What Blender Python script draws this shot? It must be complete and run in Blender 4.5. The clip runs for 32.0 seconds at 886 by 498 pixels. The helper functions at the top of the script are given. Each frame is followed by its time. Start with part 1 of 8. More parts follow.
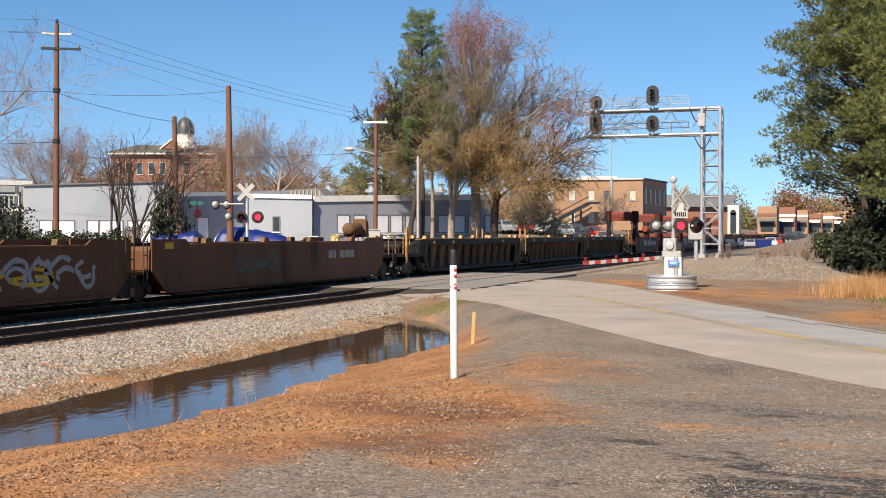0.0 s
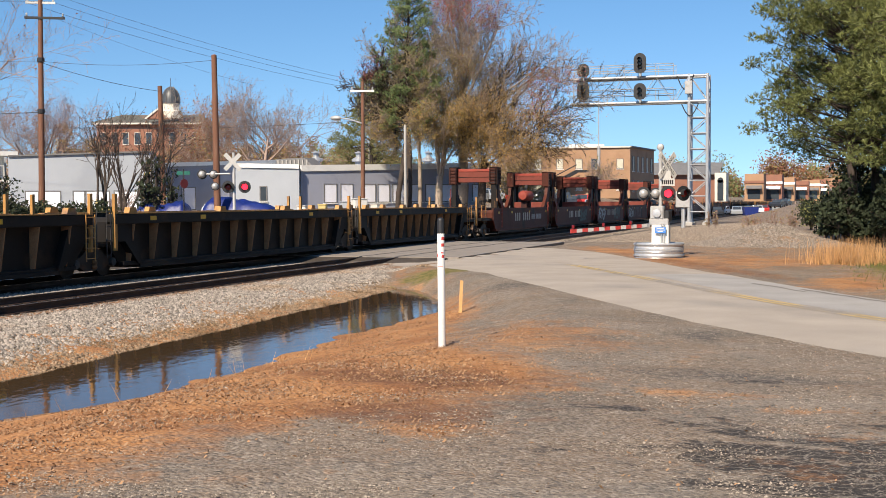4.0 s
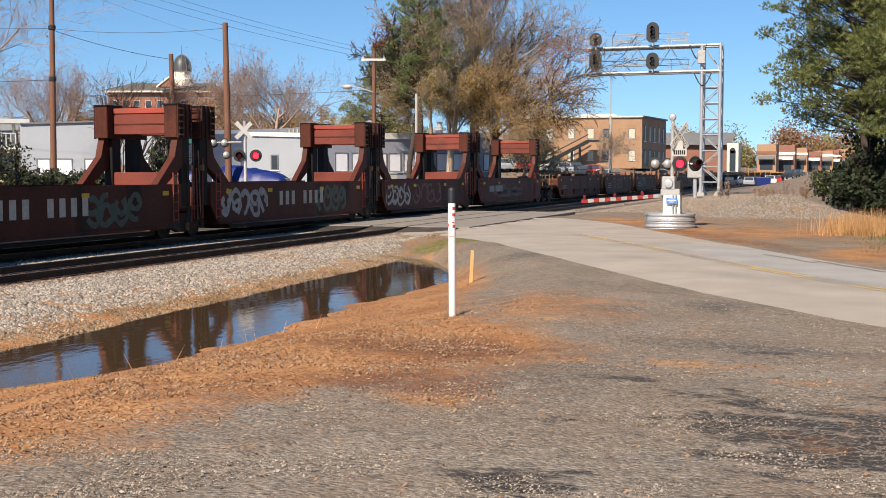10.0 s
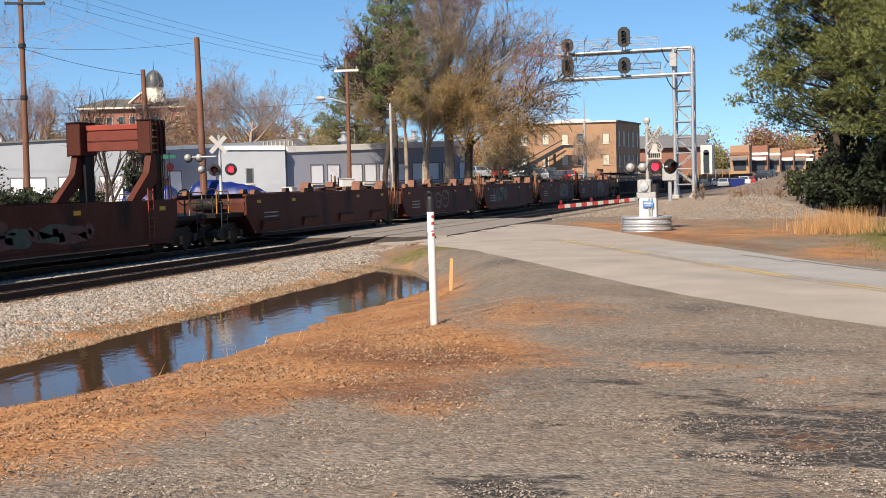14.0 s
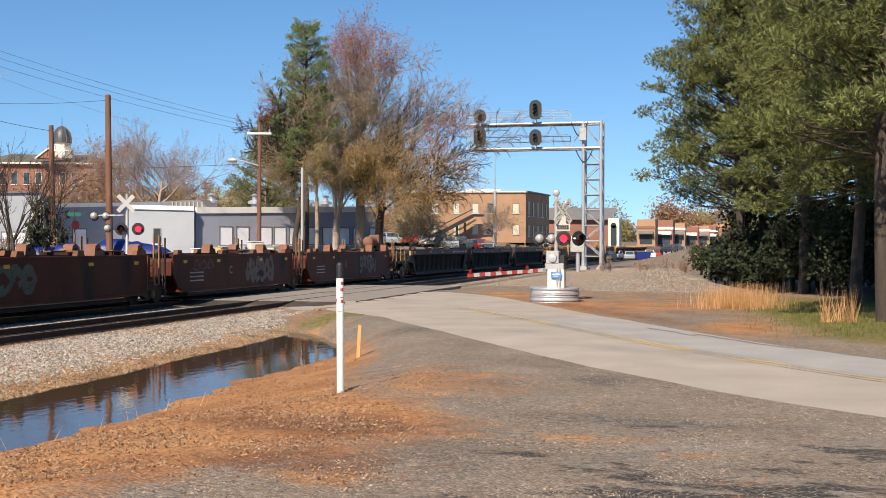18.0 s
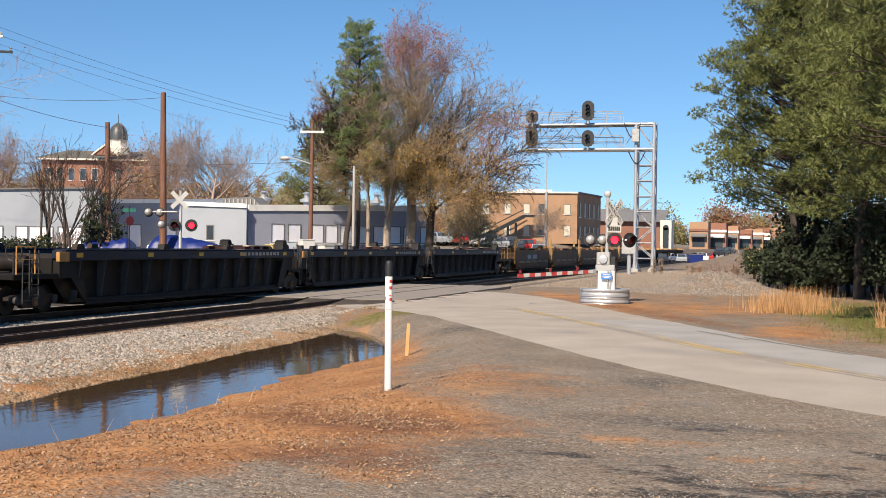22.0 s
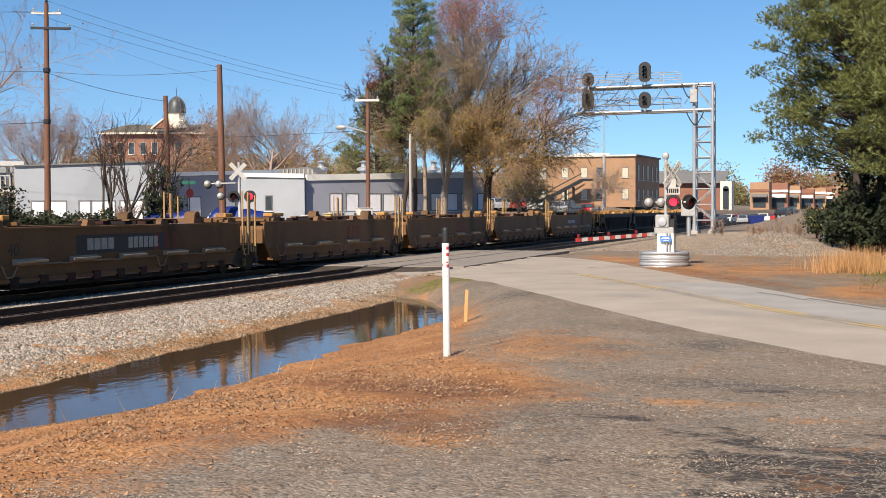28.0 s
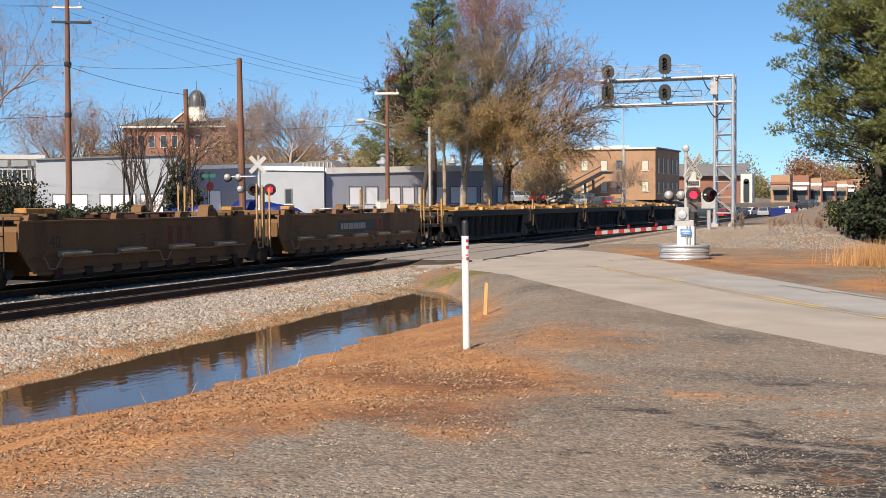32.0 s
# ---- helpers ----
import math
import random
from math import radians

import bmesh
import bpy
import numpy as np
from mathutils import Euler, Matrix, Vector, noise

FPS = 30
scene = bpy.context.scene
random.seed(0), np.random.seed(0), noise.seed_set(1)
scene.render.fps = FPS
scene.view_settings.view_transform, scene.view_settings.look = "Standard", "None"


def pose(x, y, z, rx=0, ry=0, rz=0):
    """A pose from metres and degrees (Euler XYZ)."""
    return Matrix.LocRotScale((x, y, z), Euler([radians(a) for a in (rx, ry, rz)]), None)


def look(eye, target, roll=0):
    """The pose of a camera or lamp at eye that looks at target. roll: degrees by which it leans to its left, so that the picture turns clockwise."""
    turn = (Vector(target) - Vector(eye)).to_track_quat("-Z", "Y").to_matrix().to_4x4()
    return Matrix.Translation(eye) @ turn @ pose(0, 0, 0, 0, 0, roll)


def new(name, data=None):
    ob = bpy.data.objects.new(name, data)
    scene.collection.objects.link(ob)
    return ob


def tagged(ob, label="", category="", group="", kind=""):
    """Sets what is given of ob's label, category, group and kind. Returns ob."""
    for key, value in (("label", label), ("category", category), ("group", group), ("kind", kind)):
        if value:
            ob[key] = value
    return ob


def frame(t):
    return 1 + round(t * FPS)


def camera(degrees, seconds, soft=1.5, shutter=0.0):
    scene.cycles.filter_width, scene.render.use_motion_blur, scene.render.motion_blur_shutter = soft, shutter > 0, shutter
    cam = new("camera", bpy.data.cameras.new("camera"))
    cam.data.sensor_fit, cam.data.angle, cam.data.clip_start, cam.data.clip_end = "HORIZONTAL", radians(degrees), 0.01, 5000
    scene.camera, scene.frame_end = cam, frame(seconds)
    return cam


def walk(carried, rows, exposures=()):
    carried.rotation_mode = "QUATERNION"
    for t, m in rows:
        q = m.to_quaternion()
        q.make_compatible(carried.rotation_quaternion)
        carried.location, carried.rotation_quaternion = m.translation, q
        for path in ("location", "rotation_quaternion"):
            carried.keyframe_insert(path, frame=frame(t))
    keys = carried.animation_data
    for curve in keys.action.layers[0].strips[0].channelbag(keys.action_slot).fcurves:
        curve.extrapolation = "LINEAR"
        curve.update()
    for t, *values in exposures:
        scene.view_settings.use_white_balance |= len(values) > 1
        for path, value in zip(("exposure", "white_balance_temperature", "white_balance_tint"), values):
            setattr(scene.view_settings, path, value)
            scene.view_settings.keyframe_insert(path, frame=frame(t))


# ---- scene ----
SECONDS = 32.0
cam = camera(40.0, SECONDS, soft=0.7, shutter=0.0)
# seconds, place, turn: a hand-held phone on one spot, panning a little
PATH = [
    (0, 0.000, 0.000, 2.100, 89.26, 0.00, 18.95), (0.5, 0.009, 0.003, 2.102, 89.15, 0.14, 19.01), (1, 0.007, 0.002, 2.101, 89.14, 0.21, 18.89),
    (1.5, 0.004, 0.002, 2.102, 88.89, 0.19, 18.85), (2, 0.006, 0.002, 2.101, 88.65, 0.20, 18.88), (2.5, 0.010, 0.002, 2.097, 88.55, 0.47, 18.97),
    (3, 0.011, 0.003, 2.101, 88.25, 0.61, 18.92), (3.5, 0.010, 0.001, 2.099, 88.06, 0.40, 18.65), (4, 0.008, -0.000, 2.093, 87.80, 0.27, 18.37),
    (4.5, 0.012, 0.004, 2.099, 87.35, 0.29, 18.24), (6.5, 0.009, 0.003, 2.096, 87.47, 0.13, 18.23), (7, 0.004, 0.003, 2.100, 87.08, 0.11, 18.27),
    (7.5, 0.003, 0.001, 2.093, 86.46, 0.12, 18.33), (8, 0.012, 0.002, 2.094, 86.09, 0.11, 18.42), (8.5, 0.007, 0.001, 2.093, 86.15, 0.19, 18.67),
    (9, 0.010, 0.001, 2.097, 86.12, 0.40, 18.85), (9.5, 0.008, -0.001, 2.093, 86.33, 0.19, 18.92), (10, 0.007, -0.001, 2.099, 86.36, 0.04, 18.89),
    (10.5, 0.011, -0.000, 2.091, 86.20, 0.04, 18.91), (11, 0.008, -0.000, 2.095, 86.25, 0.06, 18.81), (11.5, 0.011, 0.001, 2.094, 86.09, -0.29, 18.51),
    (12, 0.010, -0.001, 2.095, 85.84, -0.26, 18.27), (12.5, 0.012, 0.002, 2.093, 86.18, -0.29, 18.23), (13, 0.009, 0.001, 2.091, 86.65, -0.54, 18.23),
    (13.5, -0.008, -0.004, 2.087, 86.90, -0.27, 17.92), (14, -0.027, -0.006, 2.095, 86.76, 1.50, 17.73), (14.5, -0.068, -0.017, 2.104, 88.10, 0.36, 16.29),
    (16.5, -0.055, -0.013, 2.103, 87.77, 1.84, 7.32), (17, -0.019, -0.003, 2.116, 89.64, 1.19, 10.67), (17.5, -0.008, -0.002, 2.112, 90.04, 0.09, 12.22),
    (18, -0.029, -0.008, 2.115, 89.83, -0.08, 13.51), (18.5, -0.025, -0.004, 2.110, 89.28, 0.32, 14.67), (19, -0.018, -0.003, 2.103, 88.94, -0.04, 15.53),
    (19.5, -0.007, -0.002, 2.103, 89.47, -0.04, 15.96), (20, -0.005, -0.001, 2.102, 90.11, -0.09, 15.93), (20.5, -0.006, 0.001, 2.103, 90.20, -0.40, 15.86),
    (21, -0.012, -0.001, 2.101, 90.11, -0.67, 15.87), (21.5, -0.008, 0.000, 2.105, 90.03, -0.85, 15.91), (22, -0.010, 0.000, 2.105, 89.81, -0.79, 15.90),
    (22.5, -0.019, -0.003, 2.103, 89.42, -0.74, 15.77), (23, -0.016, -0.003, 2.102, 89.16, -0.74, 15.67), (23.5, -0.014, -0.003, 2.102, 88.87, -0.67, 15.79),
    (24, -0.007, -0.002, 2.100, 88.43, -0.66, 16.36), (24.5, -0.011, -0.001, 2.104, 88.24, -0.42, 16.90), (25, -0.006, -0.001, 2.105, 88.20, -0.02, 17.26),
    (25.5, -0.009, -0.002, 2.105, 88.23, 0.17, 17.66), (27.5, 0.012, 0.004, 2.103, 87.81, 0.90, 18.34), (28, 0.014, 0.004, 2.102, 88.22, 0.38, 18.62),
    (28.5, 0.013, 0.005, 2.101, 88.74, 0.30, 18.82), (29, 0.015, 0.005, 2.102, 88.80, 0.90, 19.37), (29.5, 0.008, 0.003, 2.103, 88.55, 0.66, 19.80),
    (30, 0.007, 0.002, 2.096, 88.29, 0.32, 19.76), (30.5, 0.011, 0.004, 2.097, 88.29, 0.52, 19.44), (31, 0.011, 0.005, 2.097, 88.18, 0.45, 19.40),
    (31.5, 0.009, 0.005, 2.098, 87.97, 0.32, 19.42), (32, 0.010, 0.005, 2.098, 87.90, 0.43, 19.53),
]
EXPOSURE = 0.65
walk(cam, [(t, pose(x, y, z, a, b, c)) for t, x, y, z, a, b, c in PATH], [(0.0, EXPOSURE), (32.0, EXPOSURE)])

# ---- light: a clear late-autumn midday, the sun behind the camera and to its left ----
SUN_TO = Vector((-0.14, -1.0, 0.0)).normalized()
SUN_EL = 41.0
world = bpy.data.worlds.new("sky")
scene.world = world
world.use_nodes = True
wn = world.node_tree.nodes
sky = wn.new("ShaderNodeTexSky")
sky.sky_type = "NISHITA"
sky.sun_disc = False
sky.sun_elevation = radians(SUN_EL)
sky.sun_rotation = math.atan2(SUN_TO.x, SUN_TO.y)
sky.air_density, sky.dust_density, sky.ozone_density = 1.0, 0.0, 2.5
wn["Background"].inputs["Strength"].default_value = 0.092
hue = wn.new("ShaderNodeHueSaturation")
hue.inputs["Saturation"].default_value = 1.22
way = wn.new("ShaderNodeTexCoord")
lift = wn.new("ShaderNodeVectorMath")
lift.operation = "ADD"
lift.inputs[1].default_value = (0, 0, 0.097)
world.node_tree.links.new(way.outputs["Generated"], lift.inputs[0])
world.node_tree.links.new(lift.outputs[0], sky.inputs["Vector"])
world.node_tree.links.new(sky.outputs[0], hue.inputs["Color"])
world.node_tree.links.new(hue.outputs[0], wn["Background"].inputs["Color"])
sun = new("sun", bpy.data.lights.new("sun", "SUN"))
sun.data.energy, sun.data.angle, sun.data.color = 5.0, radians(0.53), (1.0, 0.862, 0.69)
d = SUN_TO * math.cos(radians(SUN_EL)) + Vector((0, 0, math.sin(radians(SUN_EL))))
sun.matrix_world = look(d * 100, (0, 0, 0))
# ---- materials ----
def mat(name, base, rough=0.7, metal=0.0, vary=0.25, scale=3.0, fine=40.0, bump=0.15, tint=None, tint_at=0.55,
        tint_scale=1.2, per_object=0.0, per_island=0.0, alpha_rough=0.0, stretch=None, spec=0.5):
    """A worn surface: two scales of noise in tone, patches of a second colour, fine relief."""
    m = bpy.data.materials.new(name)
    m.use_nodes = True
    nt = m.node_tree
    n, l = nt.nodes, nt.links
    b = n["Principled BSDF"]
    co = n.new("ShaderNodeTexCoord")
    mp = n.new("ShaderNodeMapping")
    l.new(co.outputs["Object"], mp.inputs["Vector"])
    if stretch:
        mp.inputs["Scale"].default_value = stretch
    big, small, pat = (n.new("ShaderNodeTexNoise") for _ in range(3))
    for tex, s, det in ((big, scale, 4), (small, fine, 3), (pat, tint_scale, 5)):
        tex.inputs["Scale"].default_value, tex.inputs["Detail"].default_value = s, det
        l.new(mp.outputs[0], tex.inputs["Vector"])
    add = n.new("ShaderNodeMath")
    add.operation = "ADD"
    l.new(big.outputs["Fac"], add.inputs[0])
    l.new(small.outputs["Fac"], add.inputs[1])
    rng = n.new("ShaderNodeMapRange")
    rng.inputs["From Min"].default_value, rng.inputs["From Max"].default_value = 0.6, 1.4
    rng.inputs["To Min"].default_value, rng.inputs["To Max"].default_value = 1 - vary, 1 + vary
    l.new(add.outputs[0], rng.inputs["Value"])
    tone = rng.outputs[0]
    for amount, out in ((per_object, ("ShaderNodeObjectInfo", "Random")), (per_island, ("ShaderNodeNewGeometry", "Random Per Island"))):
        if amount:
            src = n.new(out[0])
            r2 = n.new("ShaderNodeMapRange")
            r2.inputs["To Min"].default_value, r2.inputs["To Max"].default_value = 1 - amount, 1 + amount
            l.new(src.outputs[out[1]], r2.inputs["Value"])
            mul = n.new("ShaderNodeMath")
            mul.operation = "MULTIPLY"
            l.new(tone, mul.inputs[0])
            l.new(r2.outputs[0], mul.inputs[1])
            tone = mul.outputs[0]
    col = n.new("ShaderNodeMix")
    col.data_type = "RGBA"
    col.inputs["A"].default_value = (*base, 1)
    col.inputs["B"].default_value = (*(tint or base), 1)
    ramp = n.new("ShaderNodeMapRange")
    ramp.inputs["From Min"].default_value, ramp.inputs["From Max"].default_value = tint_at, tint_at + 0.12
    l.new(pat.outputs["Fac"], ramp.inputs["Value"])
    l.new(ramp.outputs[0], col.inputs["Factor"])
    vec = n.new("ShaderNodeVectorMath")
    vec.operation = "SCALE"
    l.new(col.outputs["Result"], vec.inputs[0])
    l.new(tone, vec.inputs["Scale"])
    l.new(vec.outputs[0], b.inputs["Base Color"])
    b.inputs["Roughness"].default_value, b.inputs["Metallic"].default_value = rough, metal
    b.inputs["Specular IOR Level"].default_value = spec
    if bump:
        bp = n.new("ShaderNodeBump")
        bp.inputs["Strength"].default_value, bp.inputs["Distance"].default_value = bump, 0.02
        l.new(small.outputs["Fac"], bp.inputs["Height"])
        l.new(bp.outputs[0], b.inputs["Normal"])
    return m


def glow(name, colour, strength):
    m = bpy.data.materials.new(name)
    m.use_nodes = True
    b = m.node_tree.nodes["Principled BSDF"]
    b.inputs["Base Color"].default_value = (*colour, 1)
    b.inputs["Emission Color"].default_value = (*colour, 1)
    b.inputs["Emission Strength"].default_value = strength
    return m


RUST = (0.16, 0.055, 0.025)
M = dict(
    brown=mat("oxide_brown_paint", (0.152, 0.064, 0.030), 0.6, vary=0.4, scale=0.8, tint=(0.060, 0.028, 0.015), tint_scale=0.6, per_object=0.12, stretch=(1, 1, 0.35), spec=0.18),
    maroon=mat("maroon_paint", (0.076, 0.022, 0.013), 0.6, vary=0.45, scale=0.8, tint=(0.020, 0.011, 0.009), tint_scale=0.6, per_object=0.15, stretch=(1, 1, 0.35), spec=0.18),
    darkred=mat("sooty_dark_red_steel", (0.045, 0.017, 0.014), 0.6, vary=0.4, scale=1.2, tint=(0.018, 0.013, 0.012), tint_scale=0.9, tint_at=0.48, spec=0.18),
    red=mat("faded_red_paint", (0.28, 0.058, 0.04), 0.55, vary=0.22, scale=1.5, tint=(0.22, 0.06, 0.04), tint_scale=1.0, per_object=0.1, spec=0.18),
    brickred=mat("dull_brick_red_paint", (0.17, 0.045, 0.032), 0.6, vary=0.25, scale=1.2, tint=(0.11, 0.035, 0.025), tint_scale=0.8, per_object=0.1, spec=0.18),
    # pale tan: sunlight on the step tops put into the colour; also colours planks
    paletan=mat("sunlit_tan_plate", (0.34, 0.25, 0.165), 0.8, vary=0.3, scale=3.0, tint=(0.20, 0.13, 0.08), tint_scale=2.0),
    cream=mat("weathered_cream_lettering", (0.46, 0.41, 0.34), 0.7, vary=0.3, scale=6, bump=0),
    conduit=mat("dusty_tan_conduit", (0.24, 0.165, 0.105), 0.7, vary=0.3, scale=3.0, tint=(0.25, 0.18, 0.12), tint_scale=2.0),
    tan=mat("dusty_tan_brown_paint", (0.150, 0.080, 0.037), 0.65, vary=0.35, scale=0.7, tint=(0.070, 0.043, 0.022), tint_scale=0.5, per_object=0.1, stretch=(1, 1, 0.3), spec=0.18),
    black=mat("sooty_black_steel", (0.013, 0.011, 0.010), 0.6, vary=0.4, scale=1.2, tint=(0.040, 0.025, 0.016), tint_scale=1.0, per_object=0.15, spec=0.18),
    navy=mat("navy_blue_paint", (0.017, 0.020, 0.036), 0.5, vary=0.35, scale=1.0, tint=(0.035, 0.030, 0.030), tint_scale=0.8, spec=0.18),
    ribrust=mat("rusty_rib_steel", (0.24, 0.125, 0.06), 0.7, vary=0.4, scale=2.0, tint=(0.055, 0.04, 0.03), tint_scale=1.5, per_object=0.2, spec=0.18),
    ribgrey=mat("dusty_grey_rib_steel", (0.055, 0.052, 0.05), 0.6, vary=0.35, scale=2.0, tint=(0.025, 0.025, 0.028), tint_scale=1.5, per_object=0.2, spec=0.18),
    yellow=mat("worn_yellow_paint", (0.40, 0.20, 0.05), 0.6, vary=0.3, scale=2.0, tint=(0.17, 0.09, 0.045), tint_scale=2.0, per_object=0.1),
    wheel=mat("dark_wheel_steel", (0.045, 0.037, 0.032), 0.55, 0.3, vary=0.3, tint=(0.09, 0.05, 0.03), spec=0.18),
    rail=mat("rusty_rail_steel", (0.075, 0.045, 0.032), 0.65, 0.2, vary=0.3, scale=2, tint=(0.04, 0.03, 0.026), spec=0.18),
    railtop=mat("polished_rail_head", (0.55, 0.54, 0.53), 0.25, 0.9, vary=0.1, bump=0.03),
    tie=mat("creosoted_timber", (0.060, 0.048, 0.040), 0.85, vary=0.35, scale=4, tint=(0.10, 0.085, 0.07), per_object=0.25, stretch=(0.4, 3, 3)),
    galv=mat("galvanized_steel", (0.46, 0.47, 0.48), 0.45, 0.5, vary=0.12, scale=6, tint=(0.47, 0.48, 0.50), tint_scale=4, bump=0.05),
    silver=mat("silver_paint", (0.42, 0.41, 0.395), 0.45, 0.3, vary=0.15, scale=5, tint=(0.33, 0.32, 0.30), tint_scale=3, bump=0.05),
    white=mat("white_paint", (0.62, 0.60, 0.56), 0.5, vary=0.1, scale=4, tint=(0.52, 0.49, 0.44), tint_at=0.62, tint_scale=3, bump=0.05),
    signblack=mat("matt_black_paint", (0.018, 0.018, 0.019), 0.55, vary=0.25, scale=4, bump=0.05),
    signred=mat("red_reflective_film", (0.55, 0.06, 0.05), 0.45, vary=0.2, scale=8, bump=0.02),
    blue=mat("blue_sign_film", (0.06, 0.20, 0.55), 0.45, vary=0.1, bump=0.02),
    tarp=mat("blue_tarpaulin", (0.008, 0.020, 0.14), 0.45, vary=0.3, scale=4, bump=0.3),
    whitetarp=mat("white_plastic_sheet", (0.72, 0.74, 0.77), 0.5, vary=0.15, scale=4, bump=0.3),
    glass=mat("dark_window_glass", (0.045, 0.055, 0.065), 0.08, vary=0.2, bump=0),
    brickrust=mat("rust_brown_casting", (0.20, 0.088, 0.052), 0.8, vary=0.35, scale=2.5, bump=0.3),
    goldpipe=mat("dusty_gold_paint", (0.40, 0.24, 0.095), 0.7, vary=0.3, scale=4, bump=0.15),
    blind=mat("white_window_blind", (0.84, 0.84, 0.90), 0.6, vary=0.1, scale=2, bump=0.05),
    creamblind=mat("cream_window_blind", (0.55, 0.51, 0.40), 0.6, vary=0.15, scale=2, bump=0.05),
    slate=mat("slate_blue_render", (0.31, 0.325, 0.39), 0.8, vary=0.1, scale=0.5, tint=(0.285, 0.30, 0.36), tint_scale=0.3, bump=0.1),
    pale=mat("pale_grey_render", (0.35, 0.375, 0.41), 0.8, vary=0.1, scale=0.5, tint=(0.31, 0.335, 0.37), tint_scale=0.3, bump=0.1),
    fascia=mat("white_roof_fascia", (0.76, 0.75, 0.72), 0.6, vary=0.1, scale=1, tint=(0.6, 0.58, 0.54), tint_scale=0.8, bump=0.05),
    brick=mat("tan_brick", (0.36, 0.215, 0.125), 0.85, vary=0.14, scale=0.6, fine=14, tint=(0.31, 0.18, 0.105), tint_scale=0.5, bump=0.3),
    redbrick=mat("red_brick", (0.25, 0.115, 0.075), 0.85, vary=0.15, scale=0.6, fine=12, tint=(0.21, 0.095, 0.065), tint_scale=0.5, bump=0.3),
    stone=mat("cream_stone", (0.62, 0.58, 0.50), 0.8, vary=0.1, scale=1),
    roof=mat("weathered_grey_roof", (0.16, 0.155, 0.15), 0.8, vary=0.2, scale=1),
    dome=mat("dark_copper_dome", (0.055, 0.06, 0.065), 0.45, vary=0.2, scale=1),
    pole=mat("brown_timber_pole", (0.16, 0.072, 0.042), 0.85, vary=0.25, scale=2, tint=(0.20, 0.11, 0.07), tint_scale=1.5, stretch=(6, 6, 0.5), bump=0.3),
    greypole=mat("grey_concrete_pole", (0.36, 0.34, 0.31), 0.8, vary=0.15, scale=2),
    stake=mat("bare_pine_stake", (0.55, 0.33, 0.13), 0.75, vary=0.15, scale=6, stretch=(5, 5, 0.6), bump=0.2),
    wire=mat("weathered_cable", (0.06, 0.065, 0.075), 0.6, vary=0.1, bump=0),
    bark=mat("grey_brown_bark", (0.40, 0.32, 0.245), 0.9, vary=0.35, scale=3, tint=(0.29, 0.24, 0.19), stretch=(3, 3, 0.6), bump=0.6),
    greybark=mat("mid_grey_bark", (0.285, 0.222, 0.168), 0.9, vary=0.35, scale=3, tint=(0.21, 0.165, 0.125), stretch=(3, 3, 0.6), bump=0.6),
    twig=mat("bare_twig", (0.32, 0.235, 0.195), 0.9, vary=0.2, scale=2, bump=0),
    darkbark=mat("dark_pine_bark", (0.055, 0.041, 0.033), 0.9, vary=0.35, scale=3, tint=(0.085, 0.06, 0.046), stretch=(3, 3, 0.6), bump=0.6),
    mustard=mat("faded_mustard_plastic", (0.50, 0.40, 0.16), 0.6, vary=0.15, bump=0.05),
    dullred=mat("weathered_dull_red_sign", (0.13, 0.02, 0.022), 0.6, vary=0.2, bump=0.02),
    car_a=mat("white_car_paint", (0.70, 0.71, 0.72), 0.25, vary=0.04, bump=0),
    car_b=mat("dark_car_paint", (0.03, 0.035, 0.045), 0.22, vary=0.04, bump=0),
    car_c=mat("silver_car_paint", (0.42, 0.44, 0.46), 0.3, 0.4, vary=0.04, bump=0),
    car_d=mat("red_car_paint", (0.42, 0.035, 0.03), 0.25, vary=0.04, bump=0),
    tyre=mat("tyre_rubber", (0.02, 0.02, 0.02), 0.85, vary=0.2, bump=0.1),
    lamp_red=glow("lit_red_lens", (1.0, 0.015, 0.03), 3.2),
    lens_off=mat("unlit_red_lens", (0.16, 0.012, 0.015), 0.2, vary=0.1, bump=0),
    clear=mat("unlit_signal_lens", (0.25, 0.27, 0.26), 0.15, vary=0.1, bump=0),
    plate_y=mat("yellow_reflective_plate", (0.62, 0.36, 0.02), 0.5, vary=0.2, scale=6, bump=0.02),
    chalk=mat("white_stencil_paint", (0.34, 0.32, 0.29), 0.7, vary=0.3, scale=8, bump=0),
    tag_a=mat("pale_spray_paint", (0.34, 0.33, 0.31), 0.6, vary=0.4, scale=5, bump=0),
    tag_e=mat("faint_grey_spray_paint", (0.105, 0.082, 0.068), 0.6, vary=0.5, scale=4, bump=0),
    tag_b=mat("dull_green_spray_paint", (0.05, 0.075, 0.055), 0.6, vary=0.4, scale=5, bump=0),
    tag_d=mat("dull_pink_spray_paint", (0.10, 0.042, 0.038), 0.6, vary=0.4, scale=5, bump=0),
)


def leaf_mat(name, base, vary=0.35, rough=0.55, trans=0.25, clump=0.15, clump_size=0.5):
    m = mat(name, base, rough, vary=clump, scale=clump_size, fine=3, bump=0, per_island=vary, spec=0.3)
    n, l = m.node_tree.nodes, m.node_tree.links
    b = n["Principled BSDF"]
    tr = n.new("ShaderNodeBsdfTranslucent")
    l.new(b.inputs["Base Color"].links[0].from_socket, tr.inputs["Color"])
    mx = n.new("ShaderNodeMixShader")
    mx.inputs[0].default_value = trans
    l.new(b.outputs[0], mx.inputs[1])
    l.new(tr.outputs[0], mx.inputs[2])
    l.new(mx.outputs[0], n["Material Output"].inputs["Surface"])
    return m


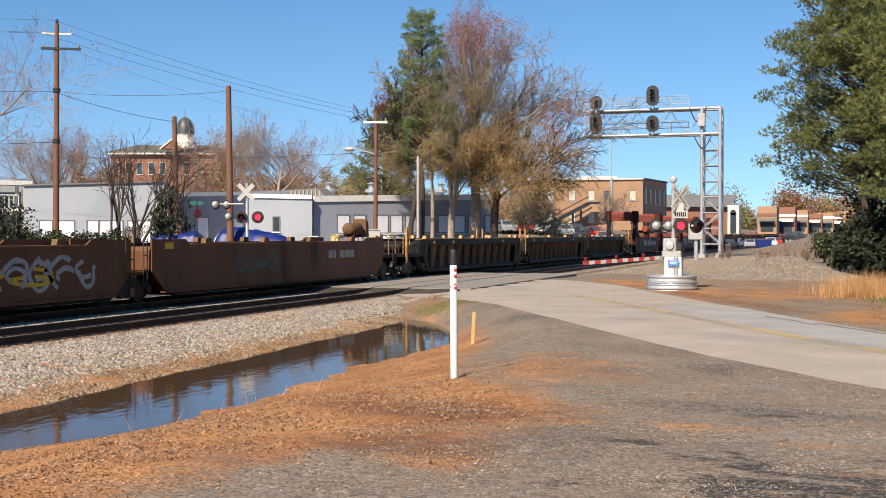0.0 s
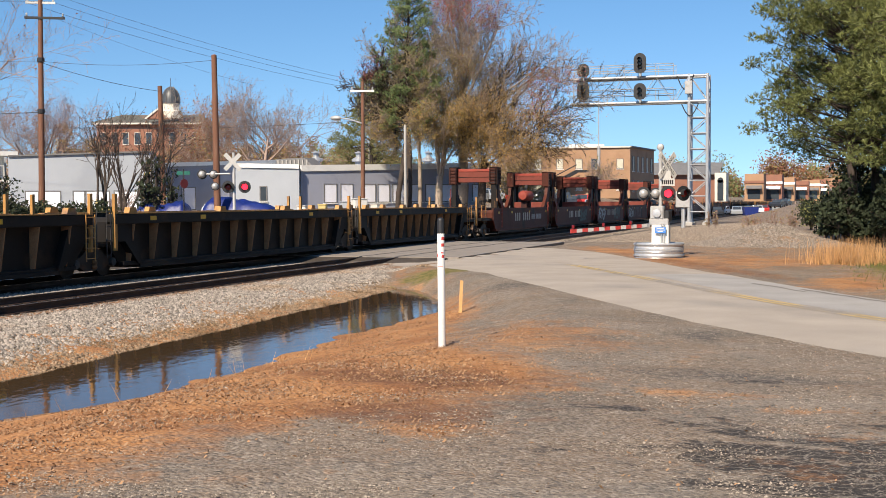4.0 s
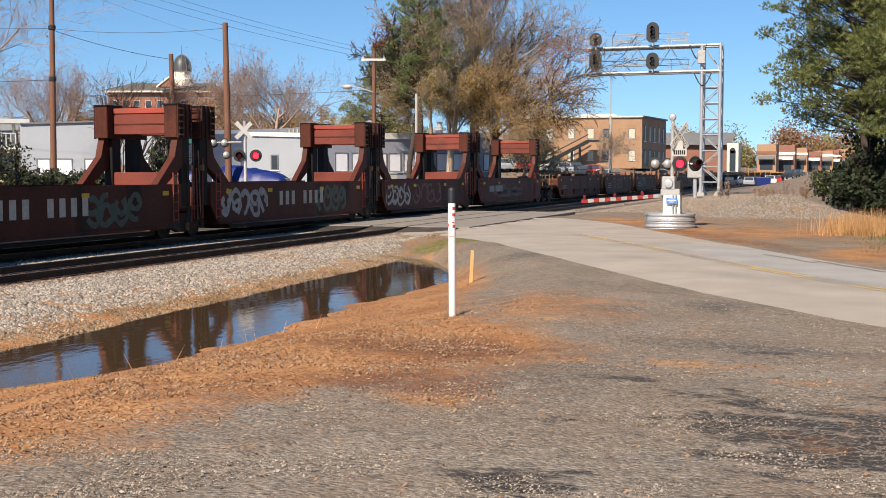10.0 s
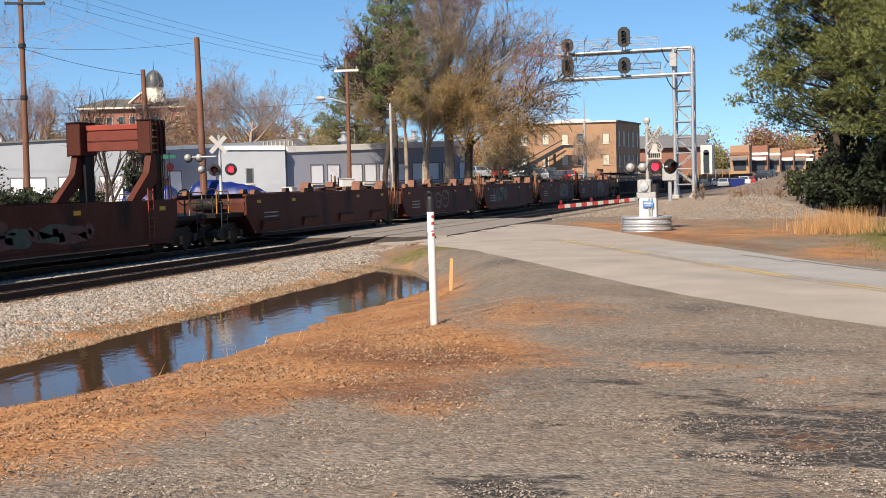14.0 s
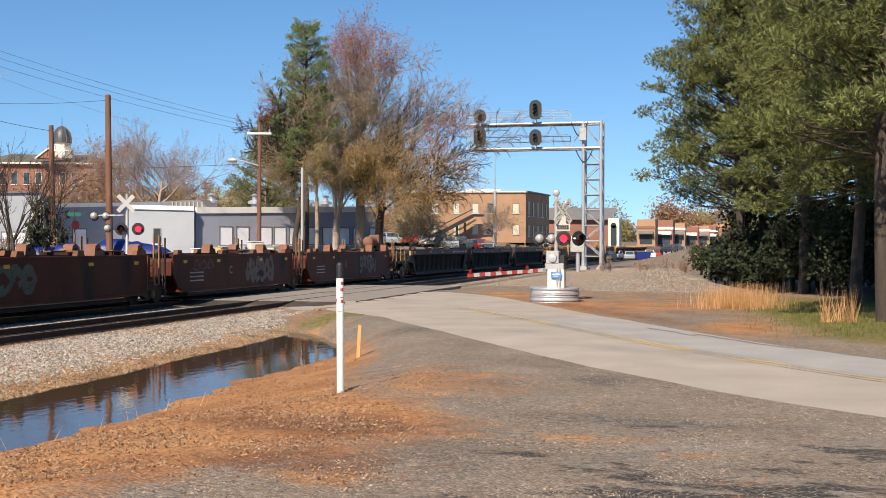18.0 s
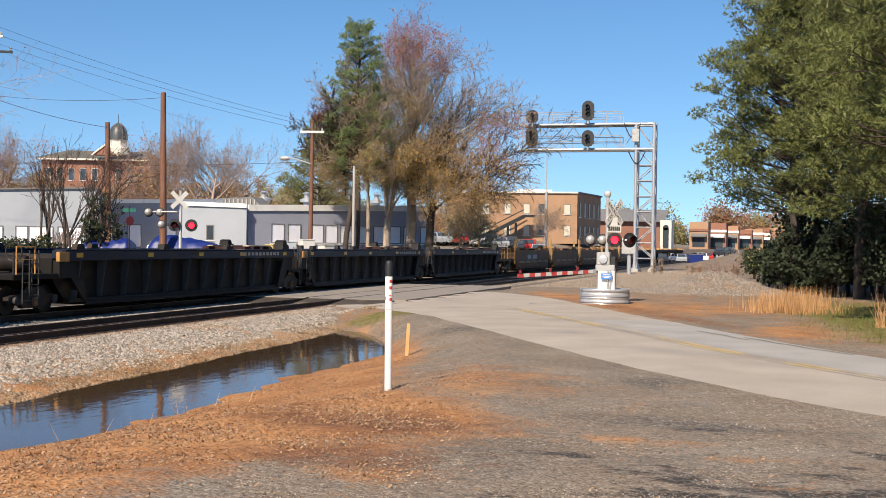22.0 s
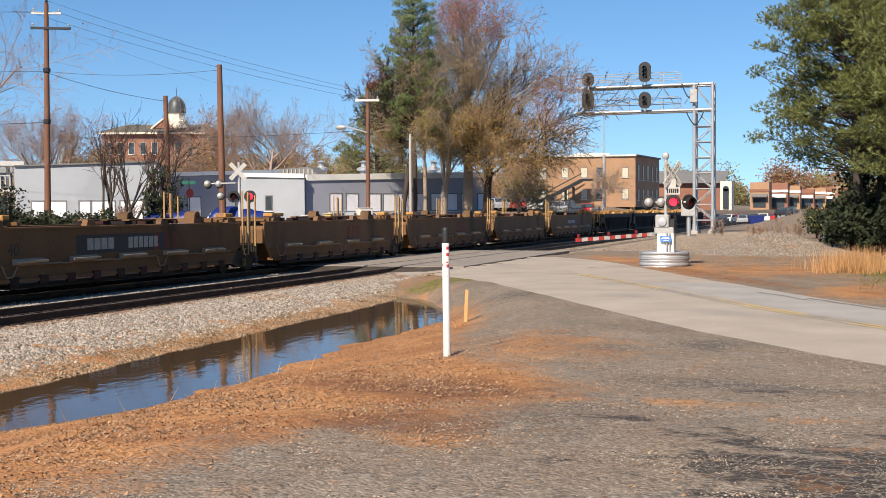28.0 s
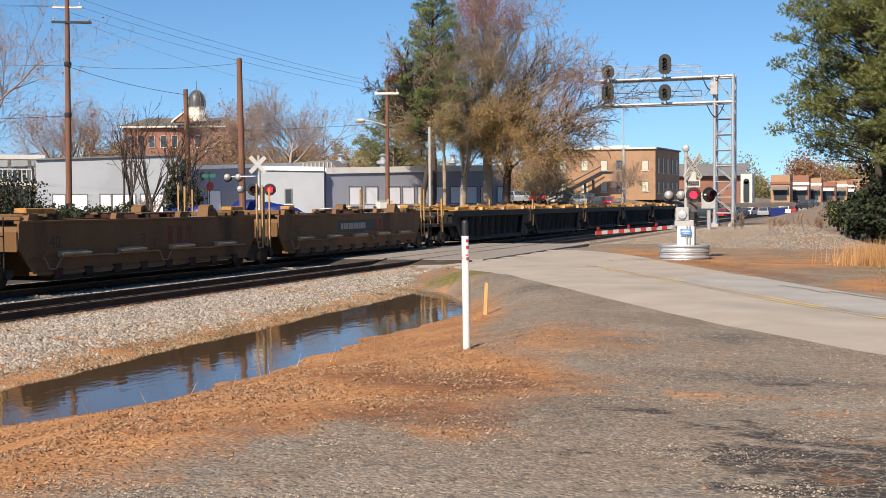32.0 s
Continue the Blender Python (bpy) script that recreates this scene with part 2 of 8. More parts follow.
LEAF = dict(
    pine=leaf_mat("pine_needles", (0.148, 0.166, 0.053), 0.45, trans=0.06, clump=0.45, clump_size=0.9),
    bushgreen=leaf_mat("olive_green_needles", (0.20, 0.20, 0.065), 0.4),
    cedar=leaf_mat("dark_green_needles", (0.215, 0.27, 0.11), 0.4, clump=0.5, clump_size=0.6),
    olive=leaf_mat("olive_brown_leaves", (0.30, 0.235, 0.092), 0.45),
    gold=leaf_mat("golden_brown_leaves", (0.44, 0.28, 0.098), 0.4),
    rust=leaf_mat("russet_leaves", (0.30, 0.14, 0.08), 0.4),
    haze=leaf_mat("grey_brown_twig_tips", (0.26, 0.20, 0.155), 0.3),
    red=leaf_mat("red_leaves", (0.36, 0.09, 0.075), 0.4),
    # dark shrub leaves, near black so they also carry the shade under the pines
    shrub=leaf_mat("dark_shrub_and_shade_leaves", (0.03, 0.04, 0.02), 0.4, 0.85, 0.08),
    straw=leaf_mat("dry_straw_grass", (0.50, 0.29, 0.13), 0.35),
    grass=leaf_mat("short_green_grass", (0.13, 0.15, 0.035), 0.4),
    chip=leaf_mat("orange_brown_pine_straw", (0.31, 0.185, 0.10), 0.3, 0.8, 0.05),
)
# ---- building tools ----
class Shape:
    """Vertices and faces gathered in plain lists, made into one mesh."""

    def __init__(self):
        self.v, self.f = [], []

    def add(self, verts, faces):
        k = len(self.v)
        self.v += [tuple(p) for p in verts]
        self.f += [tuple(i + k for i in q) for q in faces]
        return self

    def box(self, x0, x1, y0, y1, z0, z1, c=0.0):
        """A box; with c its edges are chamfered."""
        if c <= 0:
            v = [(x, y, z) for x in (x0, x1) for y in (y0, y1) for z in (z0, z1)]
            return self.add(v, [(0, 1, 3, 2), (4, 6, 7, 5), (0, 4, 5, 1), (2, 3, 7, 6), (0, 2, 6, 4), (1, 5, 7, 3)])
        v, idx = [], {}
        for i, x in enumerate((x0, x1)):
            for j, y in enumerate((y0, y1)):
                for k, z in enumerate((z0, z1)):
                    sx, sy, sz = (c if i == 0 else -c), (c if j == 0 else -c), (c if k == 0 else -c)
                    for a, p in enumerate(((x, y + sy, z + sz), (x + sx, y, z + sz), (x + sx, y + sy, z))):
                        idx[i, j, k, a] = len(v)
                        v.append(p)
        f = []
        for s in (0, 1):
            for a, ring in ((0, [(s, 0, 0), (s, 1, 0), (s, 1, 1), (s, 0, 1)]), (1, [(0, s, 0), (0, s, 1), (1, s, 1), (1, s, 0)]), (2, [(0, 0, s), (1, 0, s), (1, 1, s), (0, 1, s)])):
                q = [idx[(*p, a)] for p in ring]
                f.append(q if s else q[::-1])
        for i in (0, 1):
            for j in (0, 1):
                f.append((idx[i, j, 0, 0], idx[i, j, 1, 0], idx[i, j, 1, 1], idx[i, j, 0, 1]))
                f.append((idx[i, 0, j, 0], idx[i, 1, j, 0], idx[i, 1, j, 2], idx[i, 0, j, 2]))
                f.append((idx[0, i, j, 1], idx[1, i, j, 1], idx[1, i, j, 2], idx[0, i, j, 2]))
                for k in (0, 1):
                    f.append((idx[i, j, k, 0], idx[i, j, k, 1], idx[i, j, k, 2]))
        return self.add(v, f)

    def rod(self, p, q, r, r2=None, n=8):
        """A round bar from p to q."""
        p, q = Vector(p), Vector(q)
        r2 = r if r2 is None else r2
        a = (q - p).normalized()
        u = a.orthogonal().normalized()
        w = a.cross(u)
        ring = [(math.cos(2 * math.pi * i / n), math.sin(2 * math.pi * i / n)) for i in range(n)]
        v = [p + (u * c + w * s) * r for c, s in ring] + [q + (u * c + w * s) * r2 for c, s in ring]
        f = [(i, (i + 1) % n, n + (i + 1) % n, n + i) for i in range(n)] + [tuple(range(n))[::-1], tuple(range(n, 2 * n))]
        return self.add(v, f)

    def run(self, pts, r, n=4):
        """One round cable or pipe through a row of points."""
        pts = [Vector(p) for p in pts]
        k, m = len(self.v), len(pts)
        for j, p in enumerate(pts):
            a = (pts[min(j + 1, m - 1)] - pts[max(j - 1, 0)]).normalized()
            u = a.cross(Vector((0.2, 0.3, 0.93))).normalized()
            w = a.cross(u)
            self.v += [tuple(p + (u * math.cos(2 * math.pi * i / n) + w * math.sin(2 * math.pi * i / n)) * r) for i in range(n)]
        self.f += [(k + j * n + i, k + j * n + (i + 1) % n, k + (j + 1) * n + (i + 1) % n, k + (j + 1) * n + i) for j in range(m - 1) for i in range(n)]
        return self

    def bar(self, p, q, w, h, up=(0, 0, 1)):
        """A square-edged bar from p to q, w wide and h high."""
        p, q = Vector(p), Vector(q)
        a = (q - p).normalized()
        s = a.cross(Vector(up))
        s = s.normalized() if s.length > 1e-4 else a.orthogonal().normalized()
        t = s.cross(a)
        v = [e + s * i * w / 2 + t * j * h / 2 for e in (p, q) for i, j in ((-1, -1), (1, -1), (1, 1), (-1, 1))]
        return self.add(v, [(0, 1, 2, 3), (7, 6, 5, 4), (0, 4, 5, 1), (1, 5, 6, 2), (2, 6, 7, 3), (3, 7, 4, 0)])

    def lathe(self, profile, n=20, centre=(0, 0, 0), axis="z"):
        """A turned form from (radius, height) pairs."""
        k, m = len(self.v), len(profile)
        for r, h in profile:
            for i in range(n):
                c, s = r * math.cos(2 * math.pi * i / n), r * math.sin(2 * math.pi * i / n)
                p = {"z": (c, s, h), "y": (c, h, s), "x": (h, c, s)}[axis]
                self.v.append((p[0] + centre[0], p[1] + centre[1], p[2] + centre[2]))
        for j in range(m - 1):
            for i in range(n):
                self.f.append((k + j * n + i, k + j * n + (i + 1) % n, k + (j + 1) * n + (i + 1) % n, k + (j + 1) * n + i))
        self.f += [tuple(k + i for i in range(n))[::-1], tuple(k + (m - 1) * n + i for i in range(n))]
        return self

    def prism(self, outline, a0, a1, axis="x"):
        """A flat outline drawn out along an axis."""
        n = len(outline)
        to = {"x": lambda p, a: (a, p[0], p[1]), "y": lambda p, a: (p[0], a, p[1]), "z": lambda p, a: (p[0], p[1], a)}[axis]
        return self.add([to(p, a) for a in (a0, a1) for p in outline],
                        [(i, (i + 1) % n, n + (i + 1) % n, n + i) for i in range(n)] + [tuple(range(n))[::-1], tuple(range(n, 2 * n))])

    def mesh(self, name, material, smooth=False):
        me = bpy.data.meshes.new(name)
        me.from_pydata(self.v, [], self.f)
        bm = bmesh.new()
        bm.from_mesh(me)
        bmesh.ops.recalc_face_normals(bm, faces=bm.faces)
        bm.to_mesh(me)
        bm.free()
        me.materials.append(material)
        if smooth:
            me.polygons.foreach_set("use_smooth", [True] * len(me.polygons))
            me.set_sharp_from_angle(angle=radians(40))
        return me


def raw_mesh(name, verts, faces, material, smooth=False):
    """A large mesh straight from arrays; all faces have the same number of corners."""
    verts, faces = np.asarray(verts, dtype=np.float32), np.asarray(faces, dtype=np.int32)
    me = bpy.data.meshes.new(name)
    k = faces.shape[1]
    me.vertices.add(len(verts))
    me.vertices.foreach_set("co", verts.ravel())
    me.loops.add(faces.size)
    me.loops.foreach_set("vertex_index", faces.ravel())
    me.polygons.add(len(faces))
    me.polygons.foreach_set("loop_start", np.arange(0, faces.size, k, dtype=np.int32))
    me.polygons.foreach_set("loop_total", np.full(len(faces), k, dtype=np.int32))
    if smooth:
        me.polygons.foreach_set("use_smooth", np.ones(len(faces), dtype=bool))
    me.update(calc_edges=True)
    me.materials.append(material)
    return me


def part(name, shape, material, parent, label="", at=None, smooth=False):
    me = shape if isinstance(shape, bpy.types.Mesh) else shape.mesh(name, material, smooth)
    ob = new(name, me)
    ob.parent = parent
    if at is not None:
        ob.matrix_basis = at
    return tagged(ob, label) if label else ob


def thing(name, m, label, category, group="", kind="", data=None):
    ob = new(name, data)
    ob.matrix_basis = m
    return tagged(ob, label, category, group, kind)


def spot(bearing, distance, z=0.0):
    """A place by its bearing from the line of the track (degrees to the right) and its distance from the filming spot."""
    a = radians(bearing)
    return Vector((math.sin(a) * distance, math.cos(a) * distance, z))
# ---- the lie of the land (z = 0 at the rail heads) ----
TRACK_NEAR, TRACK_FAR = -17.1, -21.35
WATER_Z = -0.50


def step(a, b, x):
    t = np.clip((x - a) / (b - a), 0, 1)
    return t * t * (3 - 2 * t)


def lerp(a, b, t):
    return a + (b - a) * t


def water_near(y):
    return -8.95 - 0.8 * step(13.6, 11.4, y) - 0.35 * np.exp(-((y - 22) / 3.0) ** 2) - 3.4 * step(28.5, 37.5, y) + 0.08 * np.sin(1.9 * y + 1) + 0.05 * np.sin(4.3 * y)


def water_far(y):
    return -11.82 - 0.052 * (np.clip(y, 0, 36) - 15) + 0.05 * np.sin(y * 0.9) + 0.03 * np.sin(3.7 * y)


def lot_z(x, y):
    yy = y + 0.35 * np.clip(x, -30, 30)
    return 0.50 - 0.30 * step(3, 20, yy) - 0.18 * step(20, 44, yy)


def height(x, y):
    """Height of the earth under everything."""
    x, y = np.asarray(x, dtype=float), np.asarray(y, dtype=float)
    lot = lot_z(x, y)
    lot = lot + 0.15 * step(60, 100, y) * step(-14, -8, x) + 1.2 * step(130, 240, y) * step(-15, -9, x)
    bed = np.full_like(x, -0.30)
    back = 1.1 * step(-27, -36, x) + 2.2 * step(105, 165, y) * step(-22, -28, x)
    ditch = 1 - step(36.4, 38.0, y)
    wn, wf = water_near(y), water_far(y)
    rise = np.clip((x - wn) / lerp(4.4, 2.2, step(21, 29, y)), 0, 1)
    bank = WATER_Z + (lot - WATER_Z) * rise * (0.72 + 0.28 * rise) - 0.25 * np.clip(wn - x, 0, 1)
    shoulder = -0.22 - 0.28 * np.clip((x - wf) / 1.9 + 1, 0, 1) - 0.25 * np.clip(x - wf, 0, 1)
    shoulder = np.where(x < -15.4, -0.30, shoulder)
    with_ditch = np.where(x > (wn + wf) / 2, bank, shoulder)
    flat = lerp(-0.30, lot, step(-15.6, -12.5, x))
    z = lerp(flat, with_ditch, ditch)
    z = np.where(x < -15.8, bed, z)
    z = np.where(x < -25.0, lerp(bed, back, step(-25.0, -28.0, x)), z)
    heap = 0.95 * np.exp(-(((x + 3.4) / 2.3) ** 2 + ((y - 58.0) / 2.6) ** 2)) * (1 + 0.12 * np.sin(3 * x) * np.cos(2.3 * y))
    mound = 0.22 * np.exp(-(((x + 7.6) / 1.1) ** 2 + ((y - 27.4) / 1.9) ** 2))
    return z + heap + mound


ROAD = [(-62, 84), (-44, 73), (-30, 63), (-21.4, 56.0), (-14.5, 47.5), (-10.0, 40.8), (-6.9, 34.5), (-4.4, 29.2), (-1.86, 23.8), (0.05, 20.6), (1.7, 18.05), (3.9, 15.2), (10.5, 9.6), (20, 4), (40, -5)]
ROAD_HALF = [3.6, 3.6, 4.2, 5.6, 5.6, 3.8, 3.25, 3.0, 2.6, 2.55, 2.65, 2.75, 3.0, 3.0, 3.0]


def road_line(n=220):
    """The road's middle and half width, smoothed."""
    s = np.linspace(0, len(ROAD) - 1, n)
    k = np.arange(len(ROAD))
    x, y, h = (np.interp(s, k, v) for v in (np.array(ROAD)[:, 0], np.array(ROAD)[:, 1], np.array(ROAD_HALF)))
    ker = np.hanning(29)
    ker /= ker.sum()
    x, y, h = (np.convolve(np.pad(v, 14, mode="edge"), ker, "valid") for v in (x, y, h))
    return x, y, h


RX, RY, RH = road_line()


def road_near(x, y):
    """How far a place lies from the road's middle, less the half width."""
    d = np.sqrt((np.asarray(x)[..., None] - RX) ** 2 + (np.asarray(y)[..., None] - RY) ** 2) - RH
    return d.min(axis=-1)


def earth_mix(x, y):
    """0 grey gravel, 1 orange pine straw, for the ground's material."""
    rim = np.interp(y, (0, 5, 6.2, 7.3, 8.3, 9.2, 10.7, 11.8, 13, 14.5, 16, 20, 24.5, 28, 31), (-6.4, -5.3, -4.95, -4.8, -4.4, -3.9, -3.2, -3.0, -3.9, -5.0, -5.7, -7.0, -7.7, -8.8, -10.4))
    straw = step(1.5, -0.9, x - rim) * step(34, 29, y)
    straw = np.maximum(straw, 0.46 * np.exp(-(((x + 4.2) / 1.7) ** 2 + ((y - 16.5) / 3.8) ** 2)))
    for px, py, a, b in ((-2.5, 10.75, 0.34, 0.2), (-1.47, 10.9, 0.34, 0.2), (-0.84, 11.0, 0.42, 0.26), (-0.24, 10.3, 0.45, 0.16), (-3.0, 8.3, 0.6, 0.5)):
        straw = np.maximum(straw, 0.55 * np.exp(-(((x - px) / a) ** 2 + ((y - py) / b) ** 2)))
    rd = np.full(np.shape(x), 30.0)
    k = np.hypot(x, y) < 75
    rd[k] = road_near(x[k], y[k])
    straw = np.maximum(straw * step(0.2, 3.0, rd), 0.28 * step(-9.5, -11.5, x) * step(27, 31, y) * step(46, 40, y))
    beyond = step(24, 31, y + 1.0 * np.clip(x, -20, 30)) * step(-13, -10, x)
    rim = 0.40 * np.exp(-((rd - 1.2) / 0.9) ** 2) * step(-4.0, -6.0, x) + 0.42 * np.exp(-((x - 0.1) / 1.1) ** 2 - ((y - 29.5) / 4.5) ** 2) + 0.30 * np.exp(-((x + 2.6) / 3.0) ** 2 - ((y - 42.5) / 3.6) ** 2)
    bare = 0.5 * np.exp(-(((x + 1.9 + 0.22 * (33 - y)) / 1.2) ** 2 + ((y - 33.0) / 4.2) ** 2))
    straw = np.maximum(straw, beyond * (0.26 - 0.12 * step(50, 62, y) + rim - bare))
    return np.clip(straw, 0, 1)


def dirt_mix(x, y):
    """Where bare red-brown soil shows through."""
    d = 0.95 * np.exp(-(((x + 3.75) / 1.15) ** 2 + ((y - 11.0) / 0.9) ** 2))
    d = np.maximum(d, 0.75 * np.exp(-(((x + 3.3) / 1.0) ** 2 + ((y - 9.0) / 0.75) ** 2)))
    d = np.maximum(d, 0.5 * np.exp(-(((x + 6.2) / 0.5) ** 2 + ((y - 13.2) / 0.7) ** 2)))
    rd = np.full(np.shape(x), 30.0)
    k = np.hypot(x, y) < 75
    rd[k] = road_near(x[k], y[k])
    return np.clip(np.maximum(d, 0.6 * np.exp(-((rd - 0.9) / 0.7) ** 2) * step(-9, -6, x) * step(27, 33, y + x)), 0, 1)


def stain_mix(x, y):
    """Smooth dark patches of oil and damp grit."""
    d = 1.0 * np.exp(-(((x + 1.9) / 0.5) ** 2 + ((y - 17.2) / 0.9) ** 2))
    d = np.maximum(d, 0.7 * np.exp(-(((x + 7.4) / 0.8) ** 2 + ((y - 27.6) / 1.6) ** 2)))
    d = np.maximum(d, 0.5 * np.exp(-(((x + 2.9) / 0.6) ** 2 + ((y - 20.0) / 1.6) ** 2)))
    return np.clip(np.maximum(d, 0.85 * np.exp(-(((x + 0.9) / 1.5) ** 2 + ((y - 12.4) / 0.6) ** 2))), 0, 1)


def ground_material():
    m = bpy.data.materials.new("gravel_and_pine_straw")
    m.use_nodes = True
    n, l = m.node_tree.nodes, m.node_tree.links
    b = n["Principled BSDF"]
    geo = n.new("ShaderNodeNewGeometry")

    def noise_tex(s, detail=6, rough=0.6):
        t = n.new("ShaderNodeTexNoise")
        t.inputs["Scale"].default_value, t.inputs["Detail"].default_value, t.inputs["Roughness"].default_value = s, detail, rough
        l.new(geo.outputs["Position"], t.inputs["Vector"])
        return t.outputs["Fac"]

    def math2(op, a, c):
        t = n.new("ShaderNodeMath")
        t.operation = op
        for i, v in enumerate((a, c)):
            if isinstance(v, float):
                t.inputs[i].default_value = v
            else:
                l.new(v, t.inputs[i])
        return t.outputs[0]

    def ramp(v, a, c, lo=0.0, hi=1.0):
        t = n.new("ShaderNodeMapRange")
        for k, q in zip(("From Min", "From Max", "To Min", "To Max"), (a, c, lo, hi)):
            t.inputs[k].default_value = q
        l.new(v, t.inputs["Value"])
        return t.outputs[0]

    def mix(f, a, c):
        t = n.new("ShaderNodeMix")
        t.data_type = "RGBA"
        l.new(f, t.inputs["Factor"])
        for k, v in (("A", a), ("B", c)):
            if isinstance(v, tuple):
                t.inputs[k].default_value = (*v, 1)
            else:
                l.new(v, t.inputs[k])
        return t.outputs["Result"]

    vor = n.new("ShaderNodeTexVoronoi")
    vor.inputs["Scale"].default_value = 26.0
    l.new(geo.outputs["Position"], vor.inputs["Vector"])
    stones = n.new("ShaderNodeSeparateColor")
    l.new(vor.outputs["Color"], stones.inputs[0])
    grey = mix(ramp(noise_tex(0.45), 0.35, 0.65), (0.115, 0.094, 0.074), (0.228, 0.190, 0.150))
    stain = n.new("ShaderNodeAttribute")
    stain.attribute_name = "stain"
    grey = mix(ramp(noise_tex(0.8), 0.40, 0.62, 0, 0.75), grey, (0.180, 0.122, 0.078))
    grey = mix(ramp(math2("ADD", stain.outputs["Fac"], ramp(noise_tex(2.6), 0.25, 0.75, -0.3, 0.3)), 0.25, 0.8, 0, 0.85), grey, (0.055, 0.050, 0.047))
    long = n.new("ShaderNodeTexNoise")
    long.inputs["Scale"].default_value, long.inputs["Detail"].default_value, long.inputs["Roughness"].default_value = 2.1, 9, 0.72
    lm = n.new("ShaderNodeMapping")
    lm.inputs["Rotation"].default_value = (0, 0, radians(-30))
    lm.inputs["Scale"].default_value = (0.8, 1.25, 1)
    l.new(geo.outputs["Position"], lm.inputs["Vector"])
    l.new(lm.outputs[0], long.inputs["Vector"])
    tar = n.new("ShaderNodeAttribute")
    tar.attribute_name = "tar"
    grey = mix(ramp(noise_tex(45.0, 2), 0.58, 0.66, 0, 0.6), grey, (0.42, 0.36, 0.285))
    grey = mix(ramp(noise_tex(15.0, 5, 0.7), 0.52, 0.64, 0, 0.55), grey, (0.30, 0.255, 0.205))
    grey = mix(ramp(noise_tex(11.0, 5, 0.7), 0.47, 0.36, 0, 0.6), grey, (0.060, 0.050, 0.042))
    grey = mix(ramp(stones.outputs[0], 0.80, 0.95, 0, 0.45), grey, (0.38, 0.325, 0.26))
    grey = mix(ramp(stones.outputs[1], 0.80, 0.95, 0, 0.5), grey, (0.055, 0.052, 0.05))
    grey = mix(ramp(noise_tex(110.0, 1), 0.60, 0.70, 0, 0.6), grey, (0.46, 0.40, 0.33))
    grey = mix(ramp(noise_tex(75.0, 1), 0.40, 0.30, 0, 0.6), grey, (0.05, 0.044, 0.04))
    warp = n.new("ShaderNodeVectorMath")
    warp.operation = "ADD"
    l.new(geo.outputs["Position"], warp.inputs[0])
    l.new(ramp(noise_tex(3.0), 0.0, 1.0, 0.0, 0.35), warp.inputs[1])
    crack = n.new("ShaderNodeTexVoronoi")
    crack.feature = "DISTANCE_TO_EDGE"
    crack.inputs["Scale"].default_value = 9.0
    l.new(warp.outputs[0], crack.inputs["Vector"])
    grey = mix(ramp(math2("ADD", long.outputs["Fac"], ramp(tar.outputs["Fac"], 0.0, 1.0, 0.0, 0.27)), 0.63, 0.71, 0, 0.92), grey, (0.030, 0.027, 0.026))
    line = math2("MULTIPLY", ramp(crack.outputs["Distance"], 0.01, 0.06, 0.75, 0.0), tar.outputs["Fac"])
    grey = mix(line, grey, (0.30, 0.26, 0.21))
    grey = mix(math2("MULTIPLY", ramp(noise_tex(60.0, 2), 0.60, 0.68, 0, 0.5), tar.outputs["Fac"]), grey, (0.34, 0.30, 0.25))
    straw = mix(ramp(noise_tex(0.9), 0.35, 0.65), (0.270, 0.118, 0.048), (0.450, 0.226, 0.092))
    dirt = n.new("ShaderNodeAttribute")
    dirt.attribute_name = "dirt"
    straw = mix(ramp(noise_tex(14.0), 0.50, 0.66, 0, 0.85), straw, (0.125, 0.060, 0.030))
    straw = mix(ramp(noise_tex(30.0, 2), 0.60, 0.70, 0, 0.8), straw, (0.52, 0.34, 0.19))
    att = n.new("ShaderNodeAttribute")
    att.attribute_name = "straw"
    edge = math2("ADD", att.outputs["Fac"], ramp(noise_tex(1.3), 0.25, 0.75, -0.30, 0.30))
    edge = math2("ADD", edge, ramp(noise_tex(9.0), 0.25, 0.75, -0.22, 0.22))
    col = mix(ramp(edge, 0.14, 0.62), grey, straw)
    soil = mix(ramp(noise_tex(5.0), 0.35, 0.65), (0.110, 0.050, 0.027), (0.215, 0.098, 0.048))
    soil = mix(ramp(noise_tex(40.0, 2), 0.56, 0.68, 0, 0.6), soil, (0.36, 0.22, 0.12))
    col = mix(ramp(math2("ADD", dirt.outputs["Fac"], ramp(noise_tex(3.2), 0.25, 0.75, -0.3, 0.3)), 0.25, 0.7, 0, 0.92), col, soil)
    gr = n.new("ShaderNodeAttribute")
    gr.attribute_name = "grass"
    ge = math2("ADD", gr.outputs["Fac"], ramp(noise_tex(2.2), 0.25, 0.75, -0.3, 0.3))
    green = mix(ramp(noise_tex(6.0), 0.4, 0.6), (0.105, 0.100, 0.030), (0.20, 0.155, 0.060))
    col = mix(ramp(ge, 0.4, 0.7), col, green)
    l.new(col, b.inputs["Base Color"])
    b.inputs["Roughness"].default_value = 0.92
    b.inputs["Specular IOR Level"].default_value = 0.2
    bp = n.new("ShaderNodeBump")
    bp.inputs["Strength"].default_value, bp.inputs["Distance"].default_value = 0.45, 0.03
    hgt = math2("ADD", ramp(vor.outputs["Distance"], 0.0, 0.6, 1.0, 0.0), noise_tex(12.0))
    l.new(hgt, bp.inputs["Height"])
    l.new(bp.outputs[0], b.inputs["Normal"])
    return m


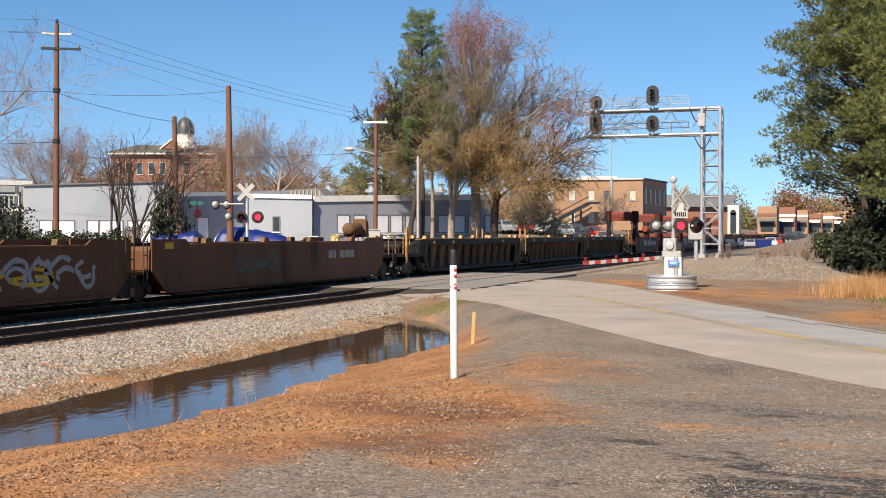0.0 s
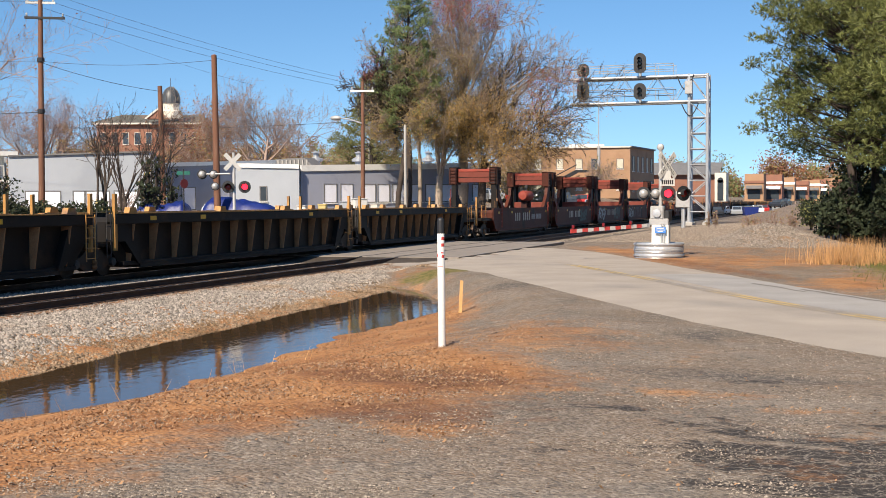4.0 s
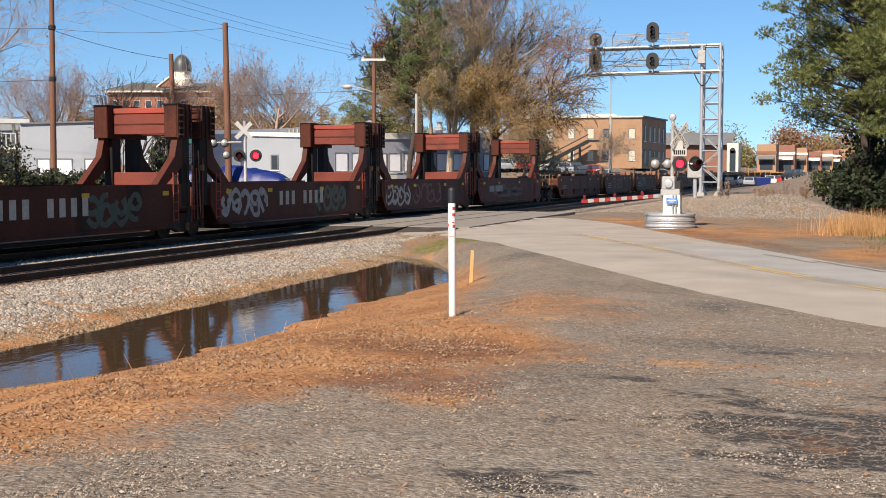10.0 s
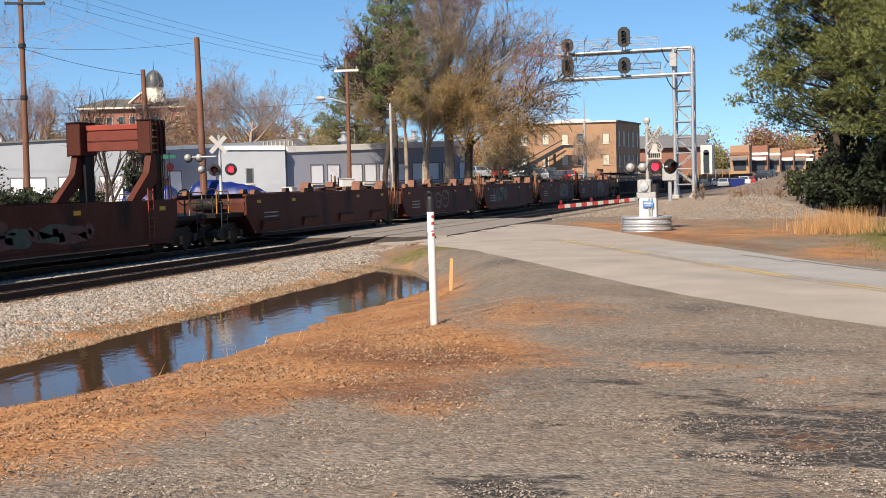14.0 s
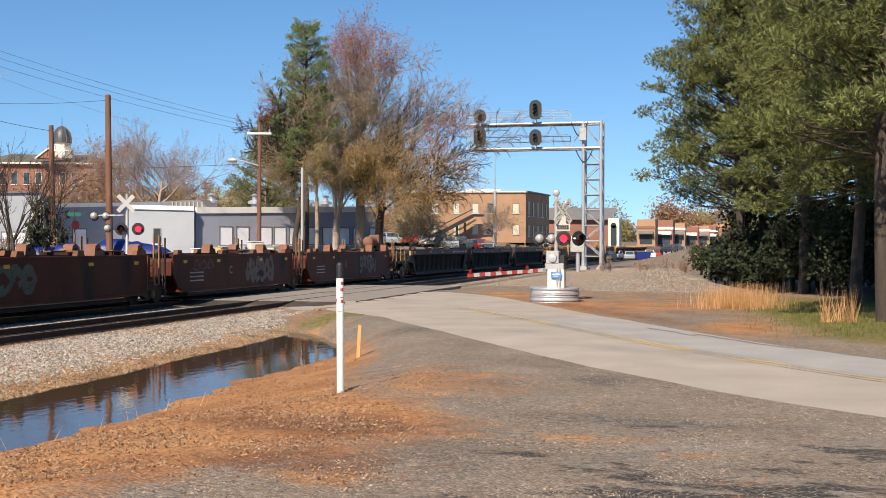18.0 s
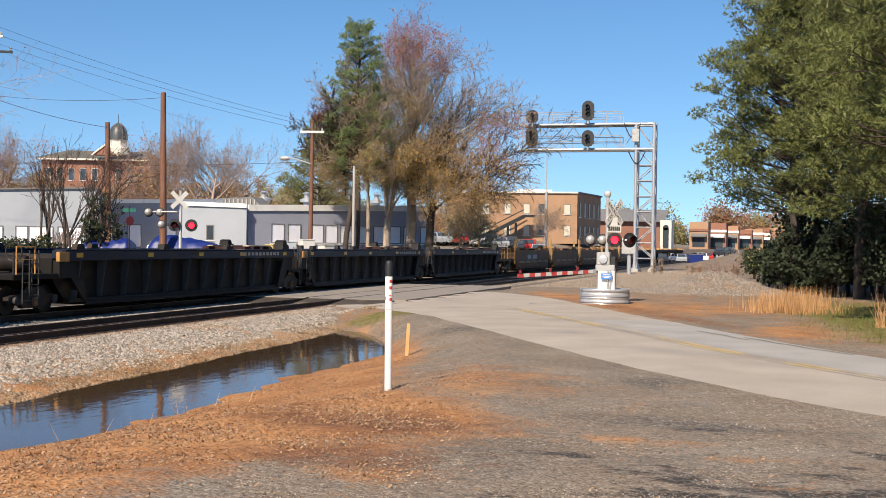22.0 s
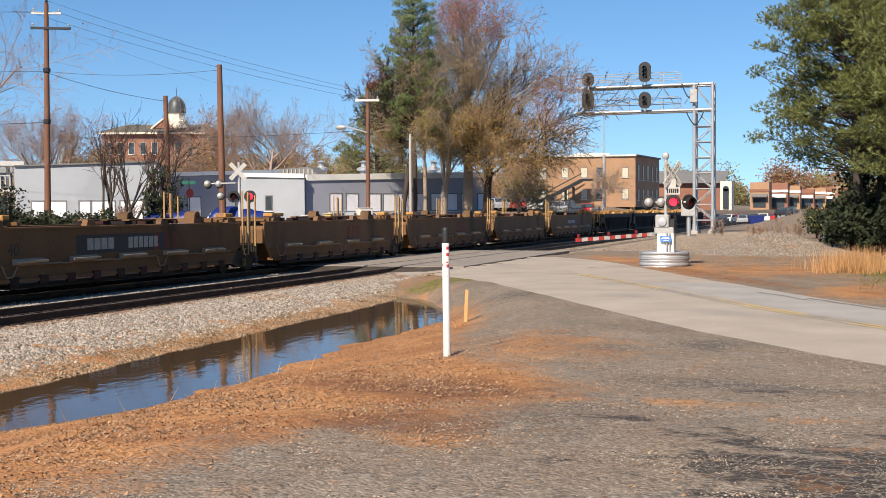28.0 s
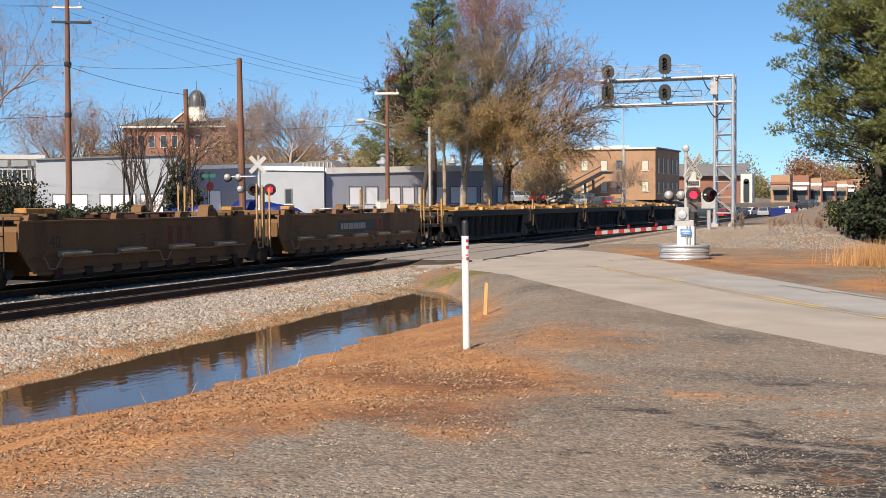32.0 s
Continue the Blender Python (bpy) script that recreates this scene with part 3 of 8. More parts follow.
def road_z(x, y):
    lot = float(lot_z(x, y))
    sunk = 0.14 * float(step(-13.75, -14.05, x)) * float(step(-25.2, -24.5, x))
    return lerp(lot, 0.0, float(step(-9, -13.5, x))) + 0.5 * float(step(-27, -60, x)) + 0.012 - sunk


def grid_lines(points):
    return np.concatenate([np.arange(a, b, s) for a, b, s in points] + [[points[-1][1]]])


def build_ground():
    xs = grid_lines([(-1500, -300, 200), (-300, -70, 20), (-70, -27, 2), (-27, -17, 0.8), (-17, 8, 0.22), (8, 30, 1.0), (30, 120, 9), (120, 1500, 230)])
    ys = grid_lines([(-300, -20, 28), (-20, 2, 2), (2, 36, 0.25), (36, 64, 0.6), (64, 140, 4), (140, 500, 30), (500, 3000, 250)])
    X, Y = np.meshgrid(xs, ys)
    Z = height(X, Y)
    near = (np.hypot(X, Y) < 60)
    bumps = np.array([noise.noise((x * 1.3, y * 1.3, 0.0)) * 0.035 + noise.noise((x * 4.0, y * 4.0, 3.0)) * 0.014 for x, y in zip(X[near], Y[near])])
    Z[near] += bumps
    rd = np.full(X.shape, 9.0)
    rd[near] = road_near(X[near], Y[near])
    RZ = np.array([road_z(x, y) - 0.035 for x, y in zip(X[near], Y[near])])
    Z[near] = lerp(RZ, Z[near], step(0.3, 2.2, rd[near]))
    nx, ny = len(xs), len(ys)
    i = np.arange(ny - 1)[:, None] * nx + np.arange(nx - 1)[None, :]
    faces = np.stack([i, i + 1, i + nx + 1, i + nx], axis=-1).reshape(-1, 4)
    me = raw_mesh("ground", np.stack([X, Y, Z], axis=-1).reshape(-1, 3), faces, ground_material(), True)
    for name, val in (("straw", earth_mix(X, Y)), ("grass", grass_mix(X, Y)), ("tar", tar_mix(X, Y)), ("dirt", dirt_mix(X, Y)), ("stain", stain_mix(X, Y))):
        a = me.attributes.new(name, "FLOAT", "POINT")
        a.data.foreach_set("value", val.astype(np.float32).ravel())
    return thing("ground", Matrix(), "grey gravel ground with patches of orange pine straw", "ground", kind="structure", data=me)


def tar_mix(x, y):
    """Where the remains of old black paving lie in the lot."""
    t = 1.15 * np.exp(-(((x - 0.2) / 1.5) ** 2 + ((y - 8.0) / 1.5) ** 2))
    for px, py, a, b, w in ((-1.6, 5.95, 0.55, 0.35, 0.9), (-1.75, 9.75, 0.45, 0.22, 0.9), (-1.0, 12.0, 0.9, 0.35, 0.7), (-0.9, 9.2, 0.5, 0.3, 0.8), (1.2, 10.8, 1.2, 0.6, 0.7), (-0.4, 6.0, 0.8, 0.4, 0.6), (-5.5, 9.0, 0.3, 0.16, 0.6)):
        t = np.maximum(t, w * np.exp(-(((x - px) / a) ** 2 + ((y - py) / b) ** 2)))
    return np.clip(t, 0, 1)


def grass_mix(x, y):
    g = 1.1 * np.exp(-(((x + 11.4 + 0.55 * (y - 35.2)) / 1.9) ** 2 + ((y - 35.2) / 1.5) ** 2))
    g = np.maximum(g, 0.95 * step(0.0, 3.0, x + 0.1 * (y - 30)) * step(24, 29, y + 0.6 * x) * step(60, 45, y))
    g = np.maximum(g, 0.35 * step(-27, -40, x))
    g = np.maximum(g, 0.3 * step(70, 130, y) * step(-14, -9, x))
    return np.clip(g, 0, 1)


build_ground()

# ---- road ----
asphalt = mat("pale_worn_asphalt", (0.345, 0.300, 0.250), 0.85, vary=0.2, scale=0.8, fine=60, tint=(0.295, 0.262, 0.225), tint_scale=0.3, bump=0.25, spec=0.25)
paint_yellow = mat("faded_yellow_road_paint", (0.46, 0.335, 0.15), 0.8, vary=0.25, scale=3, tint=(0.30, 0.266, 0.226), tint_at=0.43, tint_scale=0.35, bump=0.1)
patch_mat = mat("dark_tar_patch", (0.17, 0.15, 0.128), 0.8, vary=0.25, scale=2, bump=0.2)


def strip(offset, half, i0, i1, lift, name, material, parent=None, wobble=0.0):
    """A ribbon that follows the road's line."""
    tx, ty = np.gradient(RX), np.gradient(RY)
    ln = np.hypot(tx, ty)
    nxv, nyv = -ty / ln, tx / ln
    rows = []
    cols = np.linspace(-1, 1, 9)
    for i in range(i0, i1):
        h = RH[i] if half is None else half
        o = offset(i) if callable(offset) else offset
        wob = wobble * noise.noise((RX[i] * 0.6, RY[i] * 0.6, 7.0))
        for c in cols:
            d = o + c * (h + (wob if abs(c) == 1 else 0))
            x, y = RX[i] + nxv[i] * d, RY[i] + nyv[i] * d
            z = road_z(x, y) + lift - (0.035 if abs(c) == 1 and half is None else 0)
            rows.append((x, y, z))
    k = len(cols)
    q = np.arange(i1 - i0 - 1)[:, None] * k + np.arange(k - 1)[None, :]
    faces = np.stack([q, q + 1, q + k + 1, q + k], axis=-1).reshape(-1, 4)
    return raw_mesh(name, rows, faces, material, True)


road = thing("road", Matrix(), "pale worn asphalt road that curves over a level crossing", "road", kind="structure", data=strip(0.0, None, 0, 220, 0.0, "road", asphalt, wobble=0.10))
for side in (0.16, 0.36):
    part("centre_line", strip(side, 0.06, 84, 214, 0.006, "centre_line", paint_yellow), None, road, "faded yellow centre line")

part("far_lane", strip(lambda i: 0.46 + (RH[i] - 0.5) / 2, 1.0, 100, 214, 0.003, "far_lane", mat("blue_grey_asphalt", (0.310, 0.294, 0.274), 0.85, vary=0.18, scale=0.9, fine=60, tint=(0.335, 0.316, 0.29), tint_scale=0.4, bump=0.2, spec=0.25)), None, road, "newer blue-grey lane surface")
for off, half, i0, i1 in ((2.35, 0.05, 118, 134), (2.1, 0.035, 112, 121), (2.55, 0.07, 137, 150)):
    part("tar_seam", strip(lambda i: off + 0.12 * noise.noise((i * 0.35, off, 0.0)), half, i0, i1, 0.008, "tar_seam", patch_mat), None, road, "dark tar seam")

# ---- water in the ditch ----
def water_material():
    m = bpy.data.materials.new("muddy_water")
    m.use_nodes = True
    n, l = m.node_tree.nodes, m.node_tree.links
    b = n["Principled BSDF"]
    b.inputs["Base Color"].default_value = (0.060, 0.038, 0.020, 1)
    b.inputs["Roughness"].default_value = 0.03
    b.inputs["IOR"].default_value = 1.33
    b.inputs["Specular IOR Level"].default_value = 0.5
    co = n.new("ShaderNodeNewGeometry")
    mp = n.new("ShaderNodeMapping")
    mp.inputs["Scale"].default_value = (1.0, 0.45, 1.0)
    mp.inputs["Rotation"].default_value = (0, 0, radians(20))
    l.new(co.outputs["Position"], mp.inputs["Vector"])
    w = n.new("ShaderNodeTexNoise")
    w.inputs["Scale"].default_value, w.inputs["Detail"].default_value = 5.0, 4
    l.new(mp.outputs[0], w.inputs["Vector"])
    bp = n.new("ShaderNodeBump")
    bp.inputs["Strength"].default_value, bp.inputs["Distance"].default_value = 0.13, 0.02
    l.new(w.outputs["Fac"], bp.inputs["Height"])
    l.new(bp.outputs[0], b.inputs["Normal"])
    return m


thing("ditch_water", Matrix(), "still muddy brown water standing in the trackside ditch", "water", kind="structure",
      data=Shape().add([(-14.2, -6, WATER_Z), (-6.4, -6, WATER_Z), (-6.4, 38.4, WATER_Z), (-14.2, 38.4, WATER_Z)], [(0, 1, 2, 3)]).mesh("ditch_water", water_material()))

# ---- ballast beds, ties and rails ----
ballast_mat = mat("grey_ballast", (0.12, 0.10, 0.082), 0.9, vary=0.35, scale=1.0, fine=24, tint=(0.20, 0.165, 0.13), tint_scale=0.7, bump=0.8, spec=0.2)
stone_mat = mat("crushed_stone", (0.285, 0.248, 0.208), 0.9, vary=0.12, scale=2, fine=20, per_island=0.6, tint=(0.28, 0.205, 0.14), tint_scale=0.35, tint_at=0.58, bump=0.1, spec=0.2)
tops = [(-25.2, -0.32), (-23.6, -0.18), (-19.4, -0.20), (-19.0, -0.18), (-15.6, -0.18), (-14.6, -0.215), (-13.7, -0.33), (-13.4, -0.56)]
bed = Shape()
ys = [-60, 0, 20, 40, 43.5]
prof = [(-15.75, -0.18)] + tops[4:] + [(-13.4, -0.9), (-15.75, -0.9)]
bed.prism(prof, -60, 44.2, "y")
bed.prism([(x if x < -15 else x - 0.4, z) for x, z in tops[:-1]] + [(-14.9, -0.9), (-25.2, -0.9)], 62.5, 420, "y")
grimy = Shape().prism([(-28.6, 0.12), (-26.6, -0.18), (-25.2, -0.24)] + tops[1:4] + [(-15.755, -0.182), (-15.755, -0.9), (-28.6, -0.9)], -60, 43.4, "y")
grime_mat = mat("oily_dark_ballast", (0.060, 0.048, 0.038), 0.9, vary=0.35, scale=1.0, fine=24, tint=(0.11, 0.09, 0.07), tint_scale=0.7, bump=0.8, spec=0.2)
thing("track_bed", Matrix(), "oily dark ballast between and under the rails", "ballast", kind="structure", data=grimy.mesh("track_bed", grime_mat))
thing("ballast_bed", Matrix(), "grey crushed-stone ballast under two railway tracks", "ballast", kind="structure", data=bed.mesh("ballast_bed", ballast_mat))


def rail_shape(y0, y1):
    out = [(-0.075, -0.17), (0.075, -0.17), (0.075, -0.155), (0.012, -0.13), (0.012, -0.045), (0.036, -0.035), (0.036, -0.004), (-0.036, -0.004), (-0.036, -0.035), (-0.012, -0.045), (-0.012, -0.13), (-0.075, -0.155)]
    return Shape().prism(out, y0, y1, "y")


tie_me = Shape().box(-1.3, 1.3, -0.115, 0.115, -0.34, -0.17, 0.012).mesh("tie", M["tie"])
plate_me = Shape().box(-0.13, 0.13, -0.09, 0.09, -0.17, -0.152, 0.004).mesh("tie_plate", M["rail"])
for cx, what in ((TRACK_NEAR, "empty near track"), (TRACK_FAR, "far track that the train runs on")):
    track = thing("railway_track", pose(cx, 0, 0), "rusty steel rails on dark timber ties, " + what, "railway track", kind="structure")
    for s in (-0.7525, 0.7525):
        r = part("rail", rail_shape(-60, 420), M["rail"], track, at=pose(s, 0, 0))
        part("rail_head", Shape().box(-0.026, 0.026, -60, 420, -0.006, 0.0), M["railtop"], r, "polished running surface")
    y, k = 8.0, 0
    while y < 44 and cx == TRACK_NEAR or y < 90 and cx != TRACK_NEAR:
        if not 43.5 < y < 62:
            part("tie", tie_me, None, track, at=pose(0, y, 0, 0, 0, random.uniform(-0.6, 0.6)))
            for s in (-0.7525, 0.7525):
                part("tie_plate", plate_me, None, track, at=pose(s, y, 0.0))
        y += 0.51

# crossing panels of pavement between the rails
cross_mat = mat("crossing_asphalt", (0.24, 0.21, 0.18), 0.85, vary=0.15, scale=1.5, fine=50, tint=(0.17, 0.16, 0.15), bump=0.2, spec=0.25)
crossing = thing("level_crossing", Matrix(), "asphalt crossing panels flush with the rails of two tracks", "level crossing", kind="structure")
thing("crossing_ramp", Matrix(), "packed dark stone ramped up to the crossing", "ballast", kind="structure",
      data=Shape().prism([(41.0, -0.24), (43.59, -0.012), (43.59, -0.5), (41.0, -0.5)], -24.6, -14.3, "x").mesh("crossing_ramp", grime_mat))
xs = [-24.2, TRACK_FAR - 0.80, TRACK_FAR - 0.66, TRACK_FAR + 0.70, TRACK_FAR + 0.83, TRACK_NEAR - 0.80, TRACK_NEAR - 0.66, TRACK_NEAR + 0.70, TRACK_NEAR + 0.83, -14.6]
for a, b in ((-24.6, TRACK_FAR - 0.80), (TRACK_FAR - 0.67, TRACK_FAR + 0.67), (TRACK_FAR + 0.80, TRACK_NEAR - 0.80), (TRACK_NEAR - 0.67, TRACK_NEAR + 0.67), (TRACK_NEAR + 0.80, -13.86)):
    part("crossing_panel", Shape().prism([(a, -0.3), (a, 0.02), (b, 0.02), (b, -0.3)], 43.6, 61.6, "y"), cross_mat, crossing)
# ---- the train: double-stack well cars, each unit a thing, all moving as one ----
SPEED = 10.95
TRAIN = []          # (thing, place along the track at the start)
HALF = 1.46         # half width over the side sills


def wheelset():
    s = Shape()
    for x in (-0.7525, 0.7525):
        o = -1 if x < 0 else 1
        s.lathe([(0.10, x - o * 0.09), (0.44, x - o * 0.085), (0.44, x - o * 0.06), (0.415, x - o * 0.045), (0.405, x + o * 0.05), (0.33, x + o * 0.055), (0.16, x + o * 0.02), (0.10, x + o * 0.08)], 20, (0, 0, 0.415), "x")
    return s.rod((-1.05, 0, 0.415), (1.05, 0, 0.415), 0.075, n=10).mesh("wheelset", M["wheel"], True)


def side_frame():
    s = Shape()
    out = [(-1.15, 0.52), (-0.62, 0.60), (-0.35, 0.78), (0.35, 0.78), (0.62, 0.60), (1.15, 0.52), (1.15, 0.36), (0.72, 0.34), (0.42, 0.20), (-0.42, 0.20), (-0.72, 0.34), (-1.15, 0.36)]
    return s.prism(out, -0.09, 0.09, "x").mesh("side_frame", M["wheel"])


WHEELSET, SIDE_FRAME = wheelset(), side_frame()
BOLSTER = Shape().box(-1.05, 1.05, -0.18, 0.18, 0.45, 0.72, 0.03).mesh("bolster", M["wheel"])
SPRINGS = Shape().lathe([(0.07, 0.24), (0.09, 0.30), (0.07, 0.36), (0.09, 0.42), (0.07, 0.50)], 10, (-0.1, 0, 0)).lathe([(0.07, 0.24), (0.09, 0.30), (0.07, 0.36), (0.09, 0.42), (0.07, 0.50)], 10, (0.12, 0, 0)).mesh("spring_pack", M["ribrust"])
BEARING = Shape().lathe([(0.06, 0), (0.12, 0.02), (0.12, 0.16), (0.05, 0.18)], 12, (0, 0, 0), "x").mesh("bearing", M["ribgrey"], True)


def truck(parent, y):
    t = part("truck", BOLSTER, None, parent, "dark cast-steel bogie with two axles", at=pose(0, y, 0))
    for a in (-0.88, 0.88):
        part("wheelset", WHEELSET, None, t, at=pose(0, a, 0))
    for x in (-0.98, 0.98):
        part("side_frame", SIDE_FRAME, None, t, at=pose(x, 0, 0))
        part("spring_pack", SPRINGS, None, t, at=pose(x, 0, 0))
        for a in (-0.88, 0.88):
            part("bearing", BEARING, None, t, at=pose(1.0 if x > 0 else -1.0, a, 0.415, 0, 0, 0 if x > 0 else 180))


def ladder(parent, x, y, z0, z1, material, w=0.42, rungs=5):
    s = Shape()
    for e in (-w / 2, w / 2):
        s.rod((x, y + e, z0), (x, y + e, z1), 0.018, n=6)
    for i in range(rungs):
        z = z0 + 0.08 + (z1 - z0 - 0.16) * i / (rungs - 1)
        s.rod((x, y - w / 2, z), (x, y + w / 2, z), 0.014, n=6)
    part("ladder", s, material, parent)


def writing(parent, text, size, y, z, x=None, material=None, stretch=1.0, name="lettering", bold=0.0):
    """Letters on the side that faces the road, read from there, drawn as flat meshes."""
    cu = bpy.data.curves.new(name, "FONT")
    cu.body, cu.size, cu.align_x, cu.offset = text, size, "CENTER", bold
    tmp = bpy.data.objects.new("tmp", cu)
    me = bpy.data.meshes.new_from_object(tmp)
    bpy.data.objects.remove(tmp)
    me.materials.clear()
    me.materials.append(material or M["chalk"])
    ob = part(name, me, None, parent, at=pose(x if x is not None else HALF + 0.004, y, z, 90, 0, 90) @ Matrix.Diagonal((stretch, 1, 1, 1)))
    return ob


def bars(parent, y, z, count, w=0.14, h=0.24, gap=0.05, material=None, x=None):
    """Plain bars in place of a number."""
    xx = (x if x is not None else HALF) + 0.002
    for i in range(count):
        part("stencil_bar", Shape().box(xx, xx + 0.004, y + i * (w + gap), y + i * (w + gap) + w, z, z + h), material or M["chalk"], parent)


def scrawl(parent, y0, y1, z0, z1, material, seed, n=16, width=0.07, x=None):
    """Rounded letter-like loops of spray paint: broad strokes laid on the side plate."""
    rnd = random.Random(seed)
    s = Shape()
    xx = (x if x is not None else HALF) + 0.003
    count = max(2, n // 4)
    w = (y1 - y0) / count
    mid, tall = (z0 + z1) / 2, (z1 - z0) / 2 - width
    for i in range(count):
        c = y0 + (i + 0.5) * w
        for k in range(2):
            ry, rz = w * rnd.uniform(0.34, 0.56) / (1 + 0.35 * k), tall * rnd.uniform(0.75, 1.0) / (1 + 0.9 * k)
            oz, oy = rnd.uniform(-1, 1) * (tall - rz), rnd.uniform(-0.12, 0.12) * w
            start, turn, lean = rnd.uniform(0, 6.28), rnd.choice((-1, 1)) * rnd.uniform(3.4, 6.0), rnd.uniform(-0.35, 0.35)
            fine = []
            for q in range(19):
                a = start + turn * q / 18
                r = 1 + 0.16 * math.sin(3 * a + seed)
                fine.append(Vector((xx, c + oy + ry * r * math.cos(a) + lean * rz * math.sin(a), mid + oz + rz * math.sin(a))))
            v = []
            for q, f in enumerate(fine):
                d = (fine[min(q + 1, 18)] - fine[max(q - 1, 0)]).normalized()
                o = Vector((0, -d.z, d.y)) * width * rnd.uniform(0.75, 1.15)
                for e in (f + o, f - o):
                    v.append((xx + 0.0004 * ((2 * i + k) % 7), e.y, min(max(e.z, z0), z1)))
            s.add(v, [(2 * q, 2 * q + 1, 2 * q + 3, 2 * q + 2) for q in range(18)])
    part("graffiti", s, material, parent, "sprayed graffiti")["kind"] = "stuff"


def plates(parent, places, z, material=None, w=0.34, h=0.13):
    for y in places:
        part("reflector", Shape().box(HALF + 0.001, HALF + 0.008, y - w / 2, y + w / 2, z - h / 2, z + h / 2), material or M["plate_y"], parent, "yellow reflective strip")


def top_gear(parent, L, a, b, z, material, seed, posts=()):
    """Container guides and cone lockers along the top of the well."""
    rnd = random.Random(seed)
    for x in (-HALF + 0.10, HALF - 0.10):
        for f in (0.06, 0.36, 0.64, 0.94):
            y = a + (b - a) * f + rnd.uniform(-0.2, 0.2)
            part("container_guide", Shape().prism([(y - 0.22, z), (y - 0.16, z + 0.16), (y + 0.16, z + 0.16), (y + 0.22, z)], x - 0.09, x + 0.09, "x"), material, parent)
    for y, hgt in posts:
        for x in (-HALF + 0.06, HALF - 0.06):
            part("stanchion", Shape().bar((x, y, 0.75), (x, y, z + hgt), 0.09, 0.12, (0, 1, 0)), M["yellow"], parent, "yellow painted stanchion")


def end_platform(parent, y, inward, body_mat, z=1.15):
    """The end of a unit over its truck: deck plate, coupler, ladder, brake wheel and hand rails. inward is +1 where the body lies at greater y."""
    s = Shape().box(-1.35, 1.35, y - 0.05, y + inward * 2.3, z - 0.16, z, 0.02) if inward > 0 else Shape().box(-1.35, 1.35, y - 2.3, y + 0.05, z - 0.16, z, 0.02)
    part("end_deck", s, body_mat, parent)
    part("coupler", Shape().box(-0.16, 0.16, y - 0.35, y + 0.35, 0.72, 0.98, 0.05), M["wheel"], parent)
    for x in (-1.3, 1.3):
        rail_s = Shape()
        for yy in (y + inward * 0.15, y + inward * 1.0):
            rail_s.rod((x, yy, z), (x, yy, z + 0.75), 0.02, n=6)
        rail_s.rod((x, y + inward * 0.15, z + 0.75), (x, y + inward * 1.0, z + 0.75), 0.02, n=6)
        rail_s.rod((x, y + inward * 0.15, z + 0.4), (x, y + inward * 1.0, z + 0.4), 0.016, n=6)
        part("hand_rail", rail_s, M["yellow"], parent, "yellow grab rail")
    ladder(parent, 1.40, y + inward * 0.5, 0.35, z + 0.35, M["ribgrey"])
    part("tank", Shape().lathe([(0.05, -0.55), (0.2, -0.52), (0.24, -0.4), (0.24, 0.4), (0.2, 0.52), (0.05, 0.55)], 14, (0.2, y + inward * 1.5, z + 0.28), "x"), body_mat, parent, "round air tank", smooth=True)
    w = Shape()
    for i in range(16):
        a0, a1 = 2 * math.pi * i / 16, 2 * math.pi * (i + 1) / 16
        w.rod((0.9 + 0.26 * math.cos(a0), y + inward * 0.6, z + 0.6 + 0.26 * math.sin(a0)), (0.9 + 0.26 * math.cos(a1), y + inward * 0.6, z + 0.6 + 0.26 * math.sin(a1)), 0.02, n=5)
    w.rod((0.9, y + inward * 0.6, z), (0.9, y + inward * 0.6, z + 0.6), 0.03, n=6)
    part("brake_wheel", w, M["wheel"], parent)


def joint_gear(parent, y, top, body_mat):
    """Platform, grab irons, hoses and rods over a truck that two units share."""
    part("joint_deck", Shape().box(-1.2, 1.2, y - 0.5, y + 0.5, 0.86, 0.98, 0.02), body_mat, parent)
    part("joint_casting", Shape().box(-0.4, 0.4, y - 0.45, y + 0.45, 0.98, 1.30, 0.06), M["black"], parent)
    for dy in (-0.42, -0.24):
        part("grab_iron", Shape().rod((1.36, y + dy, 0.55), (1.36, y + dy, top + 0.12), 0.016, n=5), M["ribgrey"], parent)
    ladder(parent, 1.36, y + 0.35, 0.55, top + 0.12, M["ribgrey"], 0.2, 4)
    for dx in (0.7, 1.0):
        h = Shape()
        pts = [(dx, y - 0.45 + 0.9 * k / 6, 0.80 - 0.32 * math.sin(math.pi * k / 6)) for k in range(7)]
        for p0, p1 in zip(pts, pts[1:]):
            h.rod(p0, p1, 0.028, n=6)
        part("hose", h, M["tyre"], parent, "hanging black brake hose")


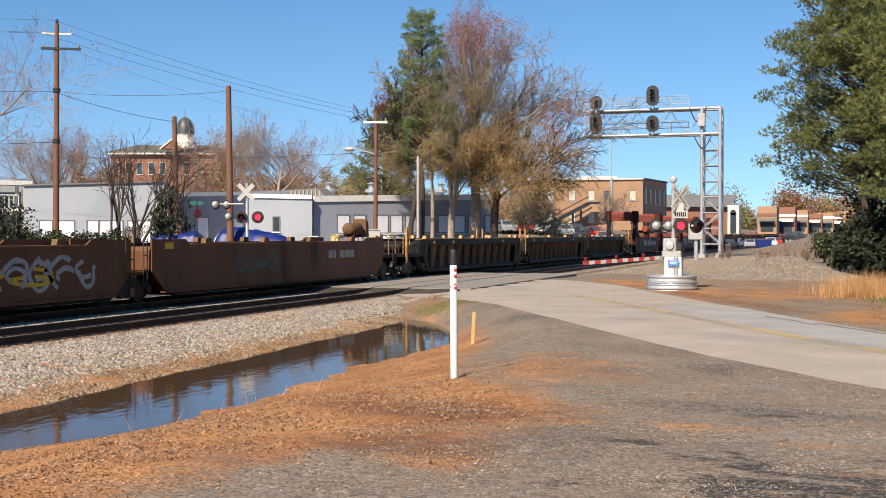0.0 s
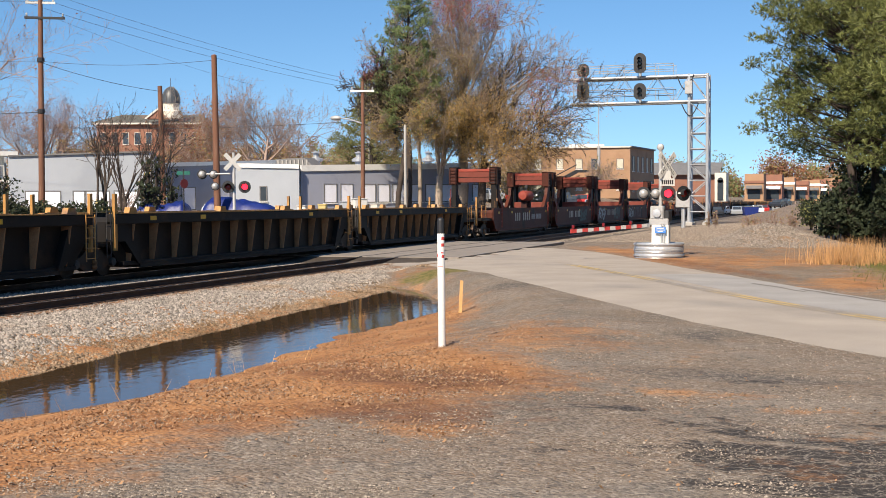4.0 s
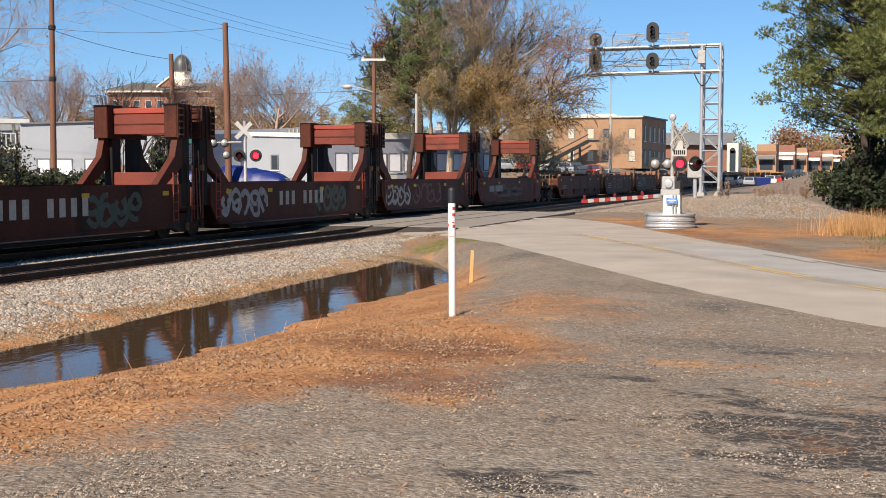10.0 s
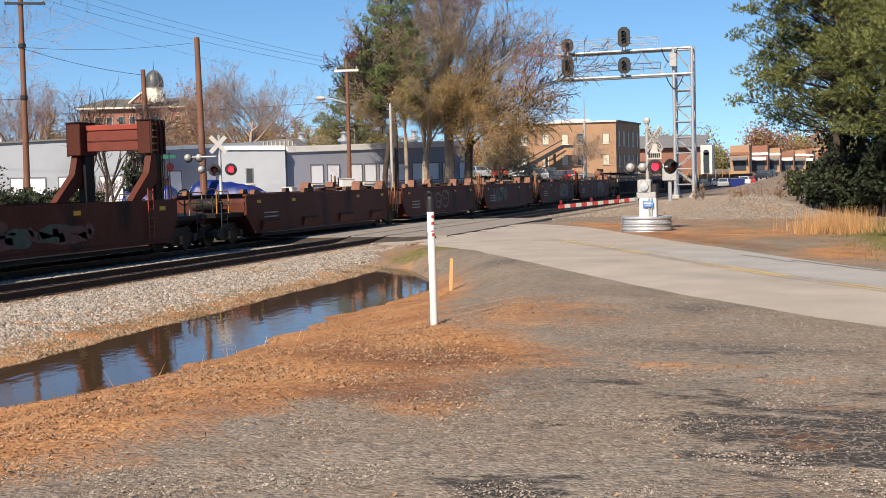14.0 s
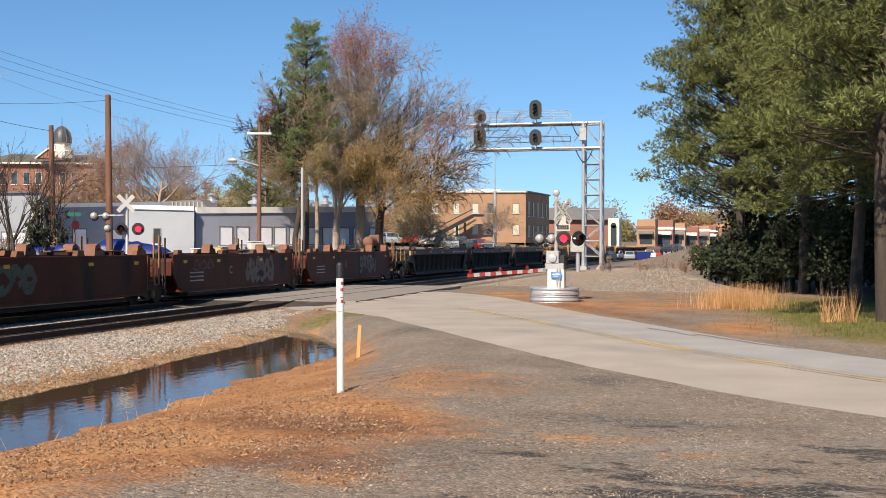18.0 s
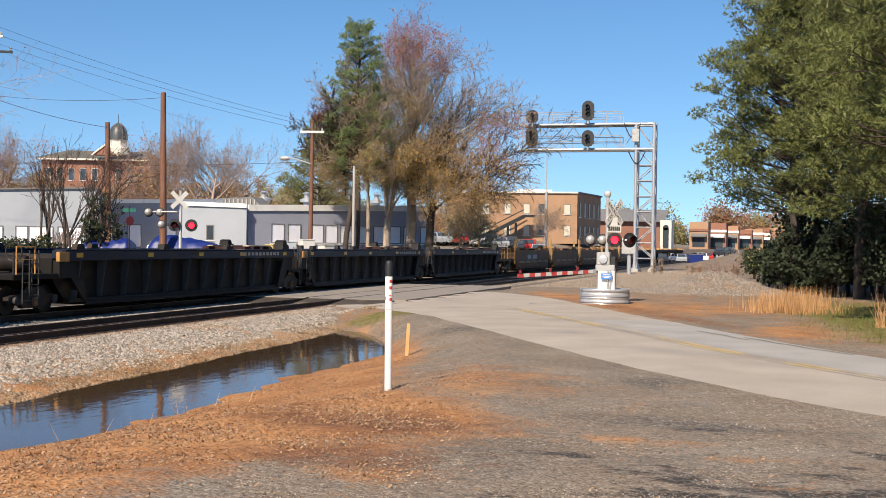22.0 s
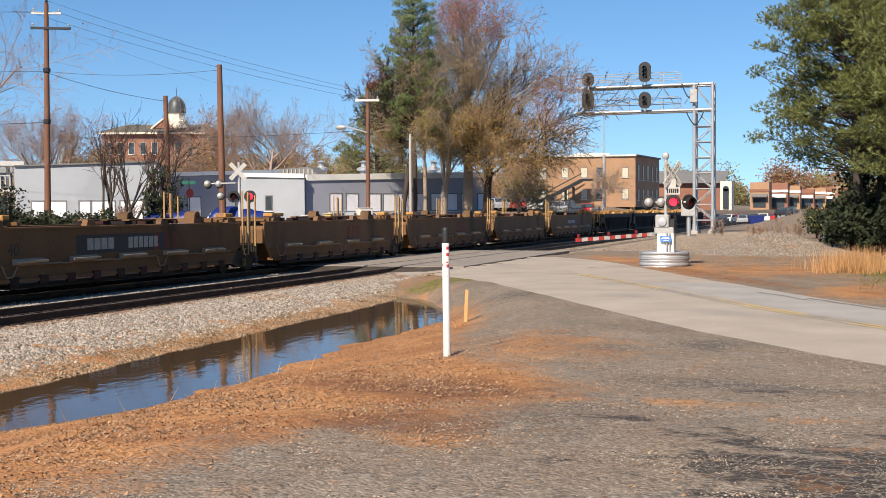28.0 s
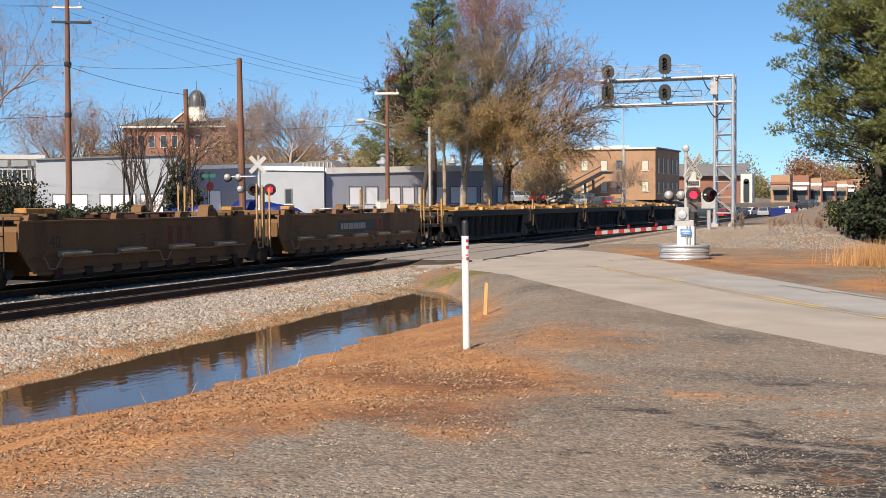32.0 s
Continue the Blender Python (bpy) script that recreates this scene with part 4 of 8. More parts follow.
def well_unit(Y0, L, first, last, label, side_mat, style, top=1.82):
    """One unit of an articulated car, from y=0 to y=L, on trucks shared with its neighbours."""
    u = thing("well_car", pose(TRACK_FAR, Y0, 0), label, "well car", "units of the passing freight train")
    TRAIN.append((u, Y0))
    gap = 0.55 if style in ("smooth", "ribbed") else 0.90
    a = 2.3 if first else gap
    b = L - (2.3 if last else gap)
    if first:
        truck(u, 1.55)
        end_platform(u, 0.25, 1, M["black"])
    if last:
        truck(u, L - 1.55)
        end_platform(u, L - 0.25, -1, M["black"])
    else:
        truck(u, L)
        joint_gear(u, L, top, side_mat)
    low = 0.42 if style in ("plain", "bracket", "bulkhead") else 0.34
    part("well_floor", Shape().box(-HALF + 0.1, HALF - 0.1, a + 1.4, b - 1.4, 0.20, 0.32, 0.01), M["black"], u)
    for e, y in ((1, a), (-1, b)):
        part("end_bulkhead", Shape().prism([(y, 1.0), (y, top - 0.25), (y + e * 0.10, top - 0.12), (y + e * 0.9, top - 0.12), (y + e * 1.5, 0.32), (y + e * 1.3, 0.32), (y + e * 0.6, 1.0)], -HALF + 0.08, HALF - 0.08, "x"), side_mat, u)
    return u, a, b, low


def smooth_sides(u, a, b, low, top, material, cut=0.75, lip=True, raised=0.0):
    """Plain plated sides with a top chord; the lower corners are cut away over the trucks."""
    for sx in (-1, 1):
        x0, x1 = sorted((sx * HALF, sx * (HALF - 0.06)))
        out = [(a, low + 0.62), (a, top), (b, top), (b, low + 0.62), (b - cut, low), (a + cut, low)]
        if raised:
            out = [(a, low + 0.62), (a, top + raised), (a + 1.9, top + raised), (a + 2.25, top), (b - 2.25, top), (b - 1.9, top + raised), (b, top + raised), (b, low + 0.62), (b - cut, low), (a + cut, low)]
        part("side_plate", Shape().prism(out, x0, x1, "x"), material, u)
        if lip:
            x0, x1 = sorted((sx * (HALF - 0.16), sx * (HALF + 0.02)))
            part("top_chord", Shape().box(x0, x1, a + (2.2 if raised else 0), b - (2.2 if raised else 0), top - 0.012, top + 0.07, 0.012), material, u)
        x0, x1 = sorted((sx * (HALF - 0.2), sx * (HALF + 0.035)))
        part("bottom_sill", Shape().box(x0, x1, a + cut, b - cut, low - 0.05, low + 0.05, 0.012), material, u)


def pockets(u, a, b, low, material, n=5, step_z=0.0, half=0.75):
    """Stepped brackets along the lower side; with step_z they are flat-topped steps on a narrow ledge at that height."""
    for sx in (1, -1):
        for i in range(n):
            y = a + (b - a) * (i + 0.5) / n
            x0, x1 = sorted((sx * HALF, sx * (HALF + 0.12)))
            if step_z:
                out = [(sx * HALF, step_z + 0.13), (sx * (HALF + 0.17), step_z + 0.075), (sx * (HALF + 0.17), step_z + 0.030), (sx * (HALF + 0.06), step_z - 0.02), (sx * HALF, step_z - 0.02)]
            else:
                out = [(x1 if sx > 0 else x0, low + 0.34), (sx * HALF, low + 0.40), (sx * HALF, low + 0.02), (sx * (HALF + 0.05), low + 0.02)]
            # steps are paler than the side, which paints in their sunlit tops
            part("side_bracket", Shape().prism(out, y - half, y + half, "y"), M["paletan"] if step_z else material, u)
        if step_z:
            x0, x1 = sorted((sx * HALF, sx * (HALF + 0.045)))
            part("side_ledge", Shape().box(x0, x1, a - 0.4, b + 0.4, step_z - 0.09, step_z - 0.025, 0.008), material, u)
            for i in range(2 * n):
                y = a + (b - a) * (i + 0.5) / (2 * n)
                x0, x1 = sorted((sx * (HALF - 0.04), sx * (HALF + 0.06)))
                part("sill_foot", Shape().box(x0, x1, y - 0.17, y + 0.17, low - 0.13, low + 0.10, 0.012), M["darkred"], u)


def side_pipe(u, a, b, low, n):
    """A pale conduit along the lower side that dips under the sill in places."""
    pts = []
    for i in range(n):
        y, h = a + (b - a) * (i + 0.5) / n, (b - a) / n / 2
        deep = -0.30 if i in (0, n - 2) else -0.02
        for dy, z in ((-h, 0.0), (-h * 0.95, 0.0), (-h * 0.80, deep), (-h * 0.60, deep), (-h * 0.42, 0.0), (h, 0.0)):
            pts.append((HALF + 0.075, y + dy, low + 0.40 + z))
    part("conduit", Shape().run(pts, 0.022, 6), M["conduit"], u, "dusty tan conduit pipe")


def end_decks(u, a, b, z, material, seed):
    """Locking gear laid across the well at both ends."""
    rnd = random.Random(seed)
    for y0 in (a + 0.1, b - 1.9):
        for k in range(5):
            y = y0 + 0.38 * k
            part("cross_bar", Shape().box(-HALF + 0.05, HALF - 0.05, y, y + 0.16, z, z + rnd.uniform(0.07, 0.16), 0.01), material, u)
        part("locker", Shape().box(HALF - 0.42, HALF - 0.04, y0 + rnd.uniform(0.2, 1.0), y0 + rnd.uniform(1.2, 1.6), z + 0.165, z + 0.30, 0.02), M["yellow"], u, "worn yellow locker")


def saddle(u, y, z, material):
    """A notched container saddle standing on each side of the car."""
    for sx in (-1, 1):
        x = sx * (HALF - 0.22)
        c = part("saddle", Shape().prism([(y - 0.34, z), (y - 0.27, z + 0.32), (y - 0.12, z + 0.38), (y + 0.02, z + 0.36), (y + 0.08, z + 0.22), (y + 0.28, z + 0.16), (y + 0.34, z)], x - 0.19, x + 0.19, "x"), material, u, "rusty container saddle")
        part("saddle_bolt", Shape().lathe([(0.05, -0.21), (0.05, 0.21)], 10, (x, y - 0.1, z + 0.2), "x"), M["darkred"], c)


def deck_tank(u, y, z, material, r=0.27, half=0.62):
    """An air tank along the car on two cradles, with an upright guard plate behind it."""
    tank = part("tank", Shape().lathe([(0.04, -half), (r * 0.75, -half * 0.95), (r, -half * 0.82), (r, half * 0.82), (r * 0.75, half * 0.95), (0.04, half)], 18, (0.75, y, z + 0.08 + r), "y"), material, u, "dusty cylindrical air tank", smooth=True)
    for e in (-0.6, 0.6):
        part("tank_cradle", Shape().box(0.5, 1.0, y + half * e - 0.06, y + half * e + 0.06, z, z + 0.16, 0.01), M["darkred"], tank)
    part("guard_plate", Shape().prism([(y + half + 0.14, z), (y + half + 0.10, z + 0.72), (y + half + 0.24, z + 0.80), (y + half + 0.40, z + 0.55), (y + half + 0.44, z)], 0.45, 1.05, "x"), material, u)


def joint_hoop(u, y, z0, z1, material):
    """A pair of upright grab bars joined at the foot, on each side of a joint."""
    for sx in (-1, 1):
        x = sx * (HALF + 0.07)
        pts = [(x, y - 0.15, z1), (x, y - 0.16, z0 + 0.35), (x, y - 0.06, z0 + 0.02), (x, y, z0), (x, y + 0.25, z0), (x, y + 0.25, z1 - 0.05)]
        part("grab_hoop", Shape().run(pts, 0.032, 6), material, u, "upright grab bars joined at the foot")


def deck_planks(u, y0, y1, z, material):
    for k, x in enumerate((-0.7, 0.1, 0.85)):
        part("plank", Shape().box(x - 0.13, x + 0.13, y0, y1, z + 0.10, z + 0.15, 0.006), material, u, "weathered timber plank")
    for y in (y0 + 0.2, (y0 + y1) / 2, y1 - 0.2):
        part("plank_bearer", Shape().box(-1.1, 1.1, y - 0.05, y + 0.05, z, z + 0.098), M["darkred"], u)


def ribbed_sides(u, a, b, low, top, chord_mat, web_mat, rib_mat, n):
    """Deep box chord above a recessed web with tapered vertical ribs."""
    rib = Shape().add([(0, -0.05, top - 0.30), (0, 0.05, top - 0.30), (0.30, 0.018, top - 0.30), (0.30, -0.018, top - 0.30),
                       (0, -0.05, low + 0.05), (0, 0.05, low + 0.05), (0.13, 0.018, low + 0.05), (0.13, -0.018, low + 0.05)],
                      [(0, 1, 2, 3), (7, 6, 5, 4), (0, 4, 5, 1), (1, 5, 6, 2), (2, 6, 7, 3), (3, 7, 4, 0)]).mesh("rib", rib_mat)
    for sx in (-1, 1):
        x0, x1 = sorted((sx * (HALF - 0.34), sx * HALF))
        part("top_chord", Shape().box(x0, x1, a, b, top - 0.30, top, 0.02), chord_mat, u)
        part("chord_cap", Shape().box(x0 - 0.015, x1 + 0.015, a + 0.2, b - 0.2, top + 0.001, top + 0.03), M["yellow"] if chord_mat is M["black"] else chord_mat, u)
        xw = sorted((sx * (HALF - 0.34), sx * (HALF - 0.30)))
        part("side_web", Shape().prism([(a, low + 0.6), (a, top - 0.29), (b, top - 0.29), (b, low + 0.6), (b - 0.6, low), (a + 0.6, low)], xw[0], xw[1], "x"), web_mat, u)
        x0, x1 = sorted((sx * (HALF - 0.34), sx * (HALF - 0.14)))
        part("bottom_sill", Shape().box(x0, x1, a + 0.6, b - 0.6, low - 0.06, low + 0.06, 0.012), web_mat, u)
        for i in range(n):
            y = a + 1.0 + (b - a - 2.0) * i / (n - 1)
            part("rib", rib, None, u, at=pose(sx * (HALF - 0.305), y, 0, 0, 0, 0 if sx > 0 else 180))


def container_gate(u, y, e, top, tall, seed=0, low_panel=True):
    """A tall bulkhead across an older stack car: two corner posts with lock racks, a cross panel, and braces towards the well (e is its side)."""
    c = y + e * 0.12
    gate = part("bulkhead", Shape().box(-HALF + 0.44, HALF - 0.44, c - 0.13, c + 0.13, tall - 0.88, tall - 0.24, 0.02), M["brickred"], u, "dull red bulkhead across the car")
    part("panel_cap", Shape().box(-HALF + 0.44, HALF - 0.44, c - 0.16, c + 0.16, tall - 0.235, tall - 0.06, 0.02), M["red"], gate, "brighter red top band")
    part("panel_seam", Shape().box(-HALF + 0.46, HALF - 0.46, c - 0.145, c + 0.145, tall - 0.58, tall - 0.54), M["maroon"], gate)
    if low_panel:
        part("low_panel", Shape().box(-HALF + 0.2, HALF - 0.2, y - 0.16, y + 0.1, top - 0.05, top + 0.36, 0.02), M["brickred"], gate, "dull red low panel")
    rnd = random.Random(int(y * 100) + seed)
    y0, y1 = sorted((y - e * 0.26, y + e * 0.58))
    for sx in (-1, 1):
        x0, x1 = sorted((sx * (HALF - 0.44), sx * (HALF + 0.01)))
        blk = part("corner_post", Shape().box(x0, x1, y0, y1, tall - 1.0, tall, 0.02), M["maroon"], gate, "maroon corner post block")
        part("post_cap", Shape().box(x0 - 0.02, x1 + 0.02, y0 - 0.03, y1 + 0.03, tall + 0.001, tall + 0.045, 0.01), M["black"], blk)
        part("column", Shape().box(x0 + 0.1, x1 - 0.06, y - 0.24, y + 0.24, top - 0.7, tall - 1.002, 0.015), M["black"], gate)
        for yy in (y0 + 0.05, y0 + 0.30, y1 - 0.30, y1 - 0.05):
            part("post_rib", Shape().box(sx * (HALF + 0.035) - 0.025, sx * (HALF + 0.035) + 0.025, yy - 0.03, yy + 0.03, tall - 1.02, tall + 0.02), M["darkred"], blk)
        for k in range(5):
            z = tall - 0.90 + 0.20 * k
            part("lock_rung", Shape().box(sx * (HALF + 0.05) - 0.03, sx * (HALF + 0.05) + 0.03, y + e * 0.40 - 0.13, y + e * 0.40 + 0.13, z - 0.022, z + 0.022), M["ribrust"], blk)
            part("lock_rung", Shape().rod((x0 + 0.02, y - e * 0.36, z), (x1 - 0.02, y - e * 0.36, z), 0.02, n=5), M["darkred"], blk)
        for xx in (x0 + 0.06, x1 - 0.06):
            part("rung_rail", Shape().rod((xx, y - e * 0.36, tall - 1.0), (xx, y - e * 0.36, tall + 0.02), 0.022, n=5), M["darkred"], blk)
        part("lamp_bracket", Shape().box(sx * (HALF + 0.02) - 0.05, sx * (HALF + 0.02) + 0.05, y - e * 0.20 - 0.05, y - e * 0.20 + 0.05, top + 0.42, top + 0.60, 0.01), M["ribrust"], gate)
        x = sx * (HALF - 0.14)
        head, foot = y + e * 0.20, y + e * 1.55
        part("brace", Shape().prism([(head, tall - 0.99), (head + e * 0.26, tall - 0.99), (head + e * 0.45, top + 0.85), (foot + e * 0.1, top), (foot - e * 0.40, top), (head, top + 0.55)], x - 0.11, x + 0.11, "x"), M["maroon"], gate, "slanted maroon brace")
        for k in range(3):
            yy = y - e * (0.10 + 0.17 * k) + rnd.uniform(-0.04, 0.04)
            part("pipe", Shape().rod((sx * (HALF - 0.02), yy, rnd.uniform(0.5, 1.0)), (sx * (HALF - 0.03), yy + rnd.uniform(-0.1, 0.1), rnd.uniform(top + 0.3, tall - 1.0)), 0.018, n=5), M[rnd.choice(("ribrust", "ribgrey", "red"))], gate)
    ladder(u, HALF + 0.05, y + e * 0.75, 0.55, top + 0.35, M["red"], 0.28, 6)


# lengths along the train: first place, unit lengths
# two plain brown units at the head
u, a, b, low = well_unit(9.6, 21.2, False, False, "brown plain-sided well car unit with graffiti and dusty top rails", M["brown"], "smooth")
smooth_sides(u, a, b, low, 1.72, M["brown"], raised=0.20)
top_gear(u, 21.2, a + 2.4, b - 2.4, 1.79, M["tan"], 1)
scrawl(u, 12.2, 19.0, 0.55, 1.55, M["tag_a"], 5, 30)
scrawl(u, 13.0, 17.4, 0.7, 1.3, M["plate_y"], 6, 6, 0.05)
ladder(u, HALF + 0.06, 20.5, 0.45, 2.25, M["ribgrey"])
u, a, b, low = well_unit(30.8, 21.3, False, True, "brown plain-sided well car unit with graffiti and a stencilled number", M["brown"], "smooth")
smooth_sides(u, a, b, low, 1.72, M["brown"], raised=0.20)
top_gear(u, 21.3, a + 2.4, b - 2.4, 1.79, M["tan"], 2)
scrawl(u, 5.6, 8.8, 0.75, 1.5, M["tag_b"], 9, 18)
deck_tank(u, 17.3, 1.93, M["tan"])
bars(u, 13.2, 1.12, 3, 0.2, 0.3)
bars(u, 14.3, 1.12, 6, 0.2, 0.3)
plates(u, (1.5,), 1.72, w=0.5, h=0.2)

# three long ribbed black units with yellow top chords
for i, (Y, L) in enumerate(((52.3, 21.1), (73.4, 18.5), (91.9, 18.6))):
    u, a, b, low = well_unit(Y, L, i == 0, i == 2, "black ribbed well car unit with a worn yellow top rail", M["black"], "ribbed")
    ribbed_sides(u, a, b, low, 1.80, M["black"], M["black"], M["ribrust"], 13)
    top_gear(u, L, a, b, 1.83, M["yellow"], 20 + i, ((0.6, 0.55), (L - 0.6, 0.55)))
    plates(u, (a + 2, a + 5, b - 4), 1.66)
    ladder(u, HALF + 0.05, b - 0.2, 0.5, 1.8, M["yellow"])

# five maroon units with tall bulkheads
for i, (Y, L) in enumerate(((110.9, 17.25), (128.15, 15.35), (143.5, 14.95), (158.45, 14.25), (172.7, 17.2))):
    u, a, b, low = well_unit(Y, L, i == 0, i == 4, "maroon stack car unit with tall bulkheads and faded red beams", M["maroon"], "bulkhead", 1.72)
    smooth_sides(u, a, b, low, 1.72, M["maroon"], cut=0.5, lip=False)
    container_gate(u, a + (0.9 if i == 0 else -0.34), 1, 1.72, 4.15, i, False)
    container_gate(u, b - (0.9 if i == 4 else -0.34), -1, 1.72, 4.15, i + 9, i != 4)
    if i < 3:
        bars(u, a + 4.95, 0.90, 3, 0.26, 0.50, 0.24, M["cream"])
        bars(u, a + 6.95, 0.90, 4, 0.26, 0.50, 0.24, M["cream"])
    if i == 0:
        tk = part("tank", Shape().lathe([(0.05, -0.95), (0.26, -0.92), (0.36, -0.72), (0.36, 0.72), (0.26, 0.92), (0.05, 0.95)], 18, (0.7, b - 3.4, 2.50), "y"), M["red"], u, "red cylindrical tank", smooth=True)
        for e in (-0.5, 0.5):
            part("tank_cradle", Shape().box(0.5, 0.9, b - 3.4 + e - 0.08, b - 3.4 + e + 0.08, 1.5, 2.2, 0.02), M["darkred"], tk)
        part("valve", Shape().lathe([(0.06, 2.84), (0.06, 3.0), (0.12, 3.02), (0.12, 3.2), (0.03, 3.24)], 10, (0.7, b - 3.3, 0)), M["ribgrey"], tk)
    if i in (1, 2):
        scrawl(u, b - 5.0, b - 2.2, 0.5, 1.6, M["tag_b"], 40 + i, 18, 0.09)
    if i == 2:
        scrawl(u, a + 0.7, a + 4.0, 0.5, 1.6, M["tag_a"], 44, 22, 0.09)
    if i == 3:
        scrawl(u, a + 0.5, a + 3.5, 0.5, 1.6, M["tag_a"], 46, 18)
        scrawl(u, a + 4.0, a + 8.0, 0.5, 1.6, M["tag_d"], 47, 18)
    if i == 4:
        scrawl(u, a + 3.0, a + 9.5, 0.6, 1.4, M["tag_d"], 48, 10, 0.14)
        scrawl(u, a + 5.0, a + 8.5, 0.6, 1.2, M["tag_b"], 49, 8, 0.12)
    if i in (0, 4):
        bars(u, b - 4.9 if i == 0 else a + 2.2, 0.95, 4, 0.2, 0.34)
        bars(u, b - 3.7 if i == 0 else a + 3.4, 0.95, 6, 0.2, 0.34)
    plates(u, (a + 1.2, a + 4.2, a + 8.6, b - 0.9), 1.45)

# five plain maroon-brown units
for i, (Y, L) in enumerate(((190.1, 17.9), (208.0, 14.5), (222.5, 14.4), (236.9, 14.2), (251.1, 17.6))):
    u, a, b, low = well_unit(Y, L, i == 0, i == 4, "dark red-brown plain-sided well car unit with sprayed graffiti", M["maroon"], "plain", 1.74)
    smooth_sides(u, a, b, low, 1.70, M["maroon"], cut=0.6)
    top_gear(u, L, a, b, 1.77, M["brown"], 60 + i)
    ladder(u, HALF + 0.06, b - 0.1, 0.5, 1.75, M["brown"])
    joint_hoop(u, b + 0.28, 0.72, 2.5, M["ribrust"])
    joint_hoop(u, b + 0.75, 0.8, 2.42, M["darkred"]) if i != 4 else None
    for y in (b - 0.55, b - 3.4):
        saddle(u, y, 1.771, M["brickrust"])
    deck_planks(u, b - 3.0, b - 0.95, 1.771, M["tan"])
    if i == 4:
        deck_tank(u, b - 1.75, 1.931, M["brickrust"], 0.30, 0.6)
    plates(u, (a + 1.0, a + 4.0, b - 4.0, b - 1.0), 1.5, w=0.3, h=0.11)
    if i == 0:
        pockets(u, a, b, low, M["maroon"], 4)
    if i == 1:
        scrawl(u, a + 3.5, a + 7.5, 0.55, 1.65, M["tag_e"], 70, 12, 0.06)
    if i == 2:
        scrawl(u, a + 2.0, a + 5.5, 0.6, 1.6, M["tag_b"], 71, 20, 0.1)
    if i == 3:
        writing(u, "C", 0.42, a + 5.2, 0.98)
        scrawl(u, b - 5.6, b - 2.6, 0.5, 1.7, M["tag_e"], 72, 26, 0.11)
        scrawl(u, a + 1.6, a + 3.6, 1.1, 1.6, M["tag_d"], 73, 14, 0.03)
    if i == 4:
        writing(u, "E", 0.40, a + 6.0, 0.98)
        scrawl(u, b - 6.0, b - 3.0, 0.55, 1.65, M["tag_e"], 74, 24, 0.09)
    for z in (0.75, 0.9, 1.05):
        part("data_stencil", Shape().box(HALF + 0.001, HALF + 0.004, a + 1.4, a + 2.6, z, z + 0.05), M["chalk"], u, "small stencilled lines")

# three long ribbed navy and black units
for i, (Y, L) in enumerate(((268.9, 19.7), (288.6, 18.8), (307.4, 20.7))):
    u, a, b, low = well_unit(Y, L, i == 0, i == 2, "black ribbed well car unit with a navy blue top rail", M["black"], "ribbed")
    ribbed_sides(u, a, b, low, 1.80, M["navy"], M["black"], M["ribgrey"], 12)
    top_gear(u, L, a, b, 1.83, M["black"], 80 + i)
    plates(u, (a + 0.9, a + 5, a + 8.5, b - 5, b - 1), 1.66)
    part("yellow_panel", Shape().box(HALF - 0.1, HALF + 0.02, a - 0.15, a + 0.35, 1.48, 1.76, 0.01), M["yellow"], u, "yellow end panel")
    ladder(u, HALF + 0.05, 0.9, 0.5, 1.8, M["ribgrey"])
    bars(u, b - 5.2, 1.60, 11, 0.22, 0.12, 0.12)
    saddle(u, b - 0.8, 1.832, M["black"])
    deck_planks(u, b - 3.4, b - 1.3, 1.832, M["paletan"])
    if i < 2:
        joint_hoop(u, b + 0.35, 0.9, 1.95, M["ribgrey"])

# five tan-brown units with side brackets and yellow stanchions
for i, (Y, L) in enumerate(((328.3, 16.5), (344.8, 14.7), (359.5, 14.8), (374.3, 13.9), (388.2, 17.3))):
    u, a, b, low = well_unit(Y, L, i == 0, i == 4, "tan-brown well car unit with stepped side brackets and yellow stanchions", M["tan"], "bracket", 1.74)
    smooth_sides(u, a, b, low, 1.70, M["tan"], cut=0.6)
    pockets(u, a + 0.8, b - 0.8, low, M["tan"], 5 if i in (0, 4) else 4, 0.84, 0.62)
    side_pipe(u, a + 0.8, b - 0.8, low, 5 if i in (0, 4) else 4)
    end_decks(u, a, b, 1.78, M["tan"], 120 + i)
    top_gear(u, L, a, b, 1.77, M["tan"], 90 + i, () if i else ((2.4, 0.9),))
    bars(u, b - 5.4, 1.00, 3, 0.26, 0.52, 0.26, M["brickred"])
    writing(u, "40", 0.45, a + 1.4, 1.05, material=M["signblack"])
    if i == 0:
        part("number_panel", Shape().box(HALF + 0.001, HALF + 0.004, a + 4.0, a + 8.6, 1.00, 1.52), M["signblack"], u, "black number panel")
        bars(u, a + 4.5, 1.1, 4, 0.28, 0.32, x=HALF + 0.004)
        bars(u, a + 6.5, 1.1, 6, 0.22, 0.32, x=HALF + 0.004)
    writing(u, "CEDB C"[i], 0.4, a + 5.4, 1.05, material=M["signblack"]) if i not in (0, 4) else None
    if i == 4:
        part("number_panel", Shape().box(HALF + 0.001, HALF + 0.004, a + 5.0, a + 9.0, 1.02, 1.5), M["signblack"], u, "black number panel")
        bars(u, a + 5.3, 1.14, 10, 0.2, 0.24, x=HALF + 0.004)
    joint_hoop(u, b + 0.20, 0.66, 2.85, M["goldpipe"])
    joint_hoop(u, b + 0.72, 0.74, 2.75, M["goldpipe"]) if i != 4 else None
    saddle(u, b - 2.7, 1.771, M["tan"])
    deck_planks(u, b - 6.0, b - 3.3, 1.771, M["tan"])

